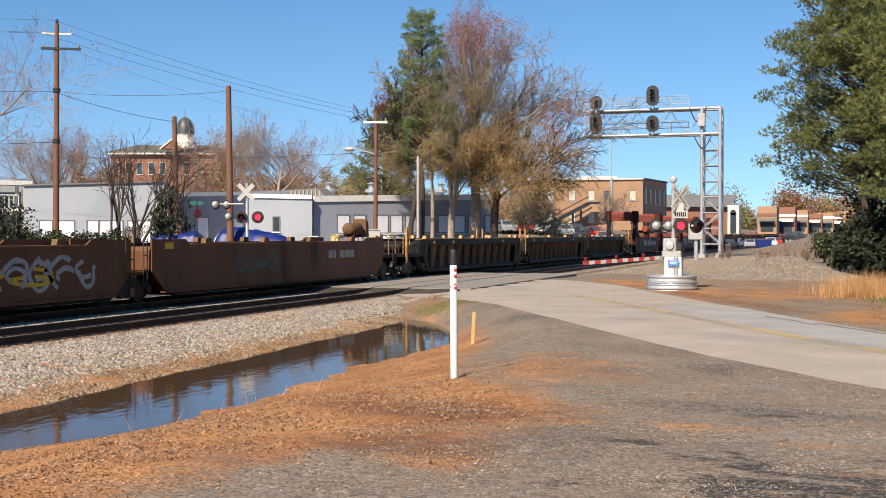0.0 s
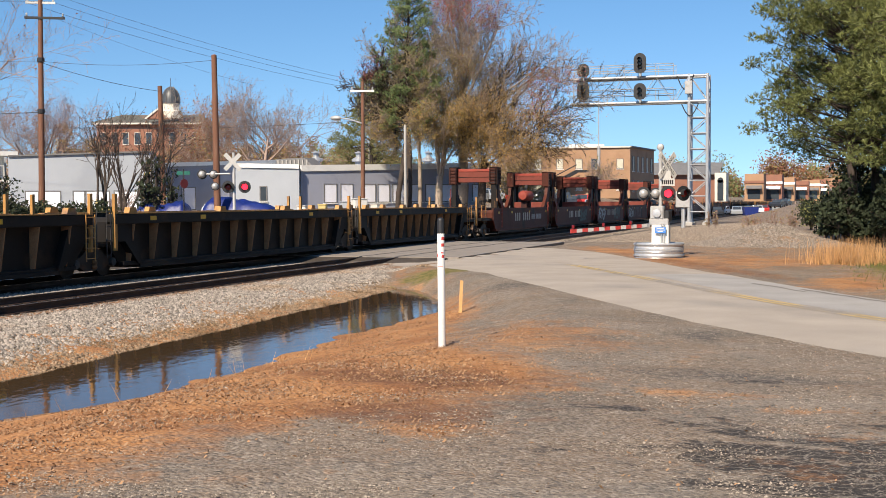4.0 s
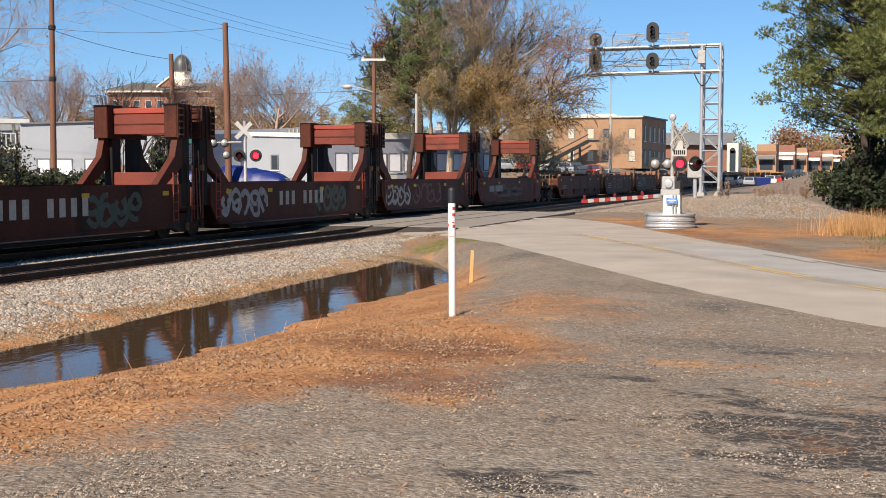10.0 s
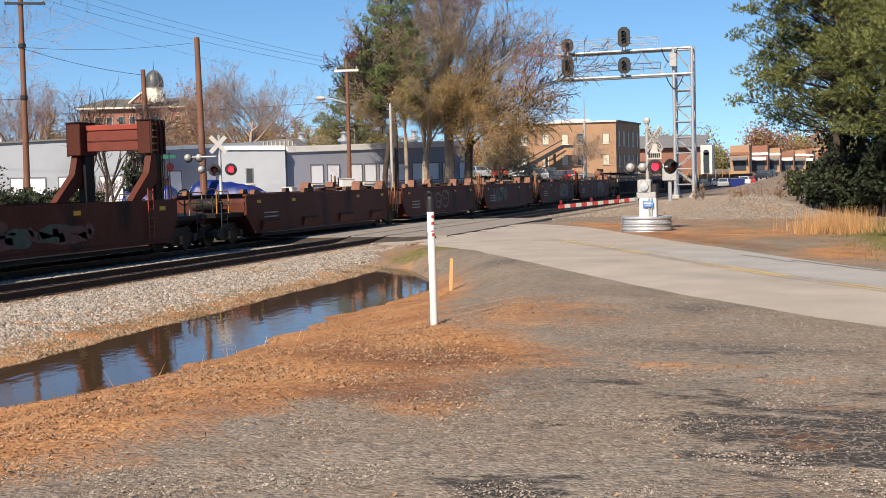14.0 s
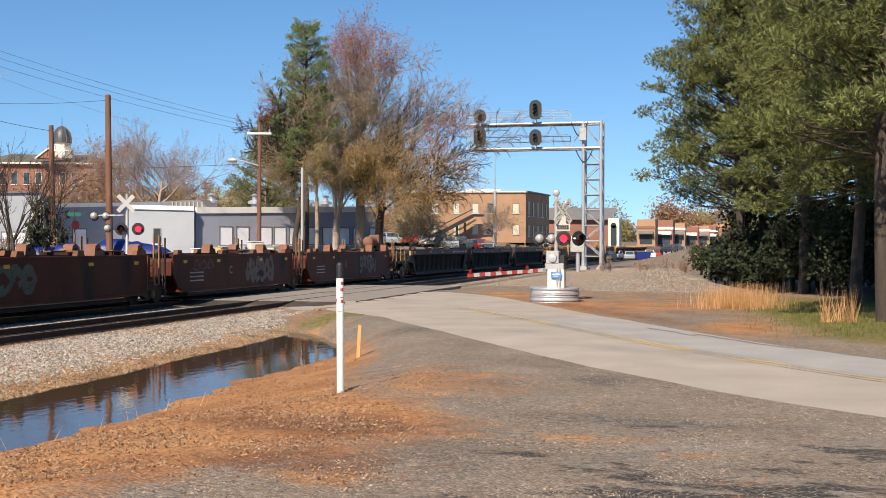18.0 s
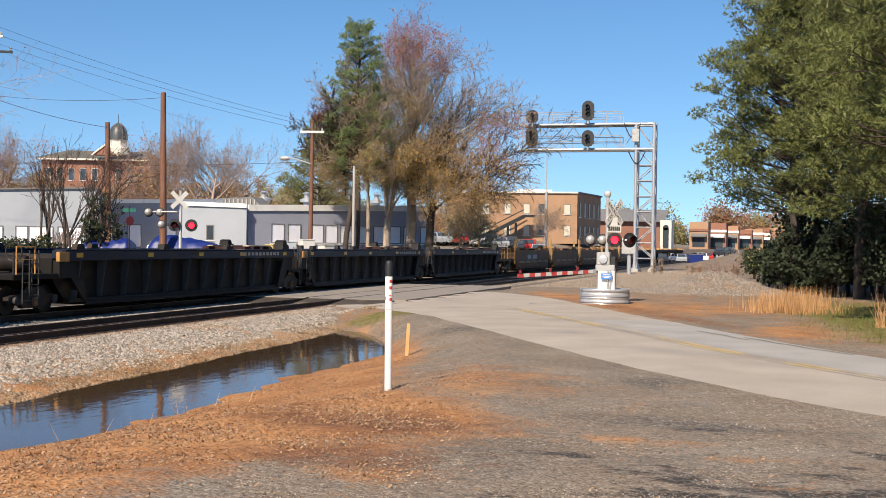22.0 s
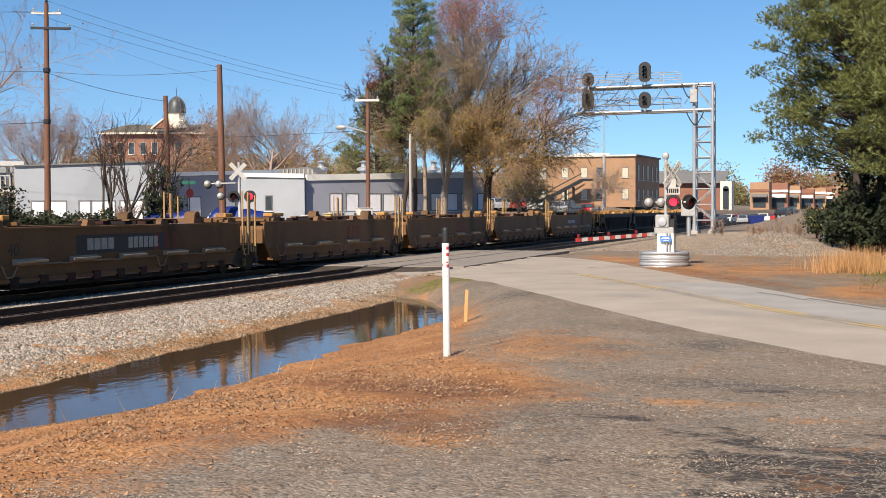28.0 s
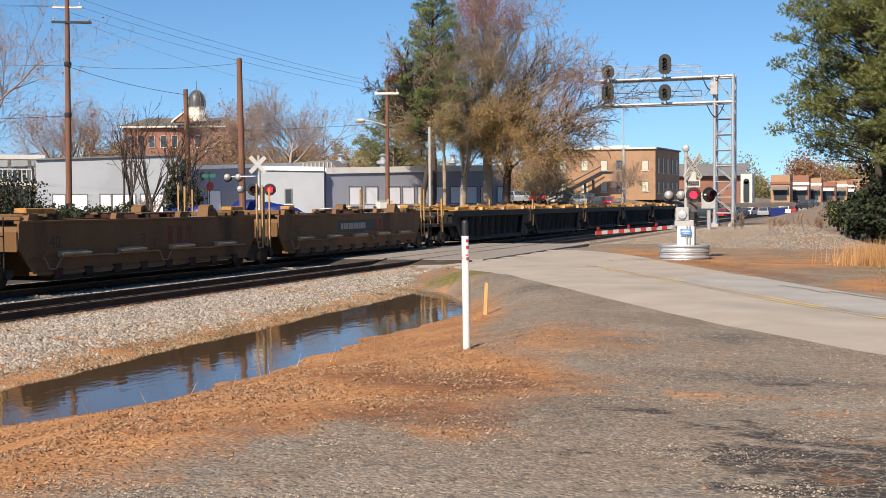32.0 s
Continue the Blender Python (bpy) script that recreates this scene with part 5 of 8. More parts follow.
# five ribbed black units with yellow gear at the rear
for i, (Y, L) in enumerate(((405.8, 16.8), (422.6, 14.5), (437.1, 14.4), (451.5, 14.4), (465.9, 17.2))):
    u, a, b, low = well_unit(Y, L, i == 0, i == 4, "black ribbed well car unit loaded with yellow locking gear", M["black"], "ribbed")
    ribbed_sides(u, a, b, low, 1.76, M["black"], M["black"], M["ribgrey"], 11)
    top_gear(u, L, a, b, 1.79, M["yellow"], 100 + i, ((0.7, 0.6),))
    s, rnd = Shape(), random.Random(200 + i)
    for k in range(26):
        y = rnd.uniform(a + 1, b - 1)
        s.bar((rnd.uniform(-1.2, 1.2), y, 1.84), (rnd.uniform(-1.2, 1.2), y + rnd.uniform(-1.5, 1.5), rnd.uniform(1.88, 2.1)), 0.12, 0.12)
    part("locking_gear", s, M["yellow"], u, "jumble of worn yellow locking bars")
# ---- signal gantry over the tracks ----
def signal_head(parent, x, y, z, tall, name="signal_head"):
    """A hooded colour-light head on a dark oval backboard that faces the camera's end of the line."""
    r = 0.52
    n = 14
    out = [(r * math.cos(math.pi * i / n), tall / 2 - r + r * math.sin(math.pi * i / n)) for i in range(n + 1)]
    out += [(-r, -tall / 2 + 0.25), (-r + 0.22, -tall / 2), (r - 0.22, -tall / 2), (r, -tall / 2 + 0.25)]
    h = part(name, Shape().prism(out, -0.03, 0.03, "y"), M["signblack"], parent, "black oval backboard", at=pose(x, y, z))
    for dz in ((0.30, -0.02, -0.34) if tall > 1.5 else (0.12, -0.25)):
        hood = Shape()
        m, rr = 12, 0.16
        v = []
        for k, (dy, r2) in enumerate(((-0.03, rr), (-0.42, rr * 1.02))):
            for i in range(m + 1):
                a = math.pi * (-0.15 + 1.3 * i / m)
                v.append((r2 * math.cos(a), dy, dz + r2 * math.sin(a)))
        hood.add(v, [(i, i + 1, m + 2 + i, m + 1 + i) for i in range(m)])
        part("hood", hood, M["signblack"], h)
        part("lens", Shape().lathe([(0.02, -0.06), (0.10, -0.05), (0.115, -0.03), (0.115, 0.0)], 14, (0, 0, dz), "y"), M["clear"], h, "pale unlit lens")
    part("bracket", Shape().box(-0.06, 0.06, 0.03, 0.5, -tall / 2 - 0.3, -tall / 2 + 0.4, 0.01), M["silver"], h)
    return h


GY = 104.0
gantry = thing("signal_gantry", pose(0, GY, 0), "galvanized lattice cantilever gantry with four black railway signals", "signal gantry")
mx0, mx1, my0, my1 = -12.6, -11.1, -0.75, 0.75
ZT, ZB, X_END = 12.55, 10.42, -22.7
for x in (mx0, mx1):
    for y in (my0, my1):
        part("mast_leg", Shape().rod((x, y, 0.3), (x, y, ZT + 0.15), 0.135, n=12), M["galv"], gantry, smooth=True)
        part("footing", Shape().box(x - 0.35, x + 0.35, y - 0.35, y + 0.35, -0.2, 0.32, 0.04), M["greypole"], gantry, "concrete footing")
        part("base_flange", Shape().lathe([(0.3, 0.32), (0.3, 0.40), (0.17, 0.42), (0.14, 0.9)], 12, (x, y, 0)), M["galv"], gantry)
zs = list(np.arange(1.2, ZB, 1.31)) + [ZB, ZT]
for i, z in enumerate(zs):
    for p, q in (((mx0, my0), (mx1, my0)), ((mx0, my1), (mx1, my1)), ((mx0, my0), (mx0, my1)), ((mx1, my0), (mx1, my1))):
        part("strut", Shape().rod((*p, z), (*q, z), 0.055, n=6), M["galv"], gantry)
        if i + 1 < len(zs):
            pp, qq = (p, q) if i % 2 else (q, p)
            part("brace", Shape().rod((*pp, z), (*qq, zs[i + 1]), 0.045, n=6), M["galv"], gantry)
for y in (my0, my1):
    for z in (ZB, ZT):
        part("boom_chord", Shape().rod((mx1, y, z), (X_END, y, z), 0.12, n=10), M["galv"], gantry, smooth=True)
bx = np.linspace(mx0, X_END + 0.3, 8)
for i in range(8):
    for y in (my0, my1):
        part("boom_post", Shape().rod((bx[i], y, ZB), (bx[i], y, ZT), 0.045, n=6), M["galv"], gantry) if i in (0, 7) else None
        if i < 7:
            a, b = (ZB, ZT) if i % 2 else (ZT, ZB)
            part("boom_brace", Shape().rod((bx[i], y, a), (bx[i + 1], y, b), 0.028, n=6), M["galv"], gantry)
    for z in (ZB, ZT):
        part("boom_tie", Shape().rod((bx[i], my0, z), (bx[i], my1, z), 0.035, n=6), M["galv"], gantry)
part("walkway", Shape().box(X_END + 0.2, mx0, my0 + 0.1, my1 - 0.1, ZT + 0.1, ZT + 0.14), M["galv"], gantry, "galvanized walkway grating")
for z0 in (ZT + 0.12, ZB + 0.2):
    for k in (0.48, 0.95):
        part("walkway_rail", Shape().rod((X_END, my0 - 0.1, z0 + k), (mx0 - 1.3, my0 - 0.1, z0 + k), 0.03, n=6), M["silver"], gantry)
        part("walkway_rail", Shape().rod((X_END, my1 + 0.1, z0 + k), (mx0 - 1.3, my1 + 0.1, z0 + k), 0.03, n=6), M["silver"], gantry)
    for x in np.linspace(X_END, mx0 - 1.3, 7):
        for y in (my0 - 0.1, my1 + 0.1):
            part("rail_post", Shape().rod((x, y, z0), (x, y, z0 + 0.97), 0.026, n=6), M["silver"], gantry)
for cx, heads in ((TRACK_FAR - 0.10, ((13.26, 1.15), (11.52, 1.62))), (TRACK_NEAR + 0.48, ((13.70, 1.66), (11.34, 1.36)))):
    for z, tall in heads:
        signal_head(gantry, cx, my0 - 0.55, z, tall)
for sx, z0, z1 in ((-13.6, 12.6, 11.4), (-13.2, 10.2, 9.2)):
    s = Shape()
    pts = [(sx + 1.4 * k / 9, my0 - 0.2, z0 + (z1 - z0) * math.sin(math.pi * k / 9)) for k in range(10)]
    s.run(pts, 0.045, 6)
    part("drop_cable", s, M["signblack"], gantry, "black looped cable")
part("junction_box", Shape().box(-12.9, -12.3, my0 - 0.45, my0 - 0.15, 11.0, 12.1, 0.03), M["silver"], gantry, "silver junction box")
case = thing("signal_case", pose(-11.95, 94.5, 0.1), "small silver signal cabinet on a post beside the gantry", "cabinet")
part("post", Shape().rod((0, 0, -0.3), (0, 0, 1.6), 0.16, n=10), M["galv"], case)
part("case", Shape().box(-0.55, 0.55, -0.3, 0.3, 1.5, 2.75, 0.04), M["silver"], case)


# ---- crossing signals ----
def lamp_unit(parent, x, y, z, yaw, lit, back=0.28, hood_mat=None):
    """A round flashing light: background disc, hood and lens. It faces -y before the turn yaw."""
    u = part("flashing_light", Shape().lathe([(0.02, 0.10), (0.13, 0.09), (0.15, 0.0), (back, -0.005), (back, -0.03), (0.15, -0.035)], 22, (0, 0, 0), "y"), M["signblack"], parent, "lit red flashing light" if lit else "dark unlit flashing light", at=pose(x, y, z, 0, 0, yaw))
    part("lens", Shape().lathe([(0.145, -0.035), (0.12, -0.065), (0.06, -0.08), (0.005, -0.085)], 18, (0, 0, 0), "y"), M["lamp_red"] if lit else M["lens_off"], u, "red lens", smooth=True)
    m, v = 14, []
    for dy, r2 in ((-0.03, 0.165), (-0.30, 0.17)):
        for i in range(m + 1):
            a = math.pi * (-0.12 + 1.24 * i / m)
            v.append((r2 * math.cos(a), dy, r2 * math.sin(a)))
    part("hood", Shape().add(v, [(i, i + 1, m + 2 + i, m + 1 + i) for i in range(m)]), M["signblack"], u)
    return u


def rear_unit(parent, x, y, z, yaw, r=0.31):
    """The back of a light that faces the other way: a pale rounded housing on a dark disc."""
    u = part("flashing_light", Shape().lathe([(r, 0.0), (r, 0.03), (0.05, 0.035)], 22, (0, 0, 0), "y"), M["signblack"], parent, "back of a flashing light", at=pose(x, y, z, 0, 0, yaw))
    part("housing", Shape().lathe([(0.165, -0.002), (0.165, -0.07), (0.145, -0.14), (0.09, -0.19), (0.02, -0.21)], 18, (0, 0, 0), "y"), M["silver"], u, "pale silver housing", smooth=True)
    return u


def crossbuck(parent, z, yaw, text=True, x=0.0, y=-0.12, size=1.0):
    b = part("crossbuck", Shape().box(-0.03, 0.03, -0.02, 0.02, -0.05, 0.05), M["white"], parent, "white crossbuck", at=pose(x, y, z, 0, 0, yaw))
    for i, (a, word) in enumerate(((45, "CROSSING"), (-45, "RAILROAD"))):
        rot = pose(0, -0.02 * i - 0.03, 0, 0, -a, 0)
        bl = part("blade", Shape().box(-0.61 * size, 0.61 * size, -0.008, 0.008, -0.115 * size, 0.115 * size), M["white"], b, at=rot)
        if text:
            cu = bpy.data.curves.new("word", "FONT")
            cu.body, cu.size, cu.align_x, cu.align_y = word, 0.17, "CENTER", "CENTER"
            tmp = bpy.data.objects.new("tmp", cu)
            me = bpy.data.meshes.new_from_object(tmp)
            bpy.data.objects.remove(tmp)
            me.materials.clear()
            me.materials.append(M["signblack"])
            part("word", me, None, b, "black letters", at=rot @ pose(0, -0.012, 0, 90, 0, 0) @ Matrix.Diagonal((1.15, 1, 1, 1)))
    return b


SX, SY = -6.60, 45.6
SZ = 0.0
sig = thing("crossing_signal", pose(SX, SY, SZ), "silver crossing signal with crossbuck, bell, red lights and lowered gate", "crossing signal")
part("mast", Shape().lathe([(0.16, 0.5), (0.16, 0.6), (0.070, 0.65), (0.070, 3.98)], 16), M["silver"], sig, smooth=True)
part("bell", Shape().lathe([(0.02, -0.10), (0.11, -0.08), (0.135, -0.02), (0.10, 0.05), (0.04, 0.08)], 18, (0, 0, 4.10), "y"), M["silver"], sig, "silver warning bell", smooth=True)
crossbuck(sig, 3.42, 56, x=0.24)
tr = part("track_count_sign", Shape().box(-0.30, 0.30, -0.008, 0.008, -0.14, 0.14), M["white"], sig, "small white sign", at=pose(0.28, -0.16, 2.80, 0, 0, 38))
for k in range(6):
    part("sign_bar", Shape().box(-0.25 + 0.085 * k, -0.19 + 0.085 * k, -0.012, -0.0085, -0.08, 0.08), M["signblack"], tr)
part("number_tab", Shape().box(-0.16, 0.16, -0.008, 0.008, -0.17, 0.17), M["white"], sig, "small white sign", at=pose(0.26, -0.16, 3.05, 0, 0, 38))
part("light_arm", Shape().rod((-0.75, 0.05, 2.38), (0.75, -0.05, 2.38), 0.035, n=8), M["silver"], sig)
lamp_unit(sig, 0.30, -0.18, 2.38, 14, True)
lamp_unit(sig, 0.82, 0.10, 2.38, 40, False)
rear_unit(sig, -0.62, -0.10, 2.38, 10, 0.25)
rear_unit(sig, -0.18, 0.02, 2.38, 5, 0.22)
mech = part("gate_mechanism", Shape().box(-0.36, 0.14, -0.22, 0.28, 1.42, 1.92, 0.04).box(-0.40, 0.32, -0.20, 0.26, 1.20, 1.45, 0.03), M["silver"], sig, "silver gate machine")
part("cover", Shape().lathe([(0.05, -0.30), (0.15, -0.29), (0.17, -0.22)], 14, (-0.1, 0, 1.65), "y"), M["galv"], mech)
part("pedestal", Shape().box(-0.30, 0.34, -0.24, 0.24, 0.30, 1.22, 0.03), M["white"], sig, "white painted cabinet")
part("pedestal_door", Shape().box(-0.26, 0.02, -0.262, -0.244, 0.52, 1.14, 0.008), M["white"], sig)
part("conduit", Shape().rod((0.08, -0.30, 0.4), (0.08, -0.30, 1.25), 0.03, n=8).rod((0.18, -0.30, 0.4), (0.18, -0.30, 1.25), 0.03, n=8), M["galv"], sig)
bs = part("blue_sign", Shape().box(-0.20, 0.20, -0.012, 0.012, -0.11, 0.11), M["blue"], sig, "small blue sign", at=pose(0.05, -0.36, 1.02))
s = Shape()
for k, w in enumerate((0.26, 0.32, 0.2)):
    s.box(-w / 2, w / 2, -0.018, -0.0125, 0.05 - 0.055 * k, 0.075 - 0.055 * k)
part("sign_lines", s, M["white"], bs, "plain white bars")
part("counterweight", Shape().box(0.12, 0.34, -0.10, 0.60, 1.30, 1.75, 0.03), M["signblack"], sig)
tip = Vector((-2.55, -3.9, 1.06))
root = Vector((-0.36, -0.30, 1.20))
n = 14
arm = part("gate_arm", Shape().bar(root, root + (tip - root) * 0.04, 0.05, 0.14), M["silver"], sig, "red and white striped gate arm")
for k in range(n):
    a, b = root + (tip - root) * (0.04 + 0.96 * k / n), root + (tip - root) * (0.04 + 0.96 * (k + 1) / n)
    part("stripe", Shape().bar(a, b, 0.03, 0.13), M["signred"] if k % 2 else M["white"], arm)
for k in (0.25, 0.6, 0.97):
    p = root + (tip - root) * k
    part("gate_lamp", Shape().lathe([(0.04, 0.07), (0.055, 0.09), (0.055, 0.19), (0.02, 0.21)], 12, p), M["lens_off"], arm, "small red gate lamp")

ring = thing("culvert_ring", pose(SX - 0.06, SY, SZ), "corrugated galvanized ring filled with stone around the signal base", "culvert ring")
prof = [(0.90 + (0.025 if i % 2 else 0.0), -0.10 + 0.065 * i) for i in range(11)]
s = Shape()
nn = 48
v = [(r * math.cos(2 * math.pi * i / nn), r * math.sin(2 * math.pi * i / nn), z) for r, z in prof + [(0.86, 0.55), (0.86, 0.40)] for i in range(nn)]
s.add(v, [(j * nn + i, j * nn + (i + 1) % nn, (j + 1) * nn + (i + 1) % nn, (j + 1) * nn + i) for j in range(12) for i in range(nn)])
part("corrugated_wall", s, M["galv"], ring, smooth=True)
part("stone_fill", Shape().lathe([(0.87, -0.10), (0.87, 0.46), (0.5, 0.48), (0.01, 0.50)], 30), ballast_mat, ring)
for z in (0.08, 0.30, 0.50):
    part("band", Shape().lathe([(0.925, z - 0.03), (0.94, z - 0.02), (0.94, z + 0.02), (0.925, z + 0.03)], 48), M["galv"], ring)

far = thing("crossing_signal", pose(-27.7, 51.9, 0.2), "silver crossing signal with crossbuck and red lights beyond the tracks", "crossing signal")
part("mast", Shape().lathe([(0.14, 0.0), (0.075, 0.1), (0.075, 4.3)], 14), M["silver"], far, smooth=True)
crossbuck(far, 3.85, 44, text=False, y=-0.15, size=0.86)
part("light_arm", Shape().rod((-1.6, 0, 3.3), (0.0, 0, 3.3), 0.04, n=8), M["silver"], far)
lamp_unit(far, -0.20, -0.20, 2.66, 25, False, 0.29)
lamp_unit(far, 0.62, -0.10, 2.66, 25, True, 0.29)
rear_unit(far, -0.95, -0.1, 2.70, 20, 0.2)
rear_unit(far, -1.65, -0.1, 3.28, 20, 0.24)
rear_unit(far, -1.15, 0.1, 3.28, 20, 0.22)

stop = thing("stop_sign", pose(-32.0, 54.6, 0.35), "back-lit stop sign on a post below a green street sign", "stop sign")
part("post", Shape().rod((0, 0, 0), (0, 0, 3.5), 0.035, n=8), M["signblack"], stop)
part("octagon", Shape().lathe([(0.25, -0.01), (0.25, 0.01)], 8, (0, -0.05, 0), "y"), M["dullred"], stop, "dull red octagon", at=pose(0, 0, 2.75, 0, 0, 68))
part("street_plate", Shape().box(-0.38, 0.38, -0.01, 0.01, 3.20, 3.38), mat("dark_green_sign", (0.01, 0.10, 0.07), 0.5, bump=0.02), stop, "dark green street plate")

# ---- marker post, stake, litter in the foreground ----
PX, PY = -5.04, 15.13
PZ = float(height(PX, PY))
post = thing("marker_post", pose(PX, PY, PZ - 0.02, 0.0, -0.4, 0), "white plastic utility marker post with red stickers and black cap", "marker post")
part("tube", Shape().lathe([(0.048, -0.2), (0.048, 1.50), (0.044, 1.505)], 24), M["white"], post, smooth=True)
part("cap", Shape().lathe([(0.045, 1.502), (0.045, 1.67), (0.041, 1.695), (0.025, 1.71), (0.004, 1.715)], 24), M["signblack"], post, "black plastic cap", smooth=True)
for z0, z1, a0, a1 in ((1.42, 1.46, -62, 5), (1.335, 1.375, -66, 0), (1.20, 1.235, -160, -122), (1.185, 1.225, -62, -8), (1.245, 1.262, -70, -28), (1.07, 1.075, -120, -40)):
    s, v, m = Shape(), [], 8
    for z in (z0, z1):
        for i in range(m + 1):
            a = radians(a0 + (a1 - a0) * i / m)
            v.append((0.0488 * math.cos(a), 0.0488 * math.sin(a), z))
    part("sticker", s.add(v, [(i, i + 1, m + 2 + i, m + 1 + i) for i in range(m)]), M["signred"], post, "faded red sticker")
KX, KY = -7.71, 24.34
stk = thing("survey_stake", pose(KX, KY, float(height(KX, KY)) - 0.05, 2, 3, 20), "bare pine survey stake driven into the ground", "stake")
part("stake", Shape().prism([(-0.035, -0.2), (0.035, -0.2), (0.035, 0.73), (0.0, 0.75), (-0.035, 0.74)], -0.018, 0.018, "y"), M["stake"], stk)
# ---- buildings beyond the tracks ----
def wall_box(parent, name, p, q, depth, z0, z1, z2, material):
    """A block whose front runs from p to q; its roof line goes from z1 to z2; it reaches back by depth."""
    p, q = Vector((*p, 0)), Vector((*q, 0))
    d = (q - p).normalized()
    back = Vector((-d.y, d.x, 0)) * depth
    c = [p, q, q + back, p + back]
    t = [z1, z2, z2, z1]
    v = [(a.x, a.y, z0) for a in c] + [(a.x, a.y, b) for a, b in zip(c, t)]
    return part(name, Shape().add(v, [(3, 2, 1, 0), (4, 5, 6, 7), (0, 1, 5, 4), (1, 2, 6, 5), (2, 3, 7, 6), (3, 0, 4, 7)]), material, parent)


def opening(parent, p, q, f, w, z0, z1, proud=0.04, pane="blind", frame_mat="roof", name="window"):
    """A framed window on the front from p to q, at the share f of its length."""
    p, q = Vector((*p, 0)), Vector((*q, 0))
    d = (q - p).normalized()
    m = Matrix.Translation(p + (q - p) * f) @ pose(0, 0, 0, 0, 0, math.degrees(math.atan2(d.y, d.x)))
    s = Shape()
    t = 0.07
    for x0, x1, a, b in ((-w / 2, w / 2, z1 - t, z1), (-w / 2, w / 2, z0, z0 + t), (-w / 2, -w / 2 + t, z0 + t, z1 - t), (w / 2 - t, w / 2, z0 + t, z1 - t)):
        s.box(x0, x1, -proud, 0.02, a, b)
    fr = part(name, s, M[frame_mat], parent, at=m)
    part("pane", Shape().box(-w / 2 + t, w / 2 - t, -proud * 0.4, 0.015, z0 + t, z1 - t), M[pane], fr, "bright blind behind glass" if "blind" in pane else "dark glass")
    part("sill", Shape().box(-w / 2 - 0.05, w / 2 + 0.05, -proud - 0.05, 0.0, z0 - 0.06, z0 - 0.002), M["fascia"], fr)
    return fr


def fascia(parent, p, q, z1, z2, h=0.32, out=0.18):
    p, q = Vector((*p, 0)), Vector((*q, 0))
    d = (q - p).normalized()
    o = Vector((d.y, -d.x, 0)) * out
    a, b = p + o, q + o
    part("fascia", Shape().add([(a.x, a.y, z1 - h), (b.x, b.y, z2 - h), (b.x, b.y, z2), (a.x, a.y, z1), (p.x - o.x, p.y - o.y, z1 - h), (q.x - o.x, q.y - o.y, z2 - h), (q.x - o.x, q.y - o.y, z2), (p.x - o.x, p.y - o.y, z1)],
                               [(0, 1, 2, 3), (7, 6, 5, 4), (0, 4, 5, 1), (3, 2, 6, 7), (0, 3, 7, 4), (1, 5, 6, 2)]), M["fascia"], parent, "white metal roof edge")


depot = thing("warehouse", Matrix(), "low grey rendered warehouse with white roof edge and bright windows", "warehouse")
A, B = (-37.0, 79.3), (-27.7, 94.0)
wall_box(depot, "long_wall", A, B, 14, 0.5, 4.40, 4.85, M["slate"])
fascia(depot, A, B, 4.78, 5.24, 0.44, 0.10)
for f in (0.145, 0.228, 0.346, 0.421, 0.501, 0.601, 0.684, 0.776, 0.859, 0.958):
    opening(depot, A, B, f, 1.15, 2.05 + 0.1 * f, 3.48 + 0.04 * f)
C, D2 = (-41.2, 77.2), (-36.85, 78.7)
wall_box(depot, "end_wall", C, D2, 14, 0.5, 4.72, 4.60, M["pale"])
fascia(depot, C, D2, 4.92, 4.82, 0.30, 0.12)
opening(depot, C, D2, 0.45, 0.55, 2.2, 3.3, pane="glass")
E1, E2 = (-46.5, 74.0), (-43.3, 90.0)
wall_box(depot, "recessed_wall", E1, E2, 12, 0.5, 4.70, 5.35, M["slate"])
fascia(depot, E1, E2, 4.90, 5.60, 0.28)
for f in (0.10, 0.28, 0.52):
    opening(depot, E1, E2, f, 1.5, 1.6, 3.3, name="door" if f == 0.28 else "window")
for y, x in ((93.0, -42.0), (95.0, -39.0), (97.0, -33.5)):
    v = part("roof_vent", Shape().lathe([(0.30, 4.9), (0.30, 5.5), (0.55, 5.55), (0.55, 5.75), (0.22, 5.9), (0.22, 6.2), (0.4, 6.25), (0.05, 6.4)], 12, (x, y, 0)), M["galv"], depot, "galvanized roof vent")
v = part("roof_unit", Shape().prism([(-44.5, 5.0), (-44.1, 5.55), (-41.0, 5.7), (-40.2, 5.0)], 88.5, 90.5, "y"), M["roof"], depot, "grey ribbed roof unit")
for k in range(10):
    part("rib", Shape().box(-44.0 + 0.36 * k, -43.9 + 0.36 * k, 88.4, 88.5, 5.05, 5.52), M["greypole"], v)

shop = thing("workshop", Matrix(), "pale grey rendered workshop with bright ground-floor windows", "workshop")
P, Q = (-53.4, 68.4), (-45.2, 73.2)
wall_box(shop, "front_wall", P, Q, 16, 0.5, 5.28, 5.62, M["pale"])
part("coping", Shape().bar((P[0], P[1], 5.33), (Q[0], Q[1], 5.67), 0.3, 0.1), M["roof"], shop)
for f, w in ((0.155, 0.9), (0.29, 1.2), (0.48, 0.9), (0.60, 1.7), (0.80, 1.6)):
    opening(shop, P, Q, f, w, 1.3, 3.0)

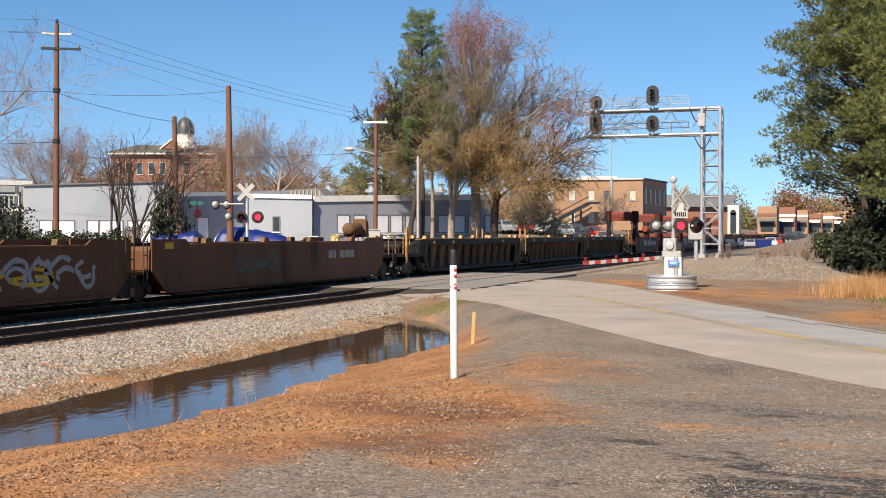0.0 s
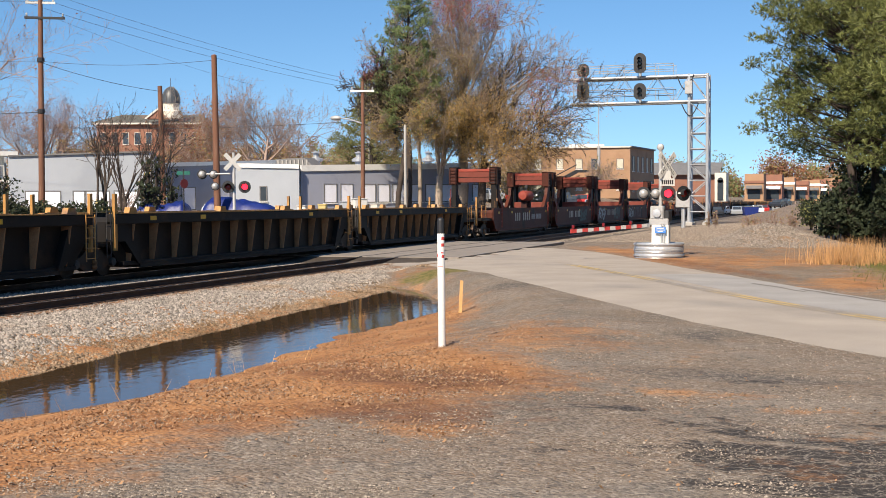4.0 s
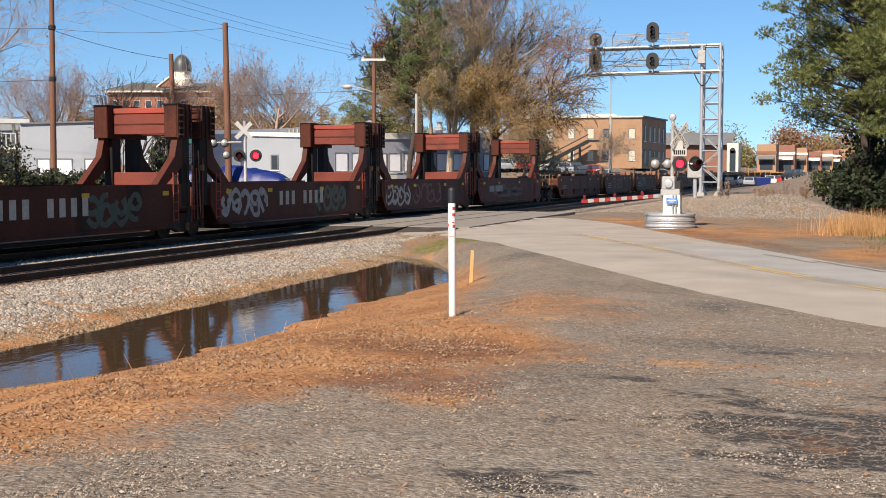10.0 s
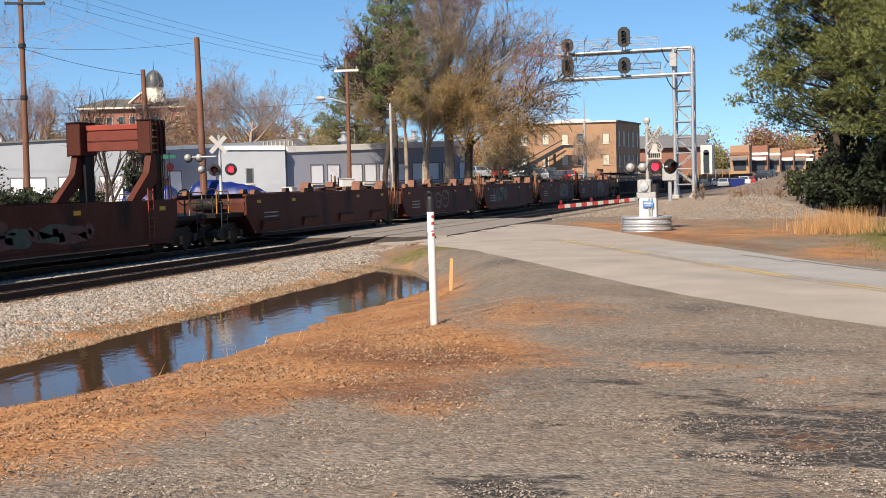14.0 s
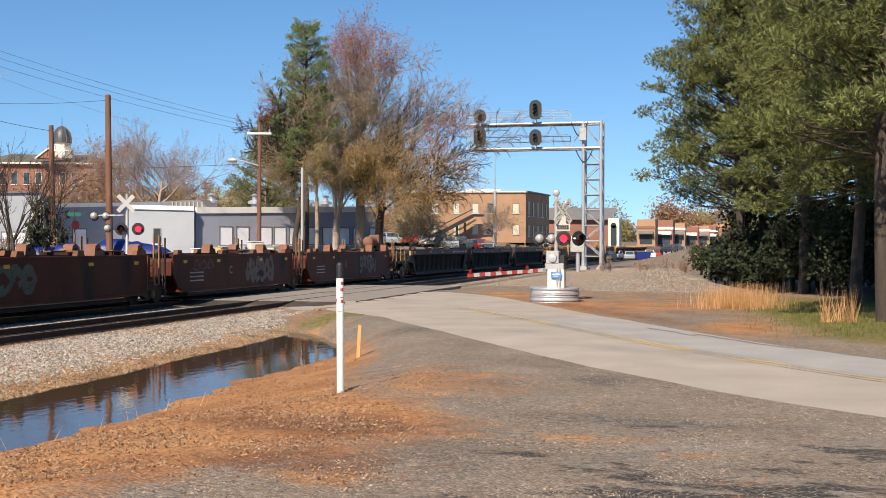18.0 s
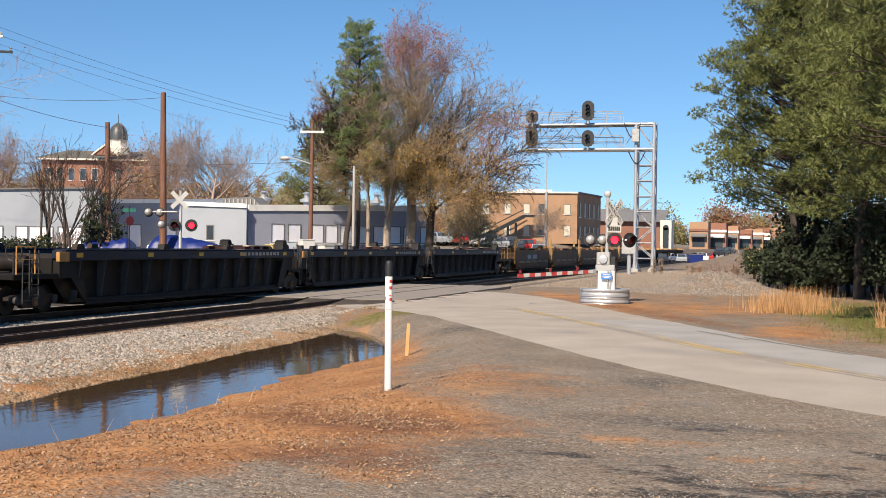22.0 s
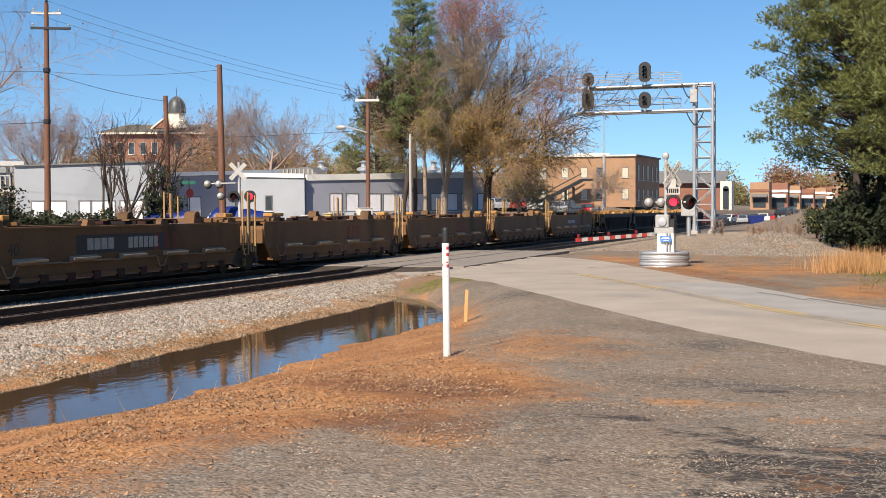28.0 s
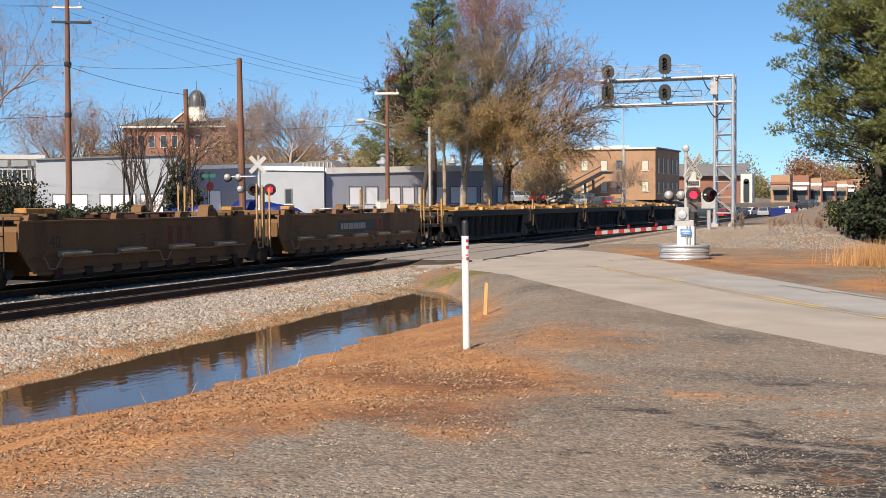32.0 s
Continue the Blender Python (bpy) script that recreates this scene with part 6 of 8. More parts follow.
porch = thing("balcony_house", Matrix(), "white two-storey house front with a railed balcony", "house")
P, Q = (-61.0, 66.5), (-56.0, 71.5)
wall_box(porch, "wall", P, Q, 8, 0.5, 5.6, 5.6, M["pale"])
for k in range(6):
    x, y = P[0] + 1.2 + (Q[0] - P[0] - 0.6) * k / 5, P[1] - 1.2 + (Q[1] - P[1]) * k / 5
    part("column", Shape().rod((x, y, 0.5), (x, y, 5.5), 0.12, n=8), M["white"], porch)
part("balcony_deck", Shape().bar((P[0] + 1.2, P[1] - 1.2, 3.7), (Q[0] + 1.4, Q[1] - 0.8, 3.7), 2.0, 0.25), M["white"], porch)
part("roof_beam", Shape().bar((P[0] + 1.2, P[1] - 1.2, 5.55), (Q[0] + 1.4, Q[1] - 0.8, 5.55), 2.2, 0.3), M["white"], porch)
for k in range(22):
    f = k / 21
    x, y = P[0] + 1.9 + (Q[0] - P[0] - 0.6) * f, P[1] - 1.9 + (Q[1] - P[1]) * f
    part("baluster", Shape().bar((x, y, 3.8), (x, y, 4.7), 0.06, 0.06), M["white"], porch)
part("hand_rail", Shape().bar((P[0] + 1.9, P[1] - 1.9, 4.72), (Q[0] + 1.3, Q[1] - 1.9, 4.72), 0.1, 0.08), M["white"], porch)

court = thing("courthouse", Matrix(), "red-brick courthouse with a dark dome on a white lantern", "courthouse")
P, Q = (-175.5, 258.2), (-151.0, 266.4)
wall_box(court, "wall", P, Q, 24, 2.0, 21.6, 21.6, M["redbrick"])
part("cornice", Shape().bar((P[0] - 0.5, P[1] - 0.6, 21.75), (Q[0] + 0.5, Q[1] - 0.4, 21.75), 1.4, 0.4), M["stone"], court, "thin cream cornice")
slate_roof = mat("grey_green_slate_roof", (0.115, 0.110, 0.088), 0.75, vary=0.2, scale=0.6, tint=(0.15, 0.12, 0.09), tint_scale=0.3)
part("roof", Shape().add([(P[0] - 1.2, P[1] - 1.2, 21.96), (Q[0] + 1.2, Q[1] - 1.2, 21.96), (Q[0] - 7, Q[1] + 25, 21.96), (P[0] - 9, P[1] + 23, 21.96), (P[0] + 1.5, P[1] + 9, 24.5), (Q[0] - 5, Q[1] + 9, 24.5)], [(0, 1, 5, 4), (1, 2, 5), (2, 3, 4, 5), (3, 0, 4), (0, 3, 2, 1)]), slate_roof, court, "low grey-green hipped roof")
dx, dy = -157.4, 263.0
part("lantern", Shape().lathe([(2.9, 22.9), (2.9, 24.5), (2.2, 24.8), (2.05, 26.3), (2.35, 26.5)], 8, (dx, dy, 0)), M["stone"], court, "cream eight-sided lantern")
part("dome", Shape().lathe([(2.2, 26.5), (2.15, 27.6), (1.95, 28.7), (1.5, 29.7), (0.9, 30.3), (0.3, 30.6), (0.08, 30.7), (0.06, 32.8)], 20, (dx, dy, 0)), M["dome"], court, "dark ribbed dome", smooth=True)
for k in range(12):
    a = math.pi * k / 6
    part("dome_rib", Shape().run([(dx + r * math.cos(a), dy + r * math.sin(a), z) for r, z in ((2.24, 26.6), (2.2, 27.6), (2.0, 28.7), (1.55, 29.7), (0.95, 30.3), (0.3, 30.65))], 0.06, 4), M["roof"], court)
gable_at = pose(dx - 1.6, dy - 3.2, 0, 0, 0, 19)
part("roof_gable", Shape().prism([(-2.9, 22.7), (0, 24.9), (2.9, 22.7)], -0.2, 3.0, "y"), M["redbrick"], court, at=gable_at)
for e in (-1, 1):
    part("gable_trim", Shape().bar((e * 3.2, -0.35, 22.6), (0, -0.35, 25.1), 0.3, 0.38), M["stone"], court, at=gable_at)
for k in range(9):
    for z0, z1 in ((16.6, 19.6), (9.5, 12.8)):
        opening(court, P, Q, 0.06 + 0.11 * k, 1.5, z0, z1, 0.2, pane="glass", frame_mat="stone")
wing = thing("gabled_house", Matrix(), "brick house with a white-trimmed gable", "house")
P, Q = (-150.0, 255.6), (-143.6, 257.8)
wall_box(wing, "wall", P, Q, 10, 2.0, 15.2, 15.2, M["redbrick"])
g = pose(-146.8, 256.7, 0, 0, 0, 19)
part("gable", Shape().prism([(-3.5, 15.2), (0, 17.9), (3.5, 15.2)], -0.2, 10, "y"), M["redbrick"], wing, at=g)
for e in (-1, 1):
    part("verge", Shape().bar((e * 3.9, -0.35, 15.0), (0, -0.35, 18.2), 0.4, 0.4), M["stone"], wing, at=g)
part("gable_window", Shape().lathe([(0.45, -0.05), (0.45, 0.05)], 12, (0, -0.3, 16.3), "y"), M["stone"], wing, at=g)
for k in range(3):
    opening(wing, P, Q, 0.22 + 0.28 * k, 1.1, 11.6, 14.0, 0.15, pane="blind", frame_mat="stone")

tan = thing("brick_office", Matrix(), "three-storey tan brick office with an outside stair", "office building")
P, Q = (-44.5, 159.5), (-28.0, 165.0)
wall_box(tan, "front_wall", P, Q, 14, 2.5, 9.25, 9.40, M["brick"])
R2 = (-26.9, 179.0)
wall_box(tan, "side_wall", Q, R2, 10, 2.5, 9.42, 9.42, M["brick"])
part("parapet", Shape().bar((P[0], P[1], 9.36), (Q[0], Q[1], 9.50), 0.5, 0.22), M["stone"], tan)
part("parapet", Shape().bar((Q[0], Q[1], 9.52), (R2[0], R2[1], 9.52), 0.5, 0.22), M["roof"], tan)
part("roof_edge", Shape().bar((-36.0, 163.0, 9.7), (-31.5, 164.5, 9.7), 0.4, 0.35), M["fascia"], tan)
for f in (0.28, 0.45, 0.60, 0.72, 0.92):
    for z0, z1 in ((6.5, 7.9), (3.6, 5.0)):
        opening(tan, P, Q, f, 0.95, z0, z1, 0.06, pane="creamblind" if f != 0.72 else "glass", frame_mat="roof")
for k in range(5):
    f = 0.12 + 0.19 * k
    for z0, z1 in ((6.2, 8.3), (3.4, 5.0)):
        opening(tan, Q, R2, f, 1.1, z0, z1, 0.06, pane="creamblind", frame_mat="roof")
st = part("stair", Shape().bar((-39.5, 158.6, 3.3), (-34.5, 160.6, 6.1), 1.4, 0.45), M["signblack"], tan, "dark outside stair")
part("landing", Shape().bar((-34.6, 160.6, 6.15), (-33.0, 161.2, 6.15), 1.5, 0.3), M["signblack"], st)
for o in (-0.7, 0.7):
    part("stair_rail", Shape().bar((-39.5 - o * 0.3, 158.6 + o, 4.2), (-34.5 - o * 0.3, 160.6 + o, 7.0), 0.07, 0.12), M["signblack"], st)
for x, y in ((-36.4, 159.4), (-35.4, 159.8)):
    part("stair_post", Shape().bar((x, y, 2.5), (x, y, 5.2), 0.25, 0.25), M["signblack"], st)

shopsr = thing("red_brick_shops", Matrix(), "low red-brick shop row with a white arched entry", "shops")
P, Q = (-35.3, 208.0), (-20.8, 212.0)
wall_box(shopsr, "wall", P, Q, 12, 2.0, 6.6, 6.6, M["redbrick"])
part("roof", Shape().add([(P[0] - 1, P[1] - 1, 6.6), (Q[0], Q[1] - 1, 6.6), (Q[0], Q[1] + 8, 8.9), (P[0] + 2, P[1] + 8, 8.9)], [(0, 1, 2, 3)]), M["roof"], shopsr)
part("entry", Shape().box(-20.2, -18.4, 199.0, 203.0, 2.0, 6.6), M["stone"], shopsr, "white entry block")
part("entry_arch", Shape().lathe([(0.45, -0.1), (0.45, 0.1)], 16, (-19.3, 198.9, 5.4), "y").box(-19.75, -18.85, 198.8, 199.0, 2.2, 5.4), M["glass"], shopsr, "tall arched window")
rnd = random.Random(5)
x = -18.6
for k in range(9):
    w = rnd.uniform(2.4, 4.2)
    y = 238 + 12 * k
    h = thing("shop_building", pose(x, y, 3.0), rnd.choice(["low red-brick shop with a flat roof", "low tan shop with a pale awning"]), "shop")
    mt = M["redbrick"] if k % 2 else M["brick"]
    part("wall", Shape().box(0, w, 0, 8, -1, rnd.uniform(2.6, 4.6)), mt, h)
    part("parapet", Shape().box(-0.1, w + 0.1, -0.15, 0.1, 2.4, 2.9), M["fascia"] if k % 3 else M["redbrick"], h)
    part("awning", Shape().prism([(-1.2, 1.5), (0, 2.0), (0, 1.8), (-1.2, 1.35)], 0.3, w - 0.3, "x"), M["fascia"] if k % 2 else M["roof"], h)
    part("shop_window", Shape().box(0.6, w - 0.6, -0.06, 0.0, -0.6, 1.2), M["glass"], h)
    x += 2.2


# ---- parked cars ----
def car(x, y, z, yaw, paint, label):
    c = thing("parked_car", pose(x, y, z, 0, 0, yaw), label, "car", "parked cars")
    body = [(-2.2, 0.35), (-2.25, 0.75), (-2.1, 0.95), (-1.2, 1.0), (-0.6, 1.45), (0.9, 1.48), (1.55, 1.05), (2.15, 0.95), (2.25, 0.6), (2.2, 0.35)]
    part("body", Shape().prism(body[:4] + [(1.5, 1.0)] + body[7:], -0.88, 0.88, "y"), paint, c)
    part("cabin", Shape().prism([(-1.25, 0.98), (-0.6, 1.46), (0.9, 1.49), (1.6, 1.0)], -0.72, 0.72, "y"), paint, c)
    for s in (-1, 1):
        part("side_window", Shape().prism([(-1.0, 1.02), (-0.55, 1.38), (0.82, 1.41), (1.3, 1.04)], s * 0.725 - 0.006, s * 0.725 + 0.006, "y"), M["glass"], c)
    part("windscreen", Shape().add([(-1.27, -0.62, 1.02), (-1.27, 0.62, 1.02), (-0.66, 0.6, 1.43), (-0.66, -0.6, 1.43)], [(0, 1, 2, 3)]), M["glass"], c)
    for wx in (-1.4, 1.4):
        for wy in (-0.82, 0.82):
            w = part("wheel", Shape().lathe([(0.05, -0.1), (0.33, -0.1), (0.33, 0.1), (0.05, 0.1)], 16, (wx, wy, 0.33), "y"), M["tyre"], c)
            part("rim", Shape().lathe([(0.03, -0.115), (0.2, -0.11), (0.2, 0.11), (0.03, 0.115)], 12, (wx, wy, 0.33), "y"), M["silver"], w)


paints = [("car_b", "dark parked car"), ("car_a", "white parked car"), ("car_c", "silver parked car"), ("car_b", "black parked car"), ("car_d", "red parked car")]
rnd = random.Random(11)
for k in range(15):
    nm, lb = paints[(0, 3, 2, 0, 4, 3, 1, 0, 2, 3, 0, 4, 2, 0, 1)[k]]
    b = -16.9 + 0.46 * k
    p = spot(b, 138 + 3 * (k % 2))
    car(p.x, p.y, float(height(p.x, p.y)) + 0.02, 104 + rnd.uniform(-14, 14), M[nm], lb + " in a row beside the brick office")
for k in range(20):
    nm, lb = paints[(k * 3 + 1) % 5]
    b = -8.4 + 0.30 * k
    p = spot(b, 176 + 19 * (k % 3) + 2 * k)
    car(p.x, p.y, float(height(p.x, p.y)) + 0.02, rnd.choice((80, 100, 95, 160)), M[nm], lb + " in the town car park")
bin_t = thing("waste_bin", pose(*(spot(-4.2, 196).to_tuple()[:2]), float(height(*spot(-4.2, 196).to_tuple()[:2])), 0, 0, 20), "blue metal waste bin beside the town car park", "waste bin")
part("body", Shape().prism([(-1.0, 0), (-1.15, 1.3), (1.15, 1.3), (1.0, 0)], -0.7, 0.7, "y"), M["tarp"], bin_t)
part("lid", Shape().box(-1.18, 1.18, -0.74, 0.74, 1.302, 1.40, 0.02), M["roof"], bin_t)
# ---- utility poles and wires ----
def crossarm(parent, x, y, z, half, yaw, material, n=2):
    a = part("crossarm", Shape().box(-half, half, -0.06, 0.06, -0.07, 0.07, 0.01), material, parent, at=pose(x, y, z, 0, 0, yaw))
    for k in range(n):
        o = -half + 0.12 + (2 * half - 0.24) * k / max(1, n - 1)
        part("insulator", Shape().lathe([(0.03, 0.07), (0.075, 0.12), (0.04, 0.17), (0.075, 0.22), (0.03, 0.28)], 10, (o, 0, 0)), M["silver"], a)
    return a


w1 = thing("utility_pole", pose(-45.15, 60.8, 0.8, 0, 0.6, 0), "tall brown timber utility pole with two crossarms", "utility pole")
part("shaft", Shape().lathe([(0.20, -0.5), (0.17, 6.0), (0.13, 13.7)], 14), M["pole"], w1, smooth=True)
crossarm(w1, 0, 0, 13.1, 0.85, 25, M["white"], 2)
crossarm(w1, 0.3, 0, 12.2, 1.15, 25, M["signblack"], 2)
part("top_insulator", Shape().lathe([(0.05, 13.7), (0.10, 13.8), (0.05, 13.95)], 10), M["signblack"], w1)
for z in (9.6, 6.6):
    part("cable_clamp", Shape().lathe([(0.17, z), (0.22, z + 0.05), (0.22, z + 0.25), (0.17, z + 0.3)], 10), M["signblack"], w1)
w2 = thing("utility_pole", pose(-30.4, 55.2, 0.3, 0, -0.7, 0), "dark red-brown timber pole with a bare top", "utility pole")
part("shaft", Shape().lathe([(0.19, -0.3), (0.16, 5.0), (0.135, 9.28), (0.10, 9.32)], 14), M["pole"], w2, smooth=True)
w3 = thing("utility_pole", pose(-30.5, 75.0, 0.9, 0, 0.3, 0), "brown timber pole with a crossarm and a street light arm", "utility pole")
part("shaft", Shape().lathe([(0.16, -0.5), (0.135, 4.4), (0.10, 9.2)], 14), M["pole"], w3, smooth=True)
crossarm(w3, 0, -0.1, 8.55, 0.80, 15, M["white"], 2)
s = Shape()
pts = [(-1.7 * (k / 8), -0.2, 6.43 + 0.36 * math.sin(k / 8 * math.pi / 2)) for k in range(9)]
s.run(pts, 0.045, 8)
arm = part("lamp_arm", s, M["silver"], w3)
part("lamp_head", Shape().lathe([(0.02, -0.42), (0.13, -0.3), (0.17, 0.0), (0.12, 0.28), (0.04, 0.36)], 12, (-1.83, -0.2, 6.81), "x"), M["silver"], arm, "pale street-light head", smooth=True)
w4 = thing("utility_pole", pose(-28.55, 77.9, 0.9), "slim grey concrete pole", "utility pole")
part("shaft", Shape().lathe([(0.105, -0.3), (0.09, 6.42), (0.08, 6.47)], 12), M["greypole"], w4, smooth=True)
w5 = thing("utility_pole", pose(-39.9, 65.7, 0.9, 0, -1.2, 0), "weathered timber pole among the bare trees", "utility pole")
part("shaft", Shape().lathe([(0.18, -0.3), (0.14, 8.4)], 12), M["pole"], w5, smooth=True)
w6 = thing("utility_pole", pose(-60.0, 150.0, 2.0), "far timber pole with crossarm and lamp", "utility pole")
part("shaft", Shape().lathe([(0.2, -1.0), (0.15, 8.2)], 10), M["greypole"], w6)
crossarm(w6, 0, 0, 7.3, 1.6, 15, M["greypole"], 3)
part("lamp_arm", Shape().rod((0, 0, 4.6), (-3.6, 0, 5.3), 0.06, n=6), M["silver"], w6)
p = spot(-11.08, 152)
w7 = thing("flagpole", pose(p.x, p.y, 2.5), "slim pale steel pole beside the office", "pole")
part("shaft", Shape().lathe([(0.22, -0.5), (0.2, 6.4), (0.07, 6.5), (0.05, 12.3)], 12), M["silver"], w7, smooth=True)


def wire(p, q, sag, r=0.012, label="thin sagging overhead wire"):
    p, q = Vector(p), Vector(q)
    s, n = Shape(), 16
    pts = [p.lerp(q, k / n) - Vector((0, 0, sag * 4 * (k / n) * (1 - k / n))) for k in range(n + 1)]
    s.run(pts, 0.75 * r)
    thing("overhead_wire", Matrix(), label, "wire", "overhead wires", data=s.mesh("overhead_wire", M["wire"]))


for o, z in ((-0.75, 13.95), (0.75, 13.95), (0.0, 14.7)):
    wire((-45.15 + o, 60.8 + 0.3 * o, z), (-30.5 + o, 75.0, 9.66 + (0.4 if o == 0 else 0)), 0.35)
    wire((-45.15 + o, 60.8 + 0.3 * o, z), (-86 + o, 40.0, z + 2.0), 0.5)
wire((-45.15, 60.8, 10.5), (-30.4, 55.2, 9.35), 0.25, 0.016)
wire((-45.15, 60.8, 10.45), (-39.9, 65.7, 8.95), 0.2, 0.02)
wire((-45.15, 60.8, 10.5), (-85, 44.0, 11.5), 0.4, 0.016)
wire((-45.15, 60.8, 7.5), (-85, 44.0, 7.2), 0.4, 0.024)
wire((-30.5, 75.0, 7.5), (-66, 92.0, 8.9), 0.3, 0.02)
wire((-44.2, 61.0, 13.0), (-34.0, 66.0, 9.2), 0.2, 0.008)
# ---- trees: tapered limbs grown by branching, crowns of many small leaves ----
class Wood:
    """Gathers tapered tubes for one mesh."""

    def __init__(self):
        self.v, self.f, self.n = [], [], 0

    def tube(self, pts, radii, sides):
        pts = np.array(pts)
        m = len(pts)
        t = np.gradient(pts, axis=0)
        t /= np.linalg.norm(t, axis=1)[:, None] + 1e-9
        ref = np.array([0.31, 0.87, 0.38])
        u = np.cross(t, ref)
        u /= np.linalg.norm(u, axis=1)[:, None] + 1e-9
        w = np.cross(t, u)
        a = np.arange(sides) * 2 * np.pi / sides
        ring = pts[:, None, :] + (u[:, None, :] * np.cos(a)[None, :, None] + w[:, None, :] * np.sin(a)[None, :, None]) * np.array(radii)[:, None, None]
        self.v.append(ring.reshape(-1, 3))
        j = np.arange(m - 1)[:, None] * sides
        i = np.arange(sides)[None, :]
        k = (i + 1) % sides
        self.f.append(np.stack([j + i, j + k, j + sides + k, j + sides + i], -1).reshape(-1, 4) + self.n)
        self.n += m * sides

    def mesh(self, name, material):
        return raw_mesh(name, np.concatenate(self.v), np.concatenate(self.f), material, True)


def unit(v):
    return v / (np.linalg.norm(v) + 1e-9)


def grow(rng, wood, tips, p, d, length, radius, level, spec):
    """One limb and, at its end and along it, the next ones."""
    n = 5 if level < 2 else 4
    pts, dd = [p], d
    for _ in range(n - 1):
        dd = unit(dd + rng.normal(0, spec["wobble"], 3) + np.array([0, 0, spec["rise"]]) * (0.6 if level else 0))
        pts.append(pts[-1] + dd * length / (n - 1))
    taper = spec["taper"] if level else spec.get("trunk_taper", 0.55)
    radii = np.maximum(np.linspace(radius, radius * taper, n), spec.get("least", 0.012))
    wood.tube(pts, radii, 8 if level == 0 else 5 if level == 1 else 3)
    if level >= spec["levels"] - 2:
        for k in (1, 2, n - 1):
            tips.append((pts[k], dd, level))
    if level + 1 >= spec["levels"]:
        return
    kids = spec["kids"][level]
    for k in range(kids):
        f = spec["from"][level] + (1 - spec["from"][level]) * (k + rng.random()) / kids
        i = min(int(f * (n - 1)), n - 2)
        base = pts[i] + (pts[i + 1] - pts[i]) * (f * (n - 1) - i)
        ang = radians(spec["angle"][level] + rng.normal(0, 9))
        az = 2.4 * k + rng.random() * 1.2
        side = unit(np.cross(dd, np.array([math.cos(az), math.sin(az), 0.3])))
        nd = unit(dd * math.cos(ang) + side * math.sin(ang))
        grow(rng, wood, tips, base, nd, length * spec["ratio"][level] * rng.uniform(0.75, 1.2) * (1.15 - 0.45 * f if level == 0 else 1), radius * spec["thin"][level] * (1 - 0.4 * f), level + 1, spec)


def leaves(rng, tips, count, size, spread, accept=None, aspect=0.6):
    """Small leaf quads scattered about the tips; each is an island of its own."""
    base = np.array([t[0] for t in tips])
    if accept is not None:
        base = base[[bool(accept(b)) for b in base]]
    if not len(base):
        base = np.array([tips[0][0]])
    c = base[rng.integers(0, len(base), count)] + rng.normal(0, spread, (count, 3))
    a = rng.normal(0, 1, (count, 3))
    a /= np.linalg.norm(a, axis=1)[:, None]
    b = np.cross(a, rng.normal(0, 1, (count, 3)))
    b /= np.linalg.norm(b, axis=1)[:, None] + 1e-9
    s = (size * rng.uniform(0.6, 1.3, count))[:, None]
    v = np.stack([c - a * s, c + b * s * aspect, c + a * s, c - b * s * aspect], 1).reshape(-1, 3)
    return v, np.arange(4 * count).reshape(-1, 4)


def broadleaf(name, place, label, spec, crowns, seed, bark="bark", category="tree", lean=0.0):
    rng = np.random.default_rng(seed)
    t = thing(name, pose(*place), label, category)
    wood, tips = Wood(), []
    for z0, right, deep, z1 in spec.get("reach", ()):
        aim = np.array([right * 0.96 - deep * 0.28, right * 0.28 + deep * 0.96, z1 - z0])
        far_off = np.linalg.norm(aim)
        grow(rng, wood, tips, np.array([0, 0, z0]), unit(aim - np.array([0, 0, 0.12 * far_off])), far_off * 0.80, spec["limb"] * far_off / 10, 1, spec)
    for az, tilt, length in spec.get("fan", ()):
        d0 = np.array([math.sin(radians(tilt)) * math.cos(radians(az)), math.sin(radians(tilt)) * math.sin(radians(az)), math.cos(radians(tilt))])
        grow(rng, wood, tips, np.array([0, 0, spec["fork"] * rng.uniform(0.75, 1.15)]), d0, length, spec["limb"] * length / 14, 1, spec)
    for k in range(spec.get("stems", 1)):
        d0 = unit(np.array([rng.normal(0, spec.get("splay", 0.3)) if spec.get("stems", 1) > 1 else lean, rng.normal(0, 0.2) if spec.get("stems", 1) > 1 else 0.0, 1.0]))
        o = rng.normal(0, 0.25, 3) * (spec.get("stems", 1) > 1)
        o[2] = -0.3
        grow(rng, wood, tips, o, d0, spec["trunk"] * rng.uniform(0.85, 1.1), spec["radius"], 0, spec)
    part("trunk", wood.mesh("trunk", M[bark]), None, t)
    for lm, count, size, spread, accept in crowns:
        v, f = leaves(rng, tips, count, size, spread, accept)
        ob = part("crown", raw_mesh("crown", v, f, LEAF[lm]), None, t)
        ob["kind"] = "stuff"
    return t


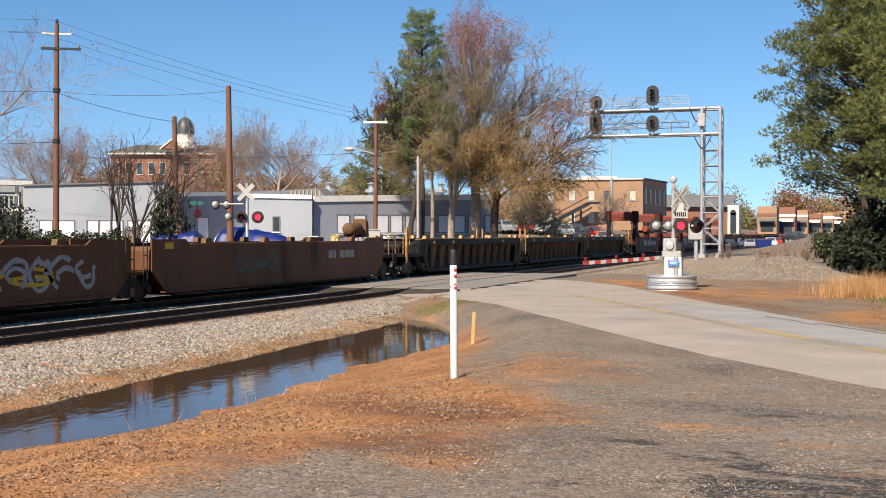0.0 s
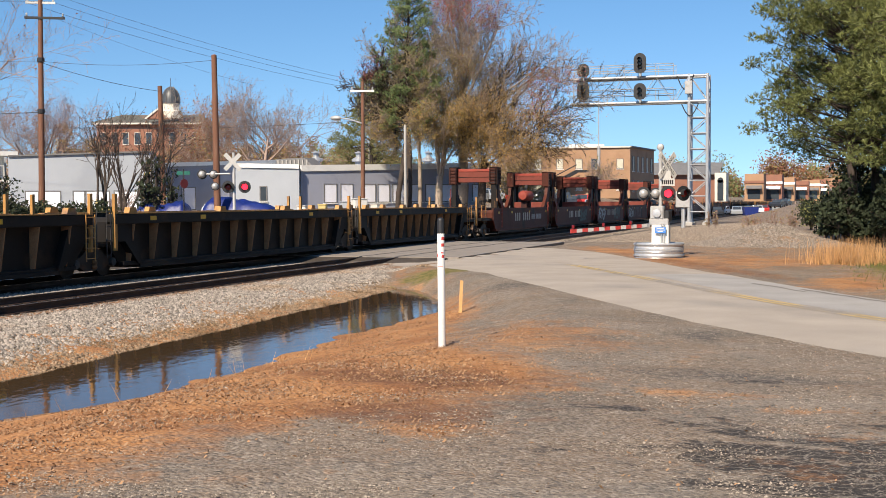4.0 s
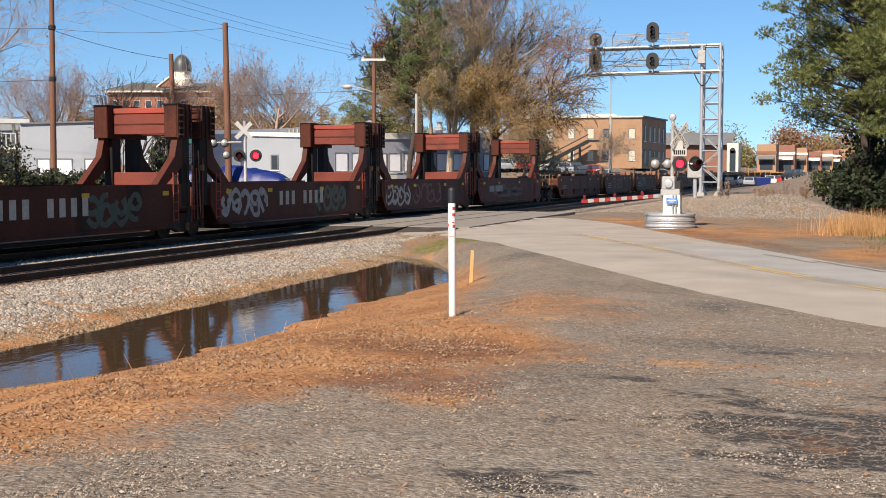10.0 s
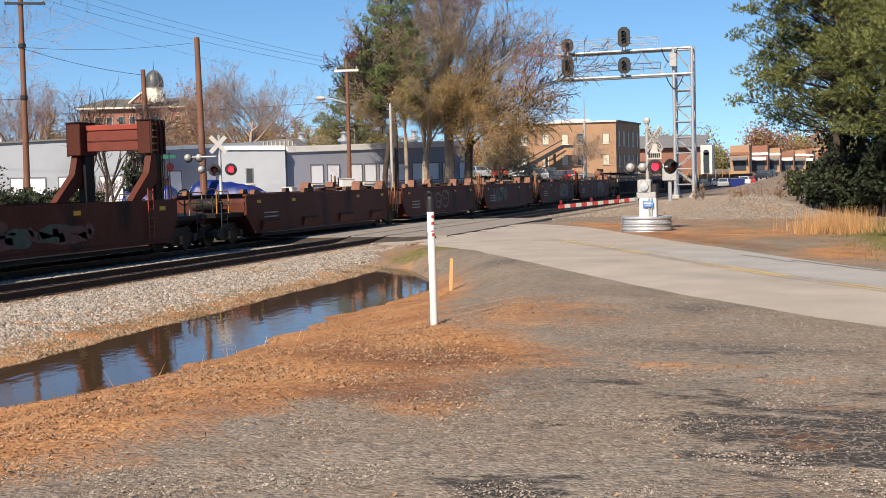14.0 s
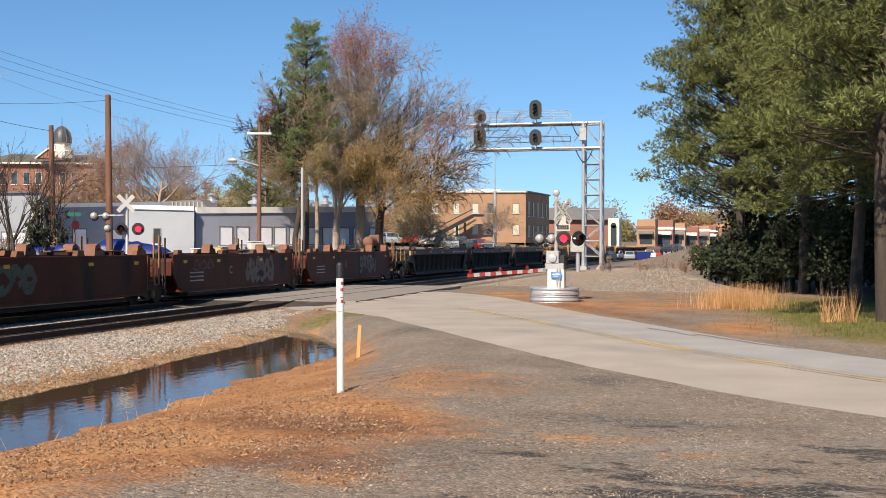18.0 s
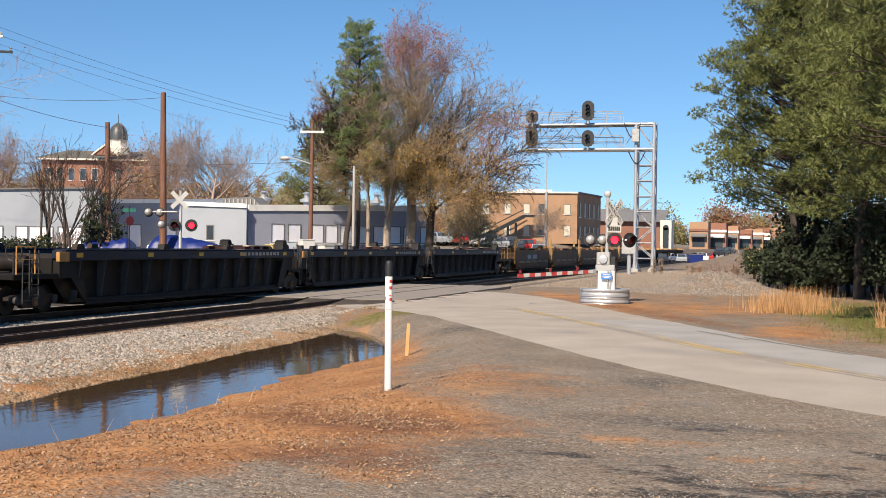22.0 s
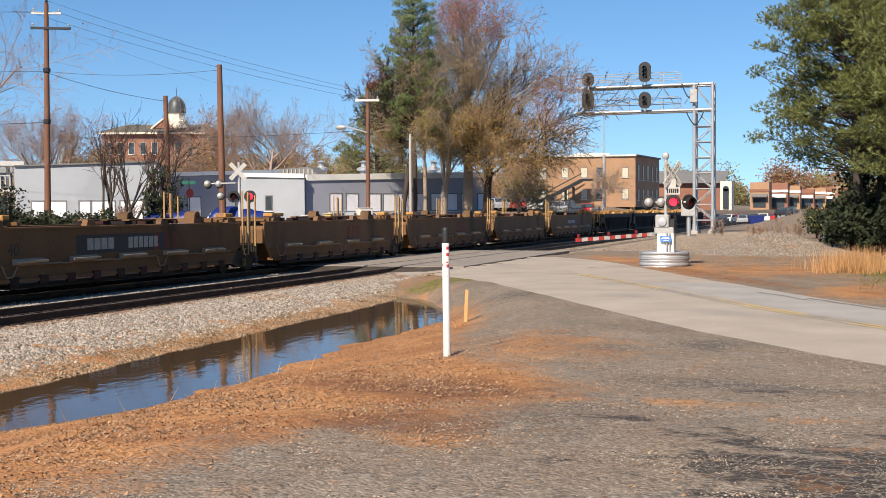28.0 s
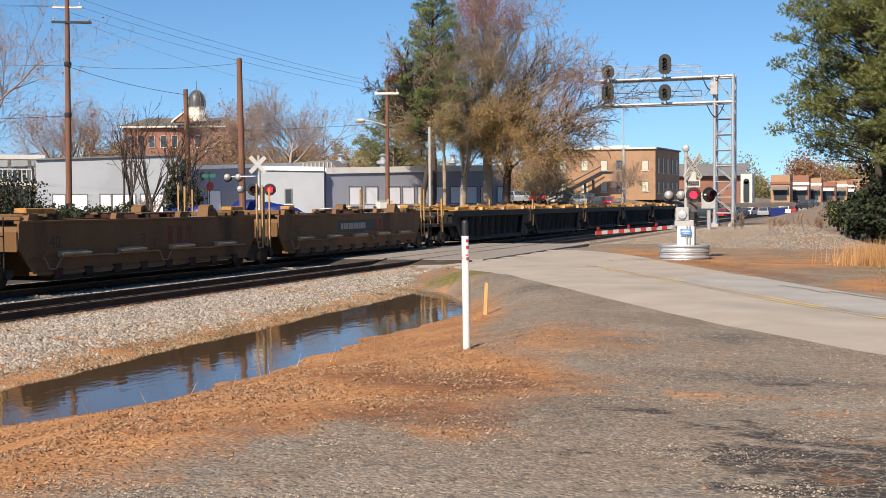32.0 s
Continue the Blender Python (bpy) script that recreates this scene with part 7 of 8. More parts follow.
BIG = dict(levels=6, least=0.017, trunk=10.4, radius=0.55, taper=0.55, trunk_taper=0.4, wobble=0.075, rise=0.06, kids=(12, 7, 6, 5, 3), **{"from": (0.22, 0.22, 0.2, 0.2, 0.2)}, angle=(40, 33, 32, 30, 28), ratio=(0.82, 0.62, 0.58, 0.55, 0.5), thin=(0.45, 0.5, 0.5, 0.5, 0.5))
OAK = dict(BIG, trunk=6.5, radius=0.35, kids=(8, 6, 5, 4, 3))
ROUND = dict(levels=6, least=0.011, trunk=5.0, radius=0.35, taper=0.5, trunk_taper=0.2, wobble=0.09, rise=0.03, kids=(10, 6, 5, 5, 3), **{"from": (0.3, 0.2, 0.2, 0.2, 0.2)}, angle=(45, 38, 36, 34, 34), ratio=(0.82, 0.60, 0.56, 0.52, 0.6), thin=(0.45, 0.5, 0.5, 0.55, 0.6))
SHRUB = dict(levels=5, least=0.014, stems=6, trunk=2.6, radius=0.09, taper=0.6, wobble=0.09, rise=0.05, kids=(3, 3, 3, 2), **{"from": (0.35, 0.3, 0.2, 0.2)}, angle=(24, 26, 28, 30), ratio=(0.75, 0.65, 0.6, 0.5), thin=(0.6, 0.6, 0.6, 0.6))

# trees by the warehouse: limbs that fan out from a low fork (turn about the stem, tilt, length)
FAN = dict(levels=6, least=0.017, trunk=4.2, radius=0.52, taper=0.30, trunk_taper=0.8, wobble=0.06, rise=0.035, kids=(0, 10, 7, 5, 2), fork=3.0, limb=0.22,
           **{"from": (0.5, 0.16, 0.18, 0.15, 0.2)}, angle=(30, 30, 32, 32, 30), ratio=(0.5, 0.40, 0.50, 0.50, 0.55), thin=(0.45, 0.5, 0.5, 0.5, 0.5))
# the great tree: a tall stem with limbs to all sides (height on the stem, reach along the track's far side, reach in depth, height of the tip)
GREAT = dict(FAN, trunk=10.6, radius=0.46, trunk_taper=0.45, limb=0.15, wobble=0.07, rise=0.05, kids=(0, 8, 6, 4, 3), least=0.0115, angle=(30, 34, 36, 34, 30), ratio=(0.5, 0.36, 0.5, 0.5, 0.6),
             reach=((8.6, -1.0, 0.5, 17.6), (9.4, 0.6, -0.5, 17.9), (8.0, -2.6, 1.0, 16.8), (9.0, 2.4, 1.5, 16.6), (8.2, 3.9, -1.0, 15.2), (7.4, 5.2, 1.5, 14.0), (6.8, 6.6, -1.0, 13.0), (6.2, 7.9, 0.5, 12.4),
                    (5.6, 7.6, 2.0, 9.6), (5.0, 7.8, -1.5, 7.4), (4.6, 7.2, 1.0, 6.0), (4.2, 5.4, -2.5, 5.2), (7.0, -4.0, -1.0, 14.4), (6.4, -5.4, 1.0, 11.6), (5.6, -4.6, -1.5, 9.0), (5.0, -4.0, 1.0, 6.6),
                    (7.6, 0.5, 5.0, 13.0), (7.2, 1.0, -5.0, 12.6), (5.8, 2.4, 5.2, 9.4), (5.6, 2.2, -5.2, 9.0), (4.8, -1.0, -5.0, 7.2), (4.6, 3.6, -4.4, 6.2), (8.8, -0.6, -2.6, 16.0), (8.4, 1.6, 2.8, 15.4)))
broadleaf("great_tree", (-27.2, 86.2, 0.9), "tall nearly bare tree with gold and red leaves in patches", GREAT,
          [("gold", 23000, 0.05, 0.28, lambda p: p[2] < 8.0 and p[0] > -1.5), ("olive", 15000, 0.05, 0.26, lambda p: p[2] < 12 and p[0] < 2.5), ("rust", 9000, 0.045, 0.18, lambda p: p[2] > 8),
           ("red", 5200, 0.06, 0.2, lambda p: p[2] > 14.0 and p[0] < 2.8), ("red", 1500, 0.06, 0.2, lambda p: p[0] > 5.0 and 6.5 < p[2] < 11)], 3, "greybark")
broadleaf("bare_tree", (-28.3, 84.4, 0.9), "pale-barked forked tree beside the warehouse", dict(FAN, trunk=3.6, radius=0.3, fork=3.0, limb=0.30, fan=((15, 34, 4.6), (200, 8, 8.0), (30, 8, 7.5), (120, 22, 5.5), (290, 22, 5.5)), kids=(0, 6, 5, 4, 2)),
          [("olive", 8000, 0.05, 0.26, None), ("gold", 4000, 0.05, 0.26, None)], 5)
broadleaf("bare_tree", (-25.8, 86.6, 0.9), "dark-stemmed tree with gold leaves by the warehouse", dict(FAN, trunk=5.0, radius=0.34, fork=4.0, limb=0.17, fan=((20, 25, 6.5), (20, 50, 7.5), (200, 30, 5.0), (90, 40, 5.0), (280, 40, 5.5), (340, 55, 6.0)), kids=(0, 8, 6, 5, 3)),
          [("gold", 18000, 0.05, 0.25, None), ("olive", 7000, 0.05, 0.25, None)], 8, "darkbark")
broadleaf("bare_tree", (-30.6, 81.8, 0.9), "slender bare tree with a few red leaves", dict(FAN, trunk=8.0, radius=0.2, fork=6.0, limb=0.12, fan=((200, 10, 4.6), (200, 32, 4.2), (120, 18, 4.0), (250, 22, 4.0), (200, 50, 3.2)), kids=(0, 8, 6, 5, 3)), [("red", 700, 0.05, 0.2, lambda p: p[2] > 10 and p[0] < -0.6), ("olive", 900, 0.05, 0.2, None)], 12, "darkbark")
broadleaf("bare_tree", (-29.0, 82.0, 0.9), "young tree with olive-brown leaves around the conifer", dict(FAN, trunk=5.0, radius=0.16, fork=4.4, limb=0.13, fan=((200, 7, 6.6), (30, 9, 6.4), (110, 14, 6.0), (290, 14, 6.0), (200, 16, 5.4), (200, 44, 4.0), (300, 50, 3.5), (180, 60, 3.5)), kids=(0, 8, 6, 5, 3)), [("olive", 20000, 0.05, 0.28, None), ("gold", 3500, 0.05, 0.35, lambda p: p[2] < 8)], 17, "greybark")
broadleaf("small_tree", (-27.4, 101.8, 0.9), "small rounded tree with olive-brown leaves", dict(ROUND, trunk=2.8, radius=0.2, levels=5), [("olive", 3000, 0.09, 0.3, None), ("gold", 1200, 0.09, 0.3, None)], 14)
broadleaf("small_tree", (-29.2, 148.0, 2.8), "thin young tree before the brick office", dict(ROUND, trunk=3.0, radius=0.15, levels=5), [("olive", 500, 0.10, 0.3, None)], 15, "twig")


# ---- conifers ----
def needle_tufts(rng, centres, dirs, blades, length, width):
    n = len(centres)
    c = np.repeat(centres, blades, axis=0)
    d = np.repeat(dirs, blades, axis=0) * 0.75 + rng.normal(0, 0.42, (n * blades, 3))
    d /= np.linalg.norm(d, axis=1)[:, None] + 1e-9
    s = np.cross(d, rng.normal(0, 1, d.shape))
    s /= np.linalg.norm(s, axis=1)[:, None] + 1e-9
    L = (length * rng.uniform(0.7, 1.15, n * blades))[:, None]
    v = np.stack([c - s * width, c + s * width, c + d * L], 1).reshape(-1, 3)
    return v, np.arange(3 * n * blades).reshape(-1, 3)


def pine(seed, tall, low, reach, whorls, per, leaf="pine", puffs=8, tuft=0.21, blades=8, taper=0.75, puff=0.40, dense=20, foot=0.70, width=0.0155):
    """A stem with whorls of limbs; each limb ends in rounded puffs of needles with dark gaps between them."""
    rng = np.random.default_rng(seed)
    wood, cs, ds = Wood(), [], []
    n = 8
    pts = [np.array([0.12 * math.sin(1.3 * k + seed), 0.12 * math.cos(0.9 * k), -0.4 + (tall + 0.4) * k / (n - 1)]) for k in range(n)]
    wood.tube(pts, np.linspace(0.26, 0.04, n), 9)
    for w in range(whorls):
        f = (w + 0.3) / whorls
        z = low + (tall - low) * f
        for k in range(per):
            az = 2.399 * (w * per + k) + rng.normal(0, 0.25)
            prof = (1 - f) ** taper * (foot + (1 - foot) * min(1, f / 0.26))
            L = reach * prof * rng.uniform(0.55, 1.15) + 0.35
            base = np.array([0.12 * math.sin(1.3 * z / tall * 7 + seed), 0, z])
            d = np.array([math.cos(az), math.sin(az), 0.10 + 0.55 * f + rng.normal(0, 0.16)])
            m = 5
            bp, dd = [base], unit(d)
            for _ in range(m - 1):
                dd = unit(dd + rng.normal(0, 0.10, 3) + np.array([0, 0, 0.06]))
                bp.append(bp[-1] + dd * L / (m - 1))
            wood.tube(bp, np.linspace(0.05, 0.012, m), 3)
            count = max(2, int(puffs * (0.35 + 0.65 * L / reach)))
            for j in range(count):
                g = 1.0 if j == 0 else 0.42 + 0.55 * rng.random()
                i = min(int(g * (m - 1)), m - 2)
                q = bp[i] + (bp[i + 1] - bp[i]) * (g * (m - 1) - i)
                sd = unit(np.cross(dd, np.array([0, 0, 1.0]))) * rng.choice((-1, 1)) * rng.uniform(0.3, 0.75) + dd * 0.35 + np.array([0, 0, rng.normal(0.10, 0.16)])
                e = q + sd * (0.45 + 0.16 * L) * (0.3 if j == 0 else 1.0)
                wood.tube([q, e], [0.014, 0.006], 3)
                size = puff * rng.uniform(0.7, 1.25)
                o = rng.normal(0, 1, (dense, 3))
                o /= np.linalg.norm(o, axis=1)[:, None]
                cs.append(e + o * size * np.array([1.15, 1.15, 0.62]) * rng.uniform(0.35, 1.0, (dense, 1)))
                ds.append(o * 1.1 + dd * 0.3 + np.array([0, 0, 0.45]))
    trunk = wood.mesh("trunk", M["darkbark"])
    v, f = needle_tufts(rng, np.concatenate(cs), np.concatenate(ds), blades, tuft, width)
    return trunk, raw_mesh("needles", v, f, LEAF[leaf])


def plant_pine(meshes, x, y, z, yaw, label, name="pine_tree"):
    t = thing(name, pose(x, y, z, 0, 0, yaw), label, "pine tree", "pines beside the road")
    part("trunk", meshes[0], None, t)
    part("needles", meshes[1], None, t)["kind"] = "stuff"
    return t


PINES = [pine(21, 16.5, 4.0, 4.8, 21, 7), pine(22, 18.0, 4.0, 4.6, 21, 7), pine(23, 15.5, 4.0, 4.8, 20, 7), pine(24, 20.0, 4.2, 5.0, 20, 8), pine(26, 14.8, 3.6, 5.4, 22, 10, taper=0.5, foot=0.80), pine(27, 17.0, 4.3, 4.2, 21, 8, foot=0.85)]
PINE_AT = [(5, 3.9, 34.8, 30), (5, 5.6, 37.8, 200), (5, 7.8, 36.6, 100), (3, 9.8, 26.5, 30), (3, 13.5, 31.0, 200), (5, 11.0, 38.0, 280), (4, 0.2, 60.0, 10), (1, 3.0, 55.5, 75), (0, 4.6, 49.5, 140), (2, 6.4, 46.0, 20), (2, 9.8, 45.0, 200), (1, 8.0, 52.0, 250), (0, 13.0, 48.0, 310), (1, 5.0, 61.0, 45), (0, 1.2, 62.0, 200), (1, 9.5, 59.0, 160)]
for i, x, y, yaw in PINE_AT:
    plant_pine(PINES[i], x, y, float(height(x, y)), yaw, "tall green pine with long needles beside the road" if i != 4 else "broad green pine with full boughs beside the stone heap")
CEDAR = pine(31, 16.6, 6.0, 2.5, 22, 6, "cedar", 6, 0.17, taper=0.45, puff=0.28, dense=16, width=0.018)
plant_pine(CEDAR, -29.7, 81.6, 0.9, 30, "tall dark green conifer beside the bare tree", "conifer_tree")
BUSHY = pine(33, 12.4, 0.8, 4.8, 18, 9, "bushgreen", 6)
plant_pine(BUSHY, -44.5, 112.0, 2.0, 0, "bushy olive-green evergreen behind the warehouse", "conifer_tree")

# ---- bare trees and woods behind the buildings ----
broadleaf("round_tree", (-82.6, 113.0, 1.0), "large round leafless tree with rusty twigs", dict(ROUND, trunk=7.4, radius=0.42), [("rust", 12000, 0.06, 0.35, None)], 41, "twig")
broadleaf("bare_tree", (-74.5, 88.4, 0.8), "grey leafless tree behind the balcony house", dict(ROUND, trunk=10.6, radius=0.42, rise=0.08), [("rust", 250, 0.1, 0.3, None)], 43, "twig")
broadleaf("bare_tree", (-63.2, 125.0, 1.5), "pale leafless tree behind the warehouse", dict(ROUND, trunk=7.7, radius=0.4, rise=0.07), [("haze", 7000, 0.05, 0.3, None)], 44, "twig")
broadleaf("bare_tree", (-71.0, 128.0, 1.5), "leafless tree with russet leaves behind the warehouse", dict(ROUND, trunk=6.6, radius=0.35), [("rust", 4500, 0.11, 0.4, None), ("olive", 1500, 0.11, 0.4, None)], 45, "twig")
broadleaf("bare_tree", (-84.0, 131.0, 1.2), "thin bare tree before the courthouse", dict(ROUND, trunk=5.2, radius=0.25, levels=5), [("rust", 1600, 0.1, 0.35, None), ("olive", 900, 0.1, 0.35, None)], 46, "greybark")
broadleaf("bare_tree", (-78.0, 139.0, 1.2), "russet half-bare tree before the courthouse", dict(ROUND, trunk=4.6, radius=0.25, levels=5), [("rust", 2600, 0.1, 0.35, None), ("gold", 1200, 0.1, 0.35, None)], 47, "greybark")
for k, (x, y) in enumerate(((-39.8, 60.8), (-38.4, 62.0), (-41.3, 61.8))):
    broadleaf("bare_shrub", (x, y, 0.8), "dark many-stemmed leafless shrub tree", dict(SHRUB, trunk=4.0, least=0.010, splay=0.14, stems=4, angle=(13, 18, 24, 28)), [("rust", 260, 0.05, 0.2, lambda p: p[2] > 4)], 50 + k, "darkbark", "shrub")
broadleaf("bare_shrub", (-43.6, 66.2, 0.8), "pale thin leafless shrub before the workshop", dict(SHRUB, trunk=1.35, radius=0.035, stems=7), [("rust", 20, 0.05, 0.2, None)], 54, "twig", "shrub")


def wood_clump(name, place, size, mix, seed, label, n=9000, leaf=0.11, bark="twig", puff=0.06):
    """A far thicket: short stems under an uneven crown of leaf clumps with gaps."""
    rng = np.random.default_rng(seed)
    t = thing(name, pose(*place), label, "trees", kind="stuff")
    wood, blobs = Wood(), []
    for k in range(9):
        x, y, h = rng.uniform(-size[0], size[0]), rng.uniform(-size[1], size[1]), size[2] * rng.uniform(0.5, 1.0)
        wood.tube([[x, y, -1], [x + rng.normal(0, 0.03 * h), y, h * 0.5], [x + rng.normal(0, 0.06 * h), y, h]], [0.025 * h, 0.016 * h, 0.012], 5)
        for _ in range(46):
            z = h * rng.uniform(0.25, 1.0)
            e = np.array([x + rng.normal(0, size[0] * 0.16), y + rng.normal(0, size[1] * 0.2), z])
            wood.tube([[x, y, z * 0.75], ((np.array([x, y, z * 0.75]) + e) / 2).tolist(), e], [min(0.045, 0.008 * h), min(0.032, 0.006 * h), min(0.018, 0.004 * h)], 3)
            blobs.append((e, None, 0))
    part("stems", wood.mesh("stems", M[bark]), None, t)
    for lm, share in mix:
        v, f = leaves(rng, blobs, int(n * share), leaf, min(size[0], size[2]) * puff)
        part("crown", raw_mesh("crown", v, f, LEAF[lm]), None, t)


WOODS = [
    (-34.5, 190, 9, 9, (("rust", 0.6), ("olive", 0.4))), (-32.9, 170, 6, 7.0, (("gold", 0.5), ("olive", 0.5))), (-36.2, 185, 9, 8.5, (("olive", 0.6), ("rust", 0.4))), (-31.4, 174, 6, 7.2, (("olive", 0.6), ("gold", 0.4))), (-35.2, 160, 3.5, 11.5, (("gold", 0.4), ("olive", 0.6))), (-38.5, 170, 9, 9, (("rust", 0.5), ("olive", 0.5))),
    (-28.6, 215, 9, 14, (("rust", 0.6), ("gold", 0.4))), (-27.2, 205, 11, 12, (("rust", 0.5), ("olive", 0.5))), (-25.6, 210, 10, 10, (("rust", 0.8), ("olive", 0.2))), (-23.9, 200, 9, 9.5, (("olive", 0.5), ("rust", 0.5))),
    (-22.9, 160, 7, 9, (("cedar", 0.5), ("olive", 0.5))), (-21.3, 175, 8, 8, (("olive", 0.5), ("gold", 0.5))), (-19.0, 190, 10, 7, (("rust", 0.6), ("olive", 0.4))), (-16.0, 230, 12, 9, (("rust", 0.6), ("olive", 0.4))),
    (-30.0, 180, 5, 9.0, (("olive", 0.5), ("rust", 0.5))),
    (-28.9, 176, 5, 10.5, (("rust", 0.5), ("olive", 0.5))), (-27.4, 170, 5, 9.0, (("olive", 0.5), ("gold", 0.2), ("rust", 0.3))), (-26.0, 172, 5, 9.5, (("rust", 0.7), ("olive", 0.3))), (-24.6, 170, 5, 8.8, (("rust", 0.5), ("olive", 0.5))), (-23.2, 174, 5, 9.2, (("olive", 0.7), ("rust", 0.3))), (-21.8, 170, 5, 9.0, (("rust", 0.5), ("cedar", 0.5))), (-20.4, 172, 5, 8.4, (("olive", 0.6), ("gold", 0.4))),
]
for k, (b, dist, w, h, mixd) in enumerate(WOODS):
    p = spot(b, dist)
    wood_clump("thicket", (p.x, p.y, 1.5, 0, 0, -b), (w, 4, h), mixd, 300 + k, "autumn thicket of brown and olive trees behind the buildings", n=9000, leaf=0.14)
far_mix = [(("rust", 0.7), ("olive", 0.3)), (("olive", 0.6), ("cedar", 0.4)), (("rust", 0.5), ("cedar", 0.5))]
k = 0
for b in np.arange(-40, 20, 2.1):
    p = spot(b, 430 + 40 * math.sin(b))
    wood_clump("far_wood", (p.x, p.y, 2.0, 0, 0, -b), (11, 6, (12.5 if b > -8 else 14) + 2.5 * math.sin(b * 1.7)), far_mix[k % 3], 400 + k, "distant autumn wood on the skyline", n=9000, leaf=0.40, puff=0.14)
    k += 1
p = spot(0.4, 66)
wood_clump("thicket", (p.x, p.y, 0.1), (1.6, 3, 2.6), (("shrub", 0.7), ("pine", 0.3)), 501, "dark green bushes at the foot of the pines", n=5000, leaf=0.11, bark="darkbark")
for k, (b, dist, w, h) in enumerate(((-38.3, 62, 2.2, 1.7), (-37.0, 61, 1.6, 1.4), (-35.6, 62, 1.8, 1.3), (-39.4, 58, 2.0, 3.0), (-34.2, 64, 0.8, 1.4), (-31.4, 66, 0.8, 4.0))):
    p = spot(b, dist)
    wood_clump("shrub", (p.x, p.y, 0.9), (w, 1.2, h), (("shrub", 0.93), ("olive", 0.07)), 520 + k, "dark leafy shrubs before the workshop", n=2600, leaf=0.08, bark="darkbark")
# clumps added to fill the deep shade under the crowns, painted by near-black leaves
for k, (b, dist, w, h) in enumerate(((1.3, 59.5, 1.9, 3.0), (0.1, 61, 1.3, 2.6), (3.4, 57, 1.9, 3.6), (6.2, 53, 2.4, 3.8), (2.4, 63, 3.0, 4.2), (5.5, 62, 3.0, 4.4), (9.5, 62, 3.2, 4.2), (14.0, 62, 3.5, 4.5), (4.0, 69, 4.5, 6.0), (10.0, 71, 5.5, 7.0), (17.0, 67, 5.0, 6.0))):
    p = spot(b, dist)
    wood_clump("understory", (p.x, p.y, 0.1, 0, 0, -b), (w, 2.0, h), (("shrub", 1.0),), 540 + k, "dark undergrowth added below the pines, deep shade put into its leaf colour", n=9000, leaf=0.10, bark="darkbark")
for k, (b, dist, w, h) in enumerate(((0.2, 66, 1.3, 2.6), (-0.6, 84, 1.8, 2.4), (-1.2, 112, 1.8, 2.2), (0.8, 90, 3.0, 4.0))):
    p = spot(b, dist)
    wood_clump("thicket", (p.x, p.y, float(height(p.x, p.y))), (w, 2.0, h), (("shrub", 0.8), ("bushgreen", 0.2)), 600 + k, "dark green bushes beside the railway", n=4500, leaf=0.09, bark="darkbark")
for k, (b, dist, w, h) in enumerate(((-5.9, 92, 0.35, 1.3), (-4.0, 90, 0.9, 1.1), (-3.0, 86, 1.2, 1.6))):
    p = spot(b, dist)
    wood_clump("brush", (p.x, p.y, float(height(p.x, p.y))), (w, 0.9, h), (("olive", 0.5), ("rust", 0.5)), 580 + k, "dry brown brush beside the railway", n=500, leaf=0.045)
# ---- loose stone, straw and grass ----
def stones(name, n, place, size, seed, label, material=None, flat=0.65):
    """Many small angular stones as one mesh; place gives n places on the ground."""
    rng = np.random.default_rng(seed)
    c = place(rng, n)
    n = len(c)
    base = np.array([[1, 0, -0.3], [-1, 0, -0.3], [0, 1, -0.3], [0, -1, -0.3], [0.15, 0.1, 1]], dtype=float)
    s = size * rng.uniform(0.55, 1.35, (n, 1, 1)) * rng.uniform(0.7, 1.2, (n, 5, 1))
    a = rng.uniform(0, 2 * np.pi, n)
    tilt = rng.normal(0, 0.35, n)
    ca, sa, ct, stt = np.cos(a), np.sin(a), np.cos(tilt), np.sin(tilt)
    R = np.zeros((n, 3, 3))
    R[:, 0, 0], R[:, 0, 1], R[:, 1, 0], R[:, 1, 1], R[:, 2, 2] = ca, -sa, sa, ca, 1
    T = np.zeros((n, 3, 3))
    T[:, 0, 0], T[:, 1, 1], T[:, 1, 2], T[:, 2, 1], T[:, 2, 2] = 1, ct, -stt, stt, ct
    v = np.einsum("nij,njk,nvk->nvi", R, T, base[None] * s * np.array([1, 0.8, flat]))
    v += c[:, None, :]
    f = np.array([[0, 2, 4], [2, 1, 4], [1, 3, 4], [3, 0, 4]])
    faces = (np.arange(n)[:, None, None] * 5 + f[None]).reshape(-1, 3)
    return thing(name, Matrix(), label, "stones", kind="stuff", data=raw_mesh(name, v.reshape(-1, 3), faces, material or stone_mat))


def bed_z(x):
    xs = [p[0] for p in tops]
    return np.interp(x, xs, [p[1] for p in tops])


def shoulder_place(rng, n):
    y = 7 + 38 * rng.random(n) ** 1.12
    wf = water_far(y)
    x = -15.95 + (wf + 0.15 + 15.95) * rng.random(n)
    keep = road_near(x, y) > 0.15
    x, y = x[keep], y[keep]
    z = np.where(x < -13.6, bed_z(x), -9)
    z = np.maximum(z, height(x, y))
    return np.stack([x, y, z + 0.005], 1)


def between_place(rng, n):
    y = 7 + 37 * rng.random(n)
    x = rng.uniform(-24.5, -15.9, n)
    return np.stack([x, y, bed_z(x) - 0.005], 1)


def beyond_place(rng, n):
    y = 61.5 + 45 * rng.random(n)
    x = -16.2 + rng.random(n) * 12.0
    z = np.where(x < -15.3, bed_z(x), height(x, y))
    return np.stack([x, y, z], 1)


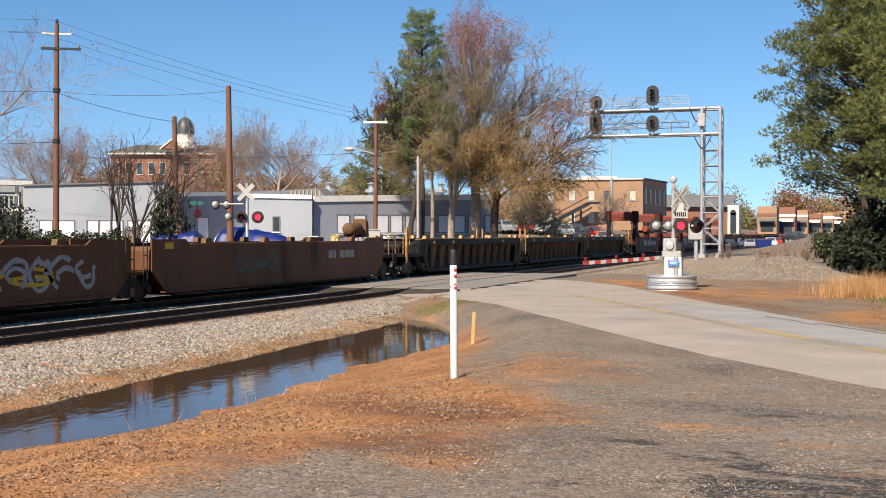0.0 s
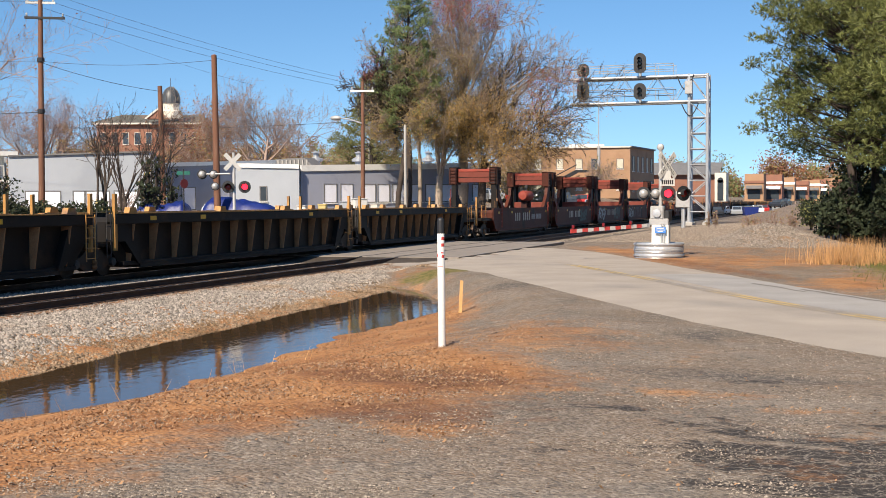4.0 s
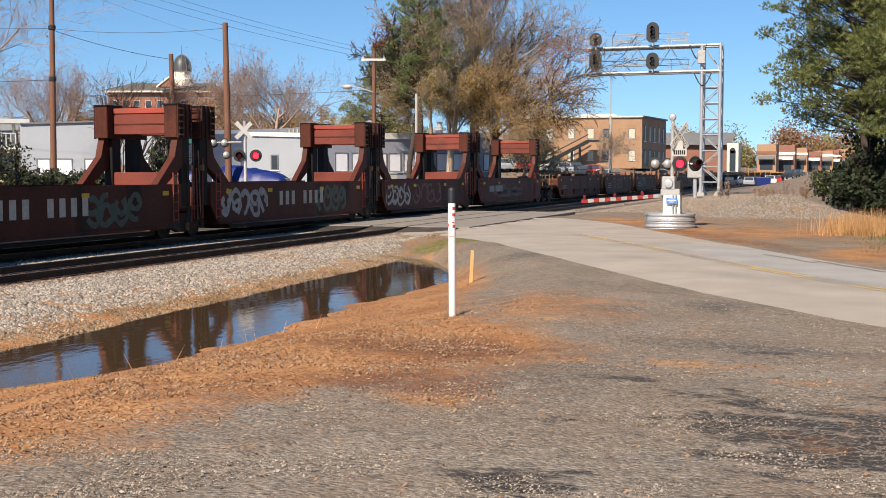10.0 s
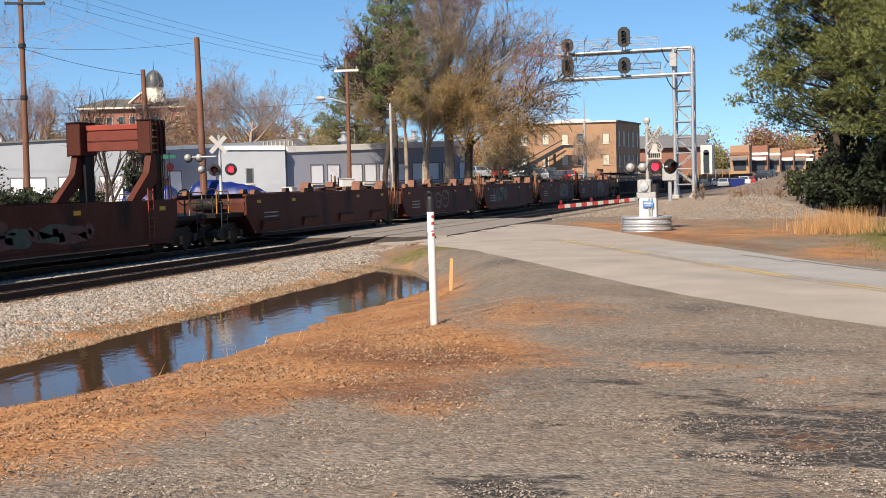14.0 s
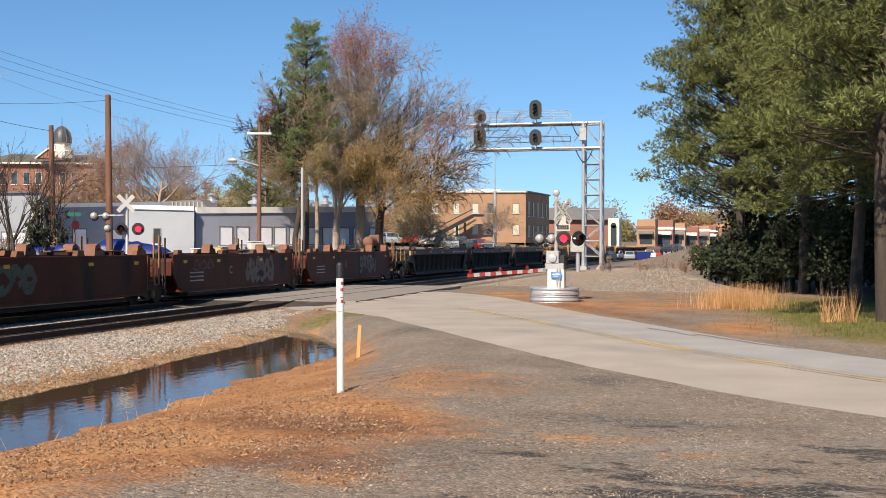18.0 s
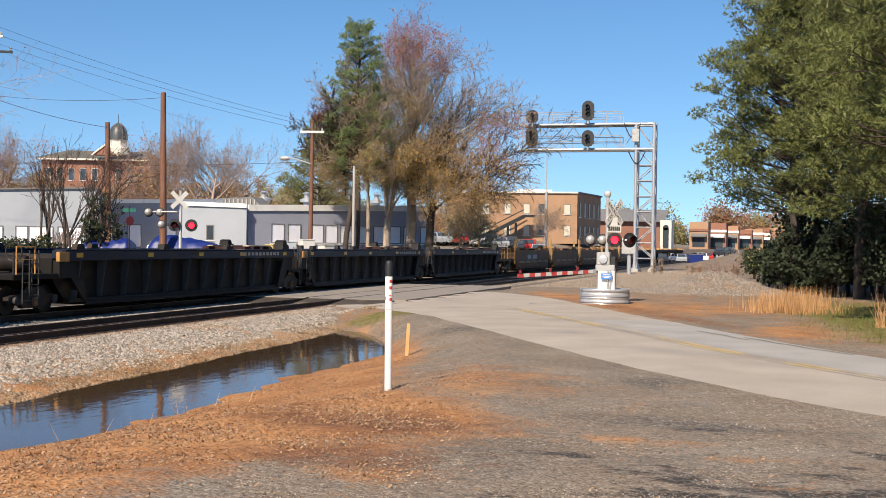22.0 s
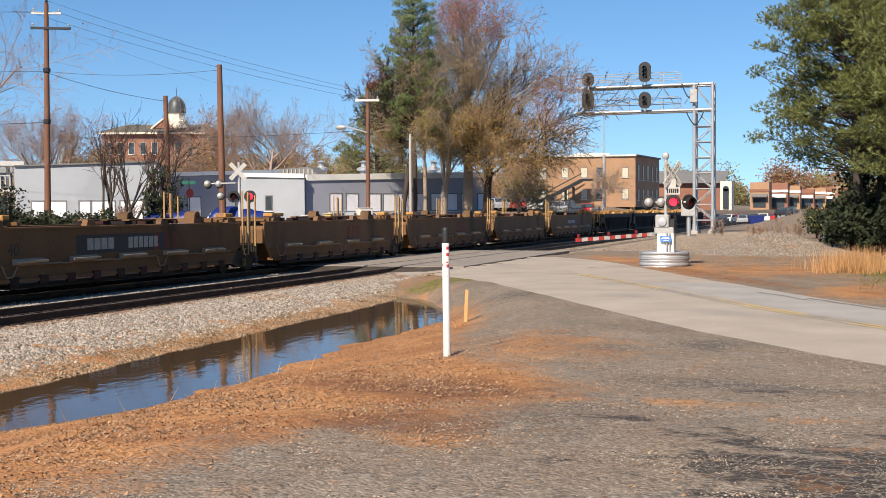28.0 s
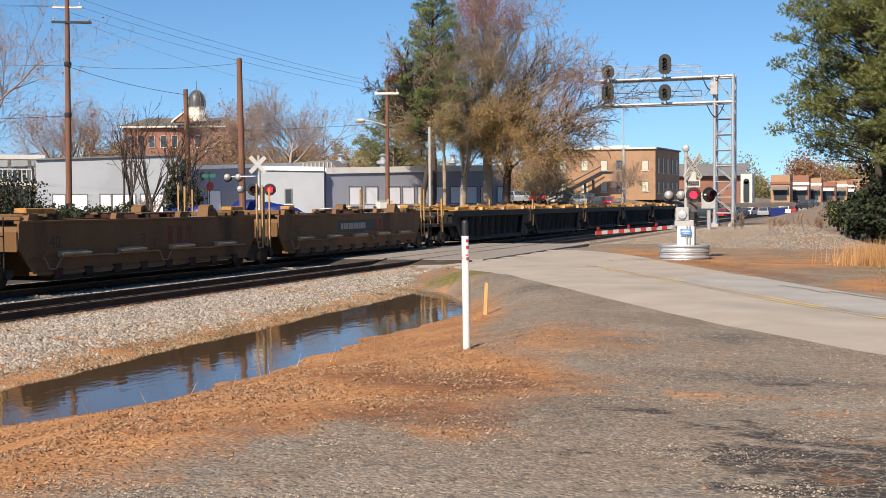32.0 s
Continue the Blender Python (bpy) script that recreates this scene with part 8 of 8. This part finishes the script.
def heap_place(rng, n):
    r, a = np.sqrt(rng.random(n)) * 3.9, rng.random(n) * 2 * np.pi
    x, y = -3.4 + r * np.cos(a), 58.0 + 1.1 * r * np.sin(a)
    return np.stack([x, y, height(x, y)], 1)


def lot_place(rng, n):
    d = 4.3 + 22 * rng.random(n) ** 2.0
    b = np.radians(rng.uniform(-42, 16, n))
    x, y = d * np.sin(b), d * np.cos(b)
    keep = (x > water_near(y) + 0.35) & (road_near(x, y) > 0.05)
    x, y = x[keep], y[keep]
    return np.stack([x, y, height(x, y) - 0.004], 1)


stones("ballast_stones", 62000, lambda r, n: (lambda c: c[c[:, 0] < water_far(c[:, 1]) - 0.72 + 0.16 * r.normal(0, 1, len(c))])(shoulder_place(r, n)), 0.048, 1, "pale crushed stone on the ballast shoulder")
tan_stone = mat("dusty_tan_stone", (0.255, 0.178, 0.112), 0.9, vary=0.15, scale=1.5, fine=20, per_island=0.5, tint=(0.17, 0.105, 0.055), tint_scale=0.8, bump=0.1, spec=0.2)
stones("shoulder_stones", 62000, lambda r, n: (lambda c: c[c[:, 0] > water_far(c[:, 1]) - 1.0 + 0.16 * r.normal(0, 1, len(c))])(shoulder_place(r, n)), 0.034, 7, "dusty tan stone at the ditch side", tan_stone)


def lane_place(x0, x1):
    """Places in a lane along the tracks, up to the crossing."""
    def place(rng, n):
        y, x = 7 + 36.5 * rng.random(n), rng.normal((x0 + x1) / 2, (x1 - x0) / 4, n)
        return np.stack([x, y, bed_z(x) + 0.012], 1)
    return place


stones("centre_stones", 11000, lane_place(-20.35, -19.15), 0.048, 8, "pale crushed stone between the two tracks")
stones("farther_stones", 9000, lane_place(-24.9, -23.0), 0.05, 17, "pale crushed stone beyond the far track")
stones("gauge_stones", 2600, lane_place(-17.5, -16.8), 0.045, 9, "dusty stone between the rails of the near track", tan_stone)
stones("rusty_stones", 4200, lane_place(-16.05, -15.65), 0.036, 10, "rust-stained stone along the tie ends", mat("rust_stained_stone", (0.20, 0.105, 0.055), 0.9, vary=0.15, scale=1.5, per_island=0.5, bump=0.1, spec=0.2))
stones("track_stones", 16000, between_place, 0.05, 2, "grimy dark crushed stone between the rails", mat("grimy_stone", (0.095, 0.078, 0.062), 0.9, vary=0.15, scale=1.5, per_island=0.5, tint=(0.20, 0.17, 0.14), tint_scale=0.5, bump=0.1, spec=0.2))
stones("verge_stones", 22000, beyond_place, 0.05, 3, "grey-tan crushed stone beside the track beyond the crossing", mat("grey_tan_stone", (0.285, 0.232, 0.180), 0.9, vary=0.15, scale=1.5, fine=20, per_island=0.5, tint=(0.20, 0.15, 0.105), tint_scale=0.8, bump=0.1, spec=0.2))
stones("stone_heap", 18000, heap_place, 0.055, 4, "heap of grey-brown crushed stone beside the pines", mat("heap_stone", (0.23, 0.195, 0.165), 0.9, vary=0.15, scale=1.5, per_island=0.5, bump=0.1, spec=0.2), 0.8)
grit_mat = mat("loose_grey_grit", (0.235, 0.196, 0.155), 0.9, vary=0.1, per_island=0.8, bump=0.0, spec=0.2)
stones("loose_grit", 130000, lot_place, 0.0068, 5, "loose grey grit on the lot", grit_mat, 0.6)


stones("loose_pebbles", 16000, lot_place, 0.012, 6, "pale loose pebbles on the lot", mat("pale_pebble", (0.29, 0.245, 0.195), 0.9, vary=0.1, per_island=0.5, bump=0.0, spec=0.2), 0.6)


def blades(name, places, length, width, lean, leaf, seed, label, category="grass"):
    rng = np.random.default_rng(seed)
    c = places(rng)
    n = len(c)
    a = rng.uniform(0, 2 * np.pi, n)
    side = np.stack([np.cos(a), np.sin(a), np.zeros(n)], 1)
    L = length * rng.uniform(0.5, 1.2, n)
    d = np.stack([rng.normal(0, lean, n), rng.normal(0, lean, n), np.ones(n)], 1)
    v = np.stack([c - side * width, c + side * width, c + d * L[:, None]], 1).reshape(-1, 3)
    return thing(name, Matrix(), label, category, kind="stuff", data=raw_mesh(name, v, np.arange(3 * n).reshape(-1, 3), LEAF[leaf]))


def box_place(n, x0, x1, y0, y1, keep=None, fall=0):
    def place(rng):
        x, y = rng.uniform(x0, x1, n), rng.uniform(y0, y1, n)
        if keep is not None:
            k = keep(x, y, rng)
            x, y = x[k], y[k]
        return np.stack([x, y, height(x, y) - 0.02], 1)
    return place


blades("dry_grass", box_place(5200, -2.2, 2.6, 40.6, 45.0, lambda x, y, r: r.random(len(x)) < np.exp(-((x - 0.2 - 0.1 * (y - 43)) / 0.9) ** 2)), 0.8, 0.008, 0.16, "straw", 11, "tall dry orange grass beside the stone heap")
blades("dry_grass", box_place(130, 2.2, 3.1, 33.4, 34.6), 0.9, 0.012, 0.2, "straw", 12, "tufts of tall dry grass on the verge")
blades("verge_grass", box_place(26000, -3.5, 14.0, 27.0, 47.0, lambda x, y, r: (road_near(x, y) > 0.7) & (r.random(len(x)) < grass_mix(x, y))), 0.13, 0.010, 0.4, "grass", 13, "short green verge grass")
blades("verge_straw", box_place(14000, -7.0, 10.0, 27.0, 56.0, lambda x, y, r: (road_near(x, y) > 0.4)), 0.05, 0.007, 0.9, "chip", 14, "dry straw lying on the verge")
blades("ditch_grass", box_place(5000, -13.0, -8.0, 29.5, 36.5, lambda x, y, r: (road_near(x, y) > 0.2) & (r.random(len(x)) < 1.2 * grass_mix(x, y))), 0.14, 0.010, 0.5, "grass", 15, "green grass at the end of the ditch")
blades("ditch_weeds", box_place(90, -8.6, -7.6, 10.0, 24.0, lambda x, y, r: r.random(len(x)) < 0.35), 0.28, 0.008, 0.5, "straw", 16, "sparse dry weeds at the water's edge")


def chips(rng):
    n = 120000
    d = 5.5 + 22 * rng.random(n) ** 1.3
    b = np.radians(rng.uniform(-46, 6, n))
    x, y = d * np.sin(b) , d * np.cos(b)
    k = (x > water_near(y) + 0.15) & (rng.random(n) < earth_mix(x, y) ** 1.6 + 0.01) & (road_near(x, y) > 0.2)
    x, y = x[k], y[k]
    return np.stack([x, y, height(x, y) + 0.004], 1)


def litter(name, places, size, leaf, seed, label):
    """Flat scraps of straw and bark lying about at all angles."""
    rng = np.random.default_rng(seed)
    c = places(rng)
    n = len(c)
    a = rng.uniform(0, 2 * np.pi, n)
    u = np.stack([np.cos(a), np.sin(a), rng.normal(0, 0.25, n)], 1)
    w = np.stack([-np.sin(a), np.cos(a), rng.normal(0, 0.35, n)], 1)
    L = (size * rng.uniform(0.5, 1.5, n))[:, None]
    B = L * rng.uniform(0.12, 0.5, n)[:, None]
    lift = np.array([0, 0, 0.012])
    v = np.stack([c - u * L, c + w * B + lift, c + u * L + lift, c - w * B], 1).reshape(-1, 3)
    return thing(name, Matrix(), label, "litter", kind="stuff", data=raw_mesh(name, v, np.arange(4 * n).reshape(-1, 4), LEAF[leaf]))


litter("pine_straw_litter", chips, 0.013, "chip", 21, "orange-brown bark and straw scraps on the bank")

# ---- clutter beyond the tracks ----
def draped(name, x, y, z, sx, sy, h, material, label, seed, yaw=0):
    """A sheet thrown over a heap: a low dome with folds."""
    rng = np.random.default_rng(seed)
    n = 26
    g = np.linspace(-1, 1, n)
    X, Y = np.meshgrid(g, g)
    Z = (1 - X ** 8) * (1 - Y ** 6) * (0.86 + 0.14 * np.sin(2.2 * X + seed) * np.cos(1.7 * Y))
    Z += 0.10 * np.array([[noise.noise((a * 5, b * 5, seed)) for a in g] for b in g])
    v = np.stack([X * sx, Y * sy, Z * h], -1).reshape(-1, 3)
    i = np.arange(n - 1)[:, None] * n + np.arange(n - 1)[None, :]
    f = np.stack([i, i + 1, i + n + 1, i + n], -1).reshape(-1, 4)
    return thing(name, pose(x, y, z, 0, 0, yaw), label, "tarpaulin", data=raw_mesh(name, v, f, material, True))


draped("tarpaulin", -30.0, 57.0, 0.6, 2.2, 1.3, 1.85, M["tarp"], "blue tarpaulin thrown over a long heap", 3, 18)
draped("tarpaulin", -34.1, 56.2, 0.6, 1.5, 1.2, 1.85, M["tarp"], "blue tarpaulin over stacked goods", 5, 18)
draped("plastic_sheet", -32.0, 57.6, 0.6, 0.7, 0.6, 1.75, M["whitetarp"], "white plastic sheet over a stack", 7, 18)
for k, (b, dist, w, h, mt, lb) in enumerate(((-28.3 + 1.9, 64, 1.0, 0.75, "white", "white crate"), (-24.0, 66, 0.7, 1.1, "mustard", "faded mustard bin"), (-23.0, 68, 0.8, 1.3, "pale", "grey appliance"), (-22.3, 68, 1.3, 1.5, "white", "white sheeted pallet"), (-21.4, 70, 1.2, 1.1, "stone", "cream sack stack"), (-24.9, 66, 0.8, 1.0, "white", "white carton"))):
    p = spot(b, dist)
    t = thing("crate", pose(p.x, p.y, 1.15, 0, 0, 15 * k), lb + " among stored goods", "crate")
    part("box", Shape().box(-w * 0.3, w * 0.3, -0.3, 0.3, -0.6, h * 0.75, 0.03), M[mt], t)
    part("lid", Shape().box(-w * 0.3 - 0.03, w * 0.3 + 0.03, -0.33, 0.33, h * 0.75, h * 0.75 + 0.05, 0.01), M[mt], t)


# ---- what moves ----
def motions():
    for ob, y0 in TRAIN:
        walk(ob, [(t, pose(TRACK_FAR, y0 - SPEED * t, 0)) for t in (0.0, 0.1, 8.0, 16.0, 24.0, 31.9, 32.0)])


motions()
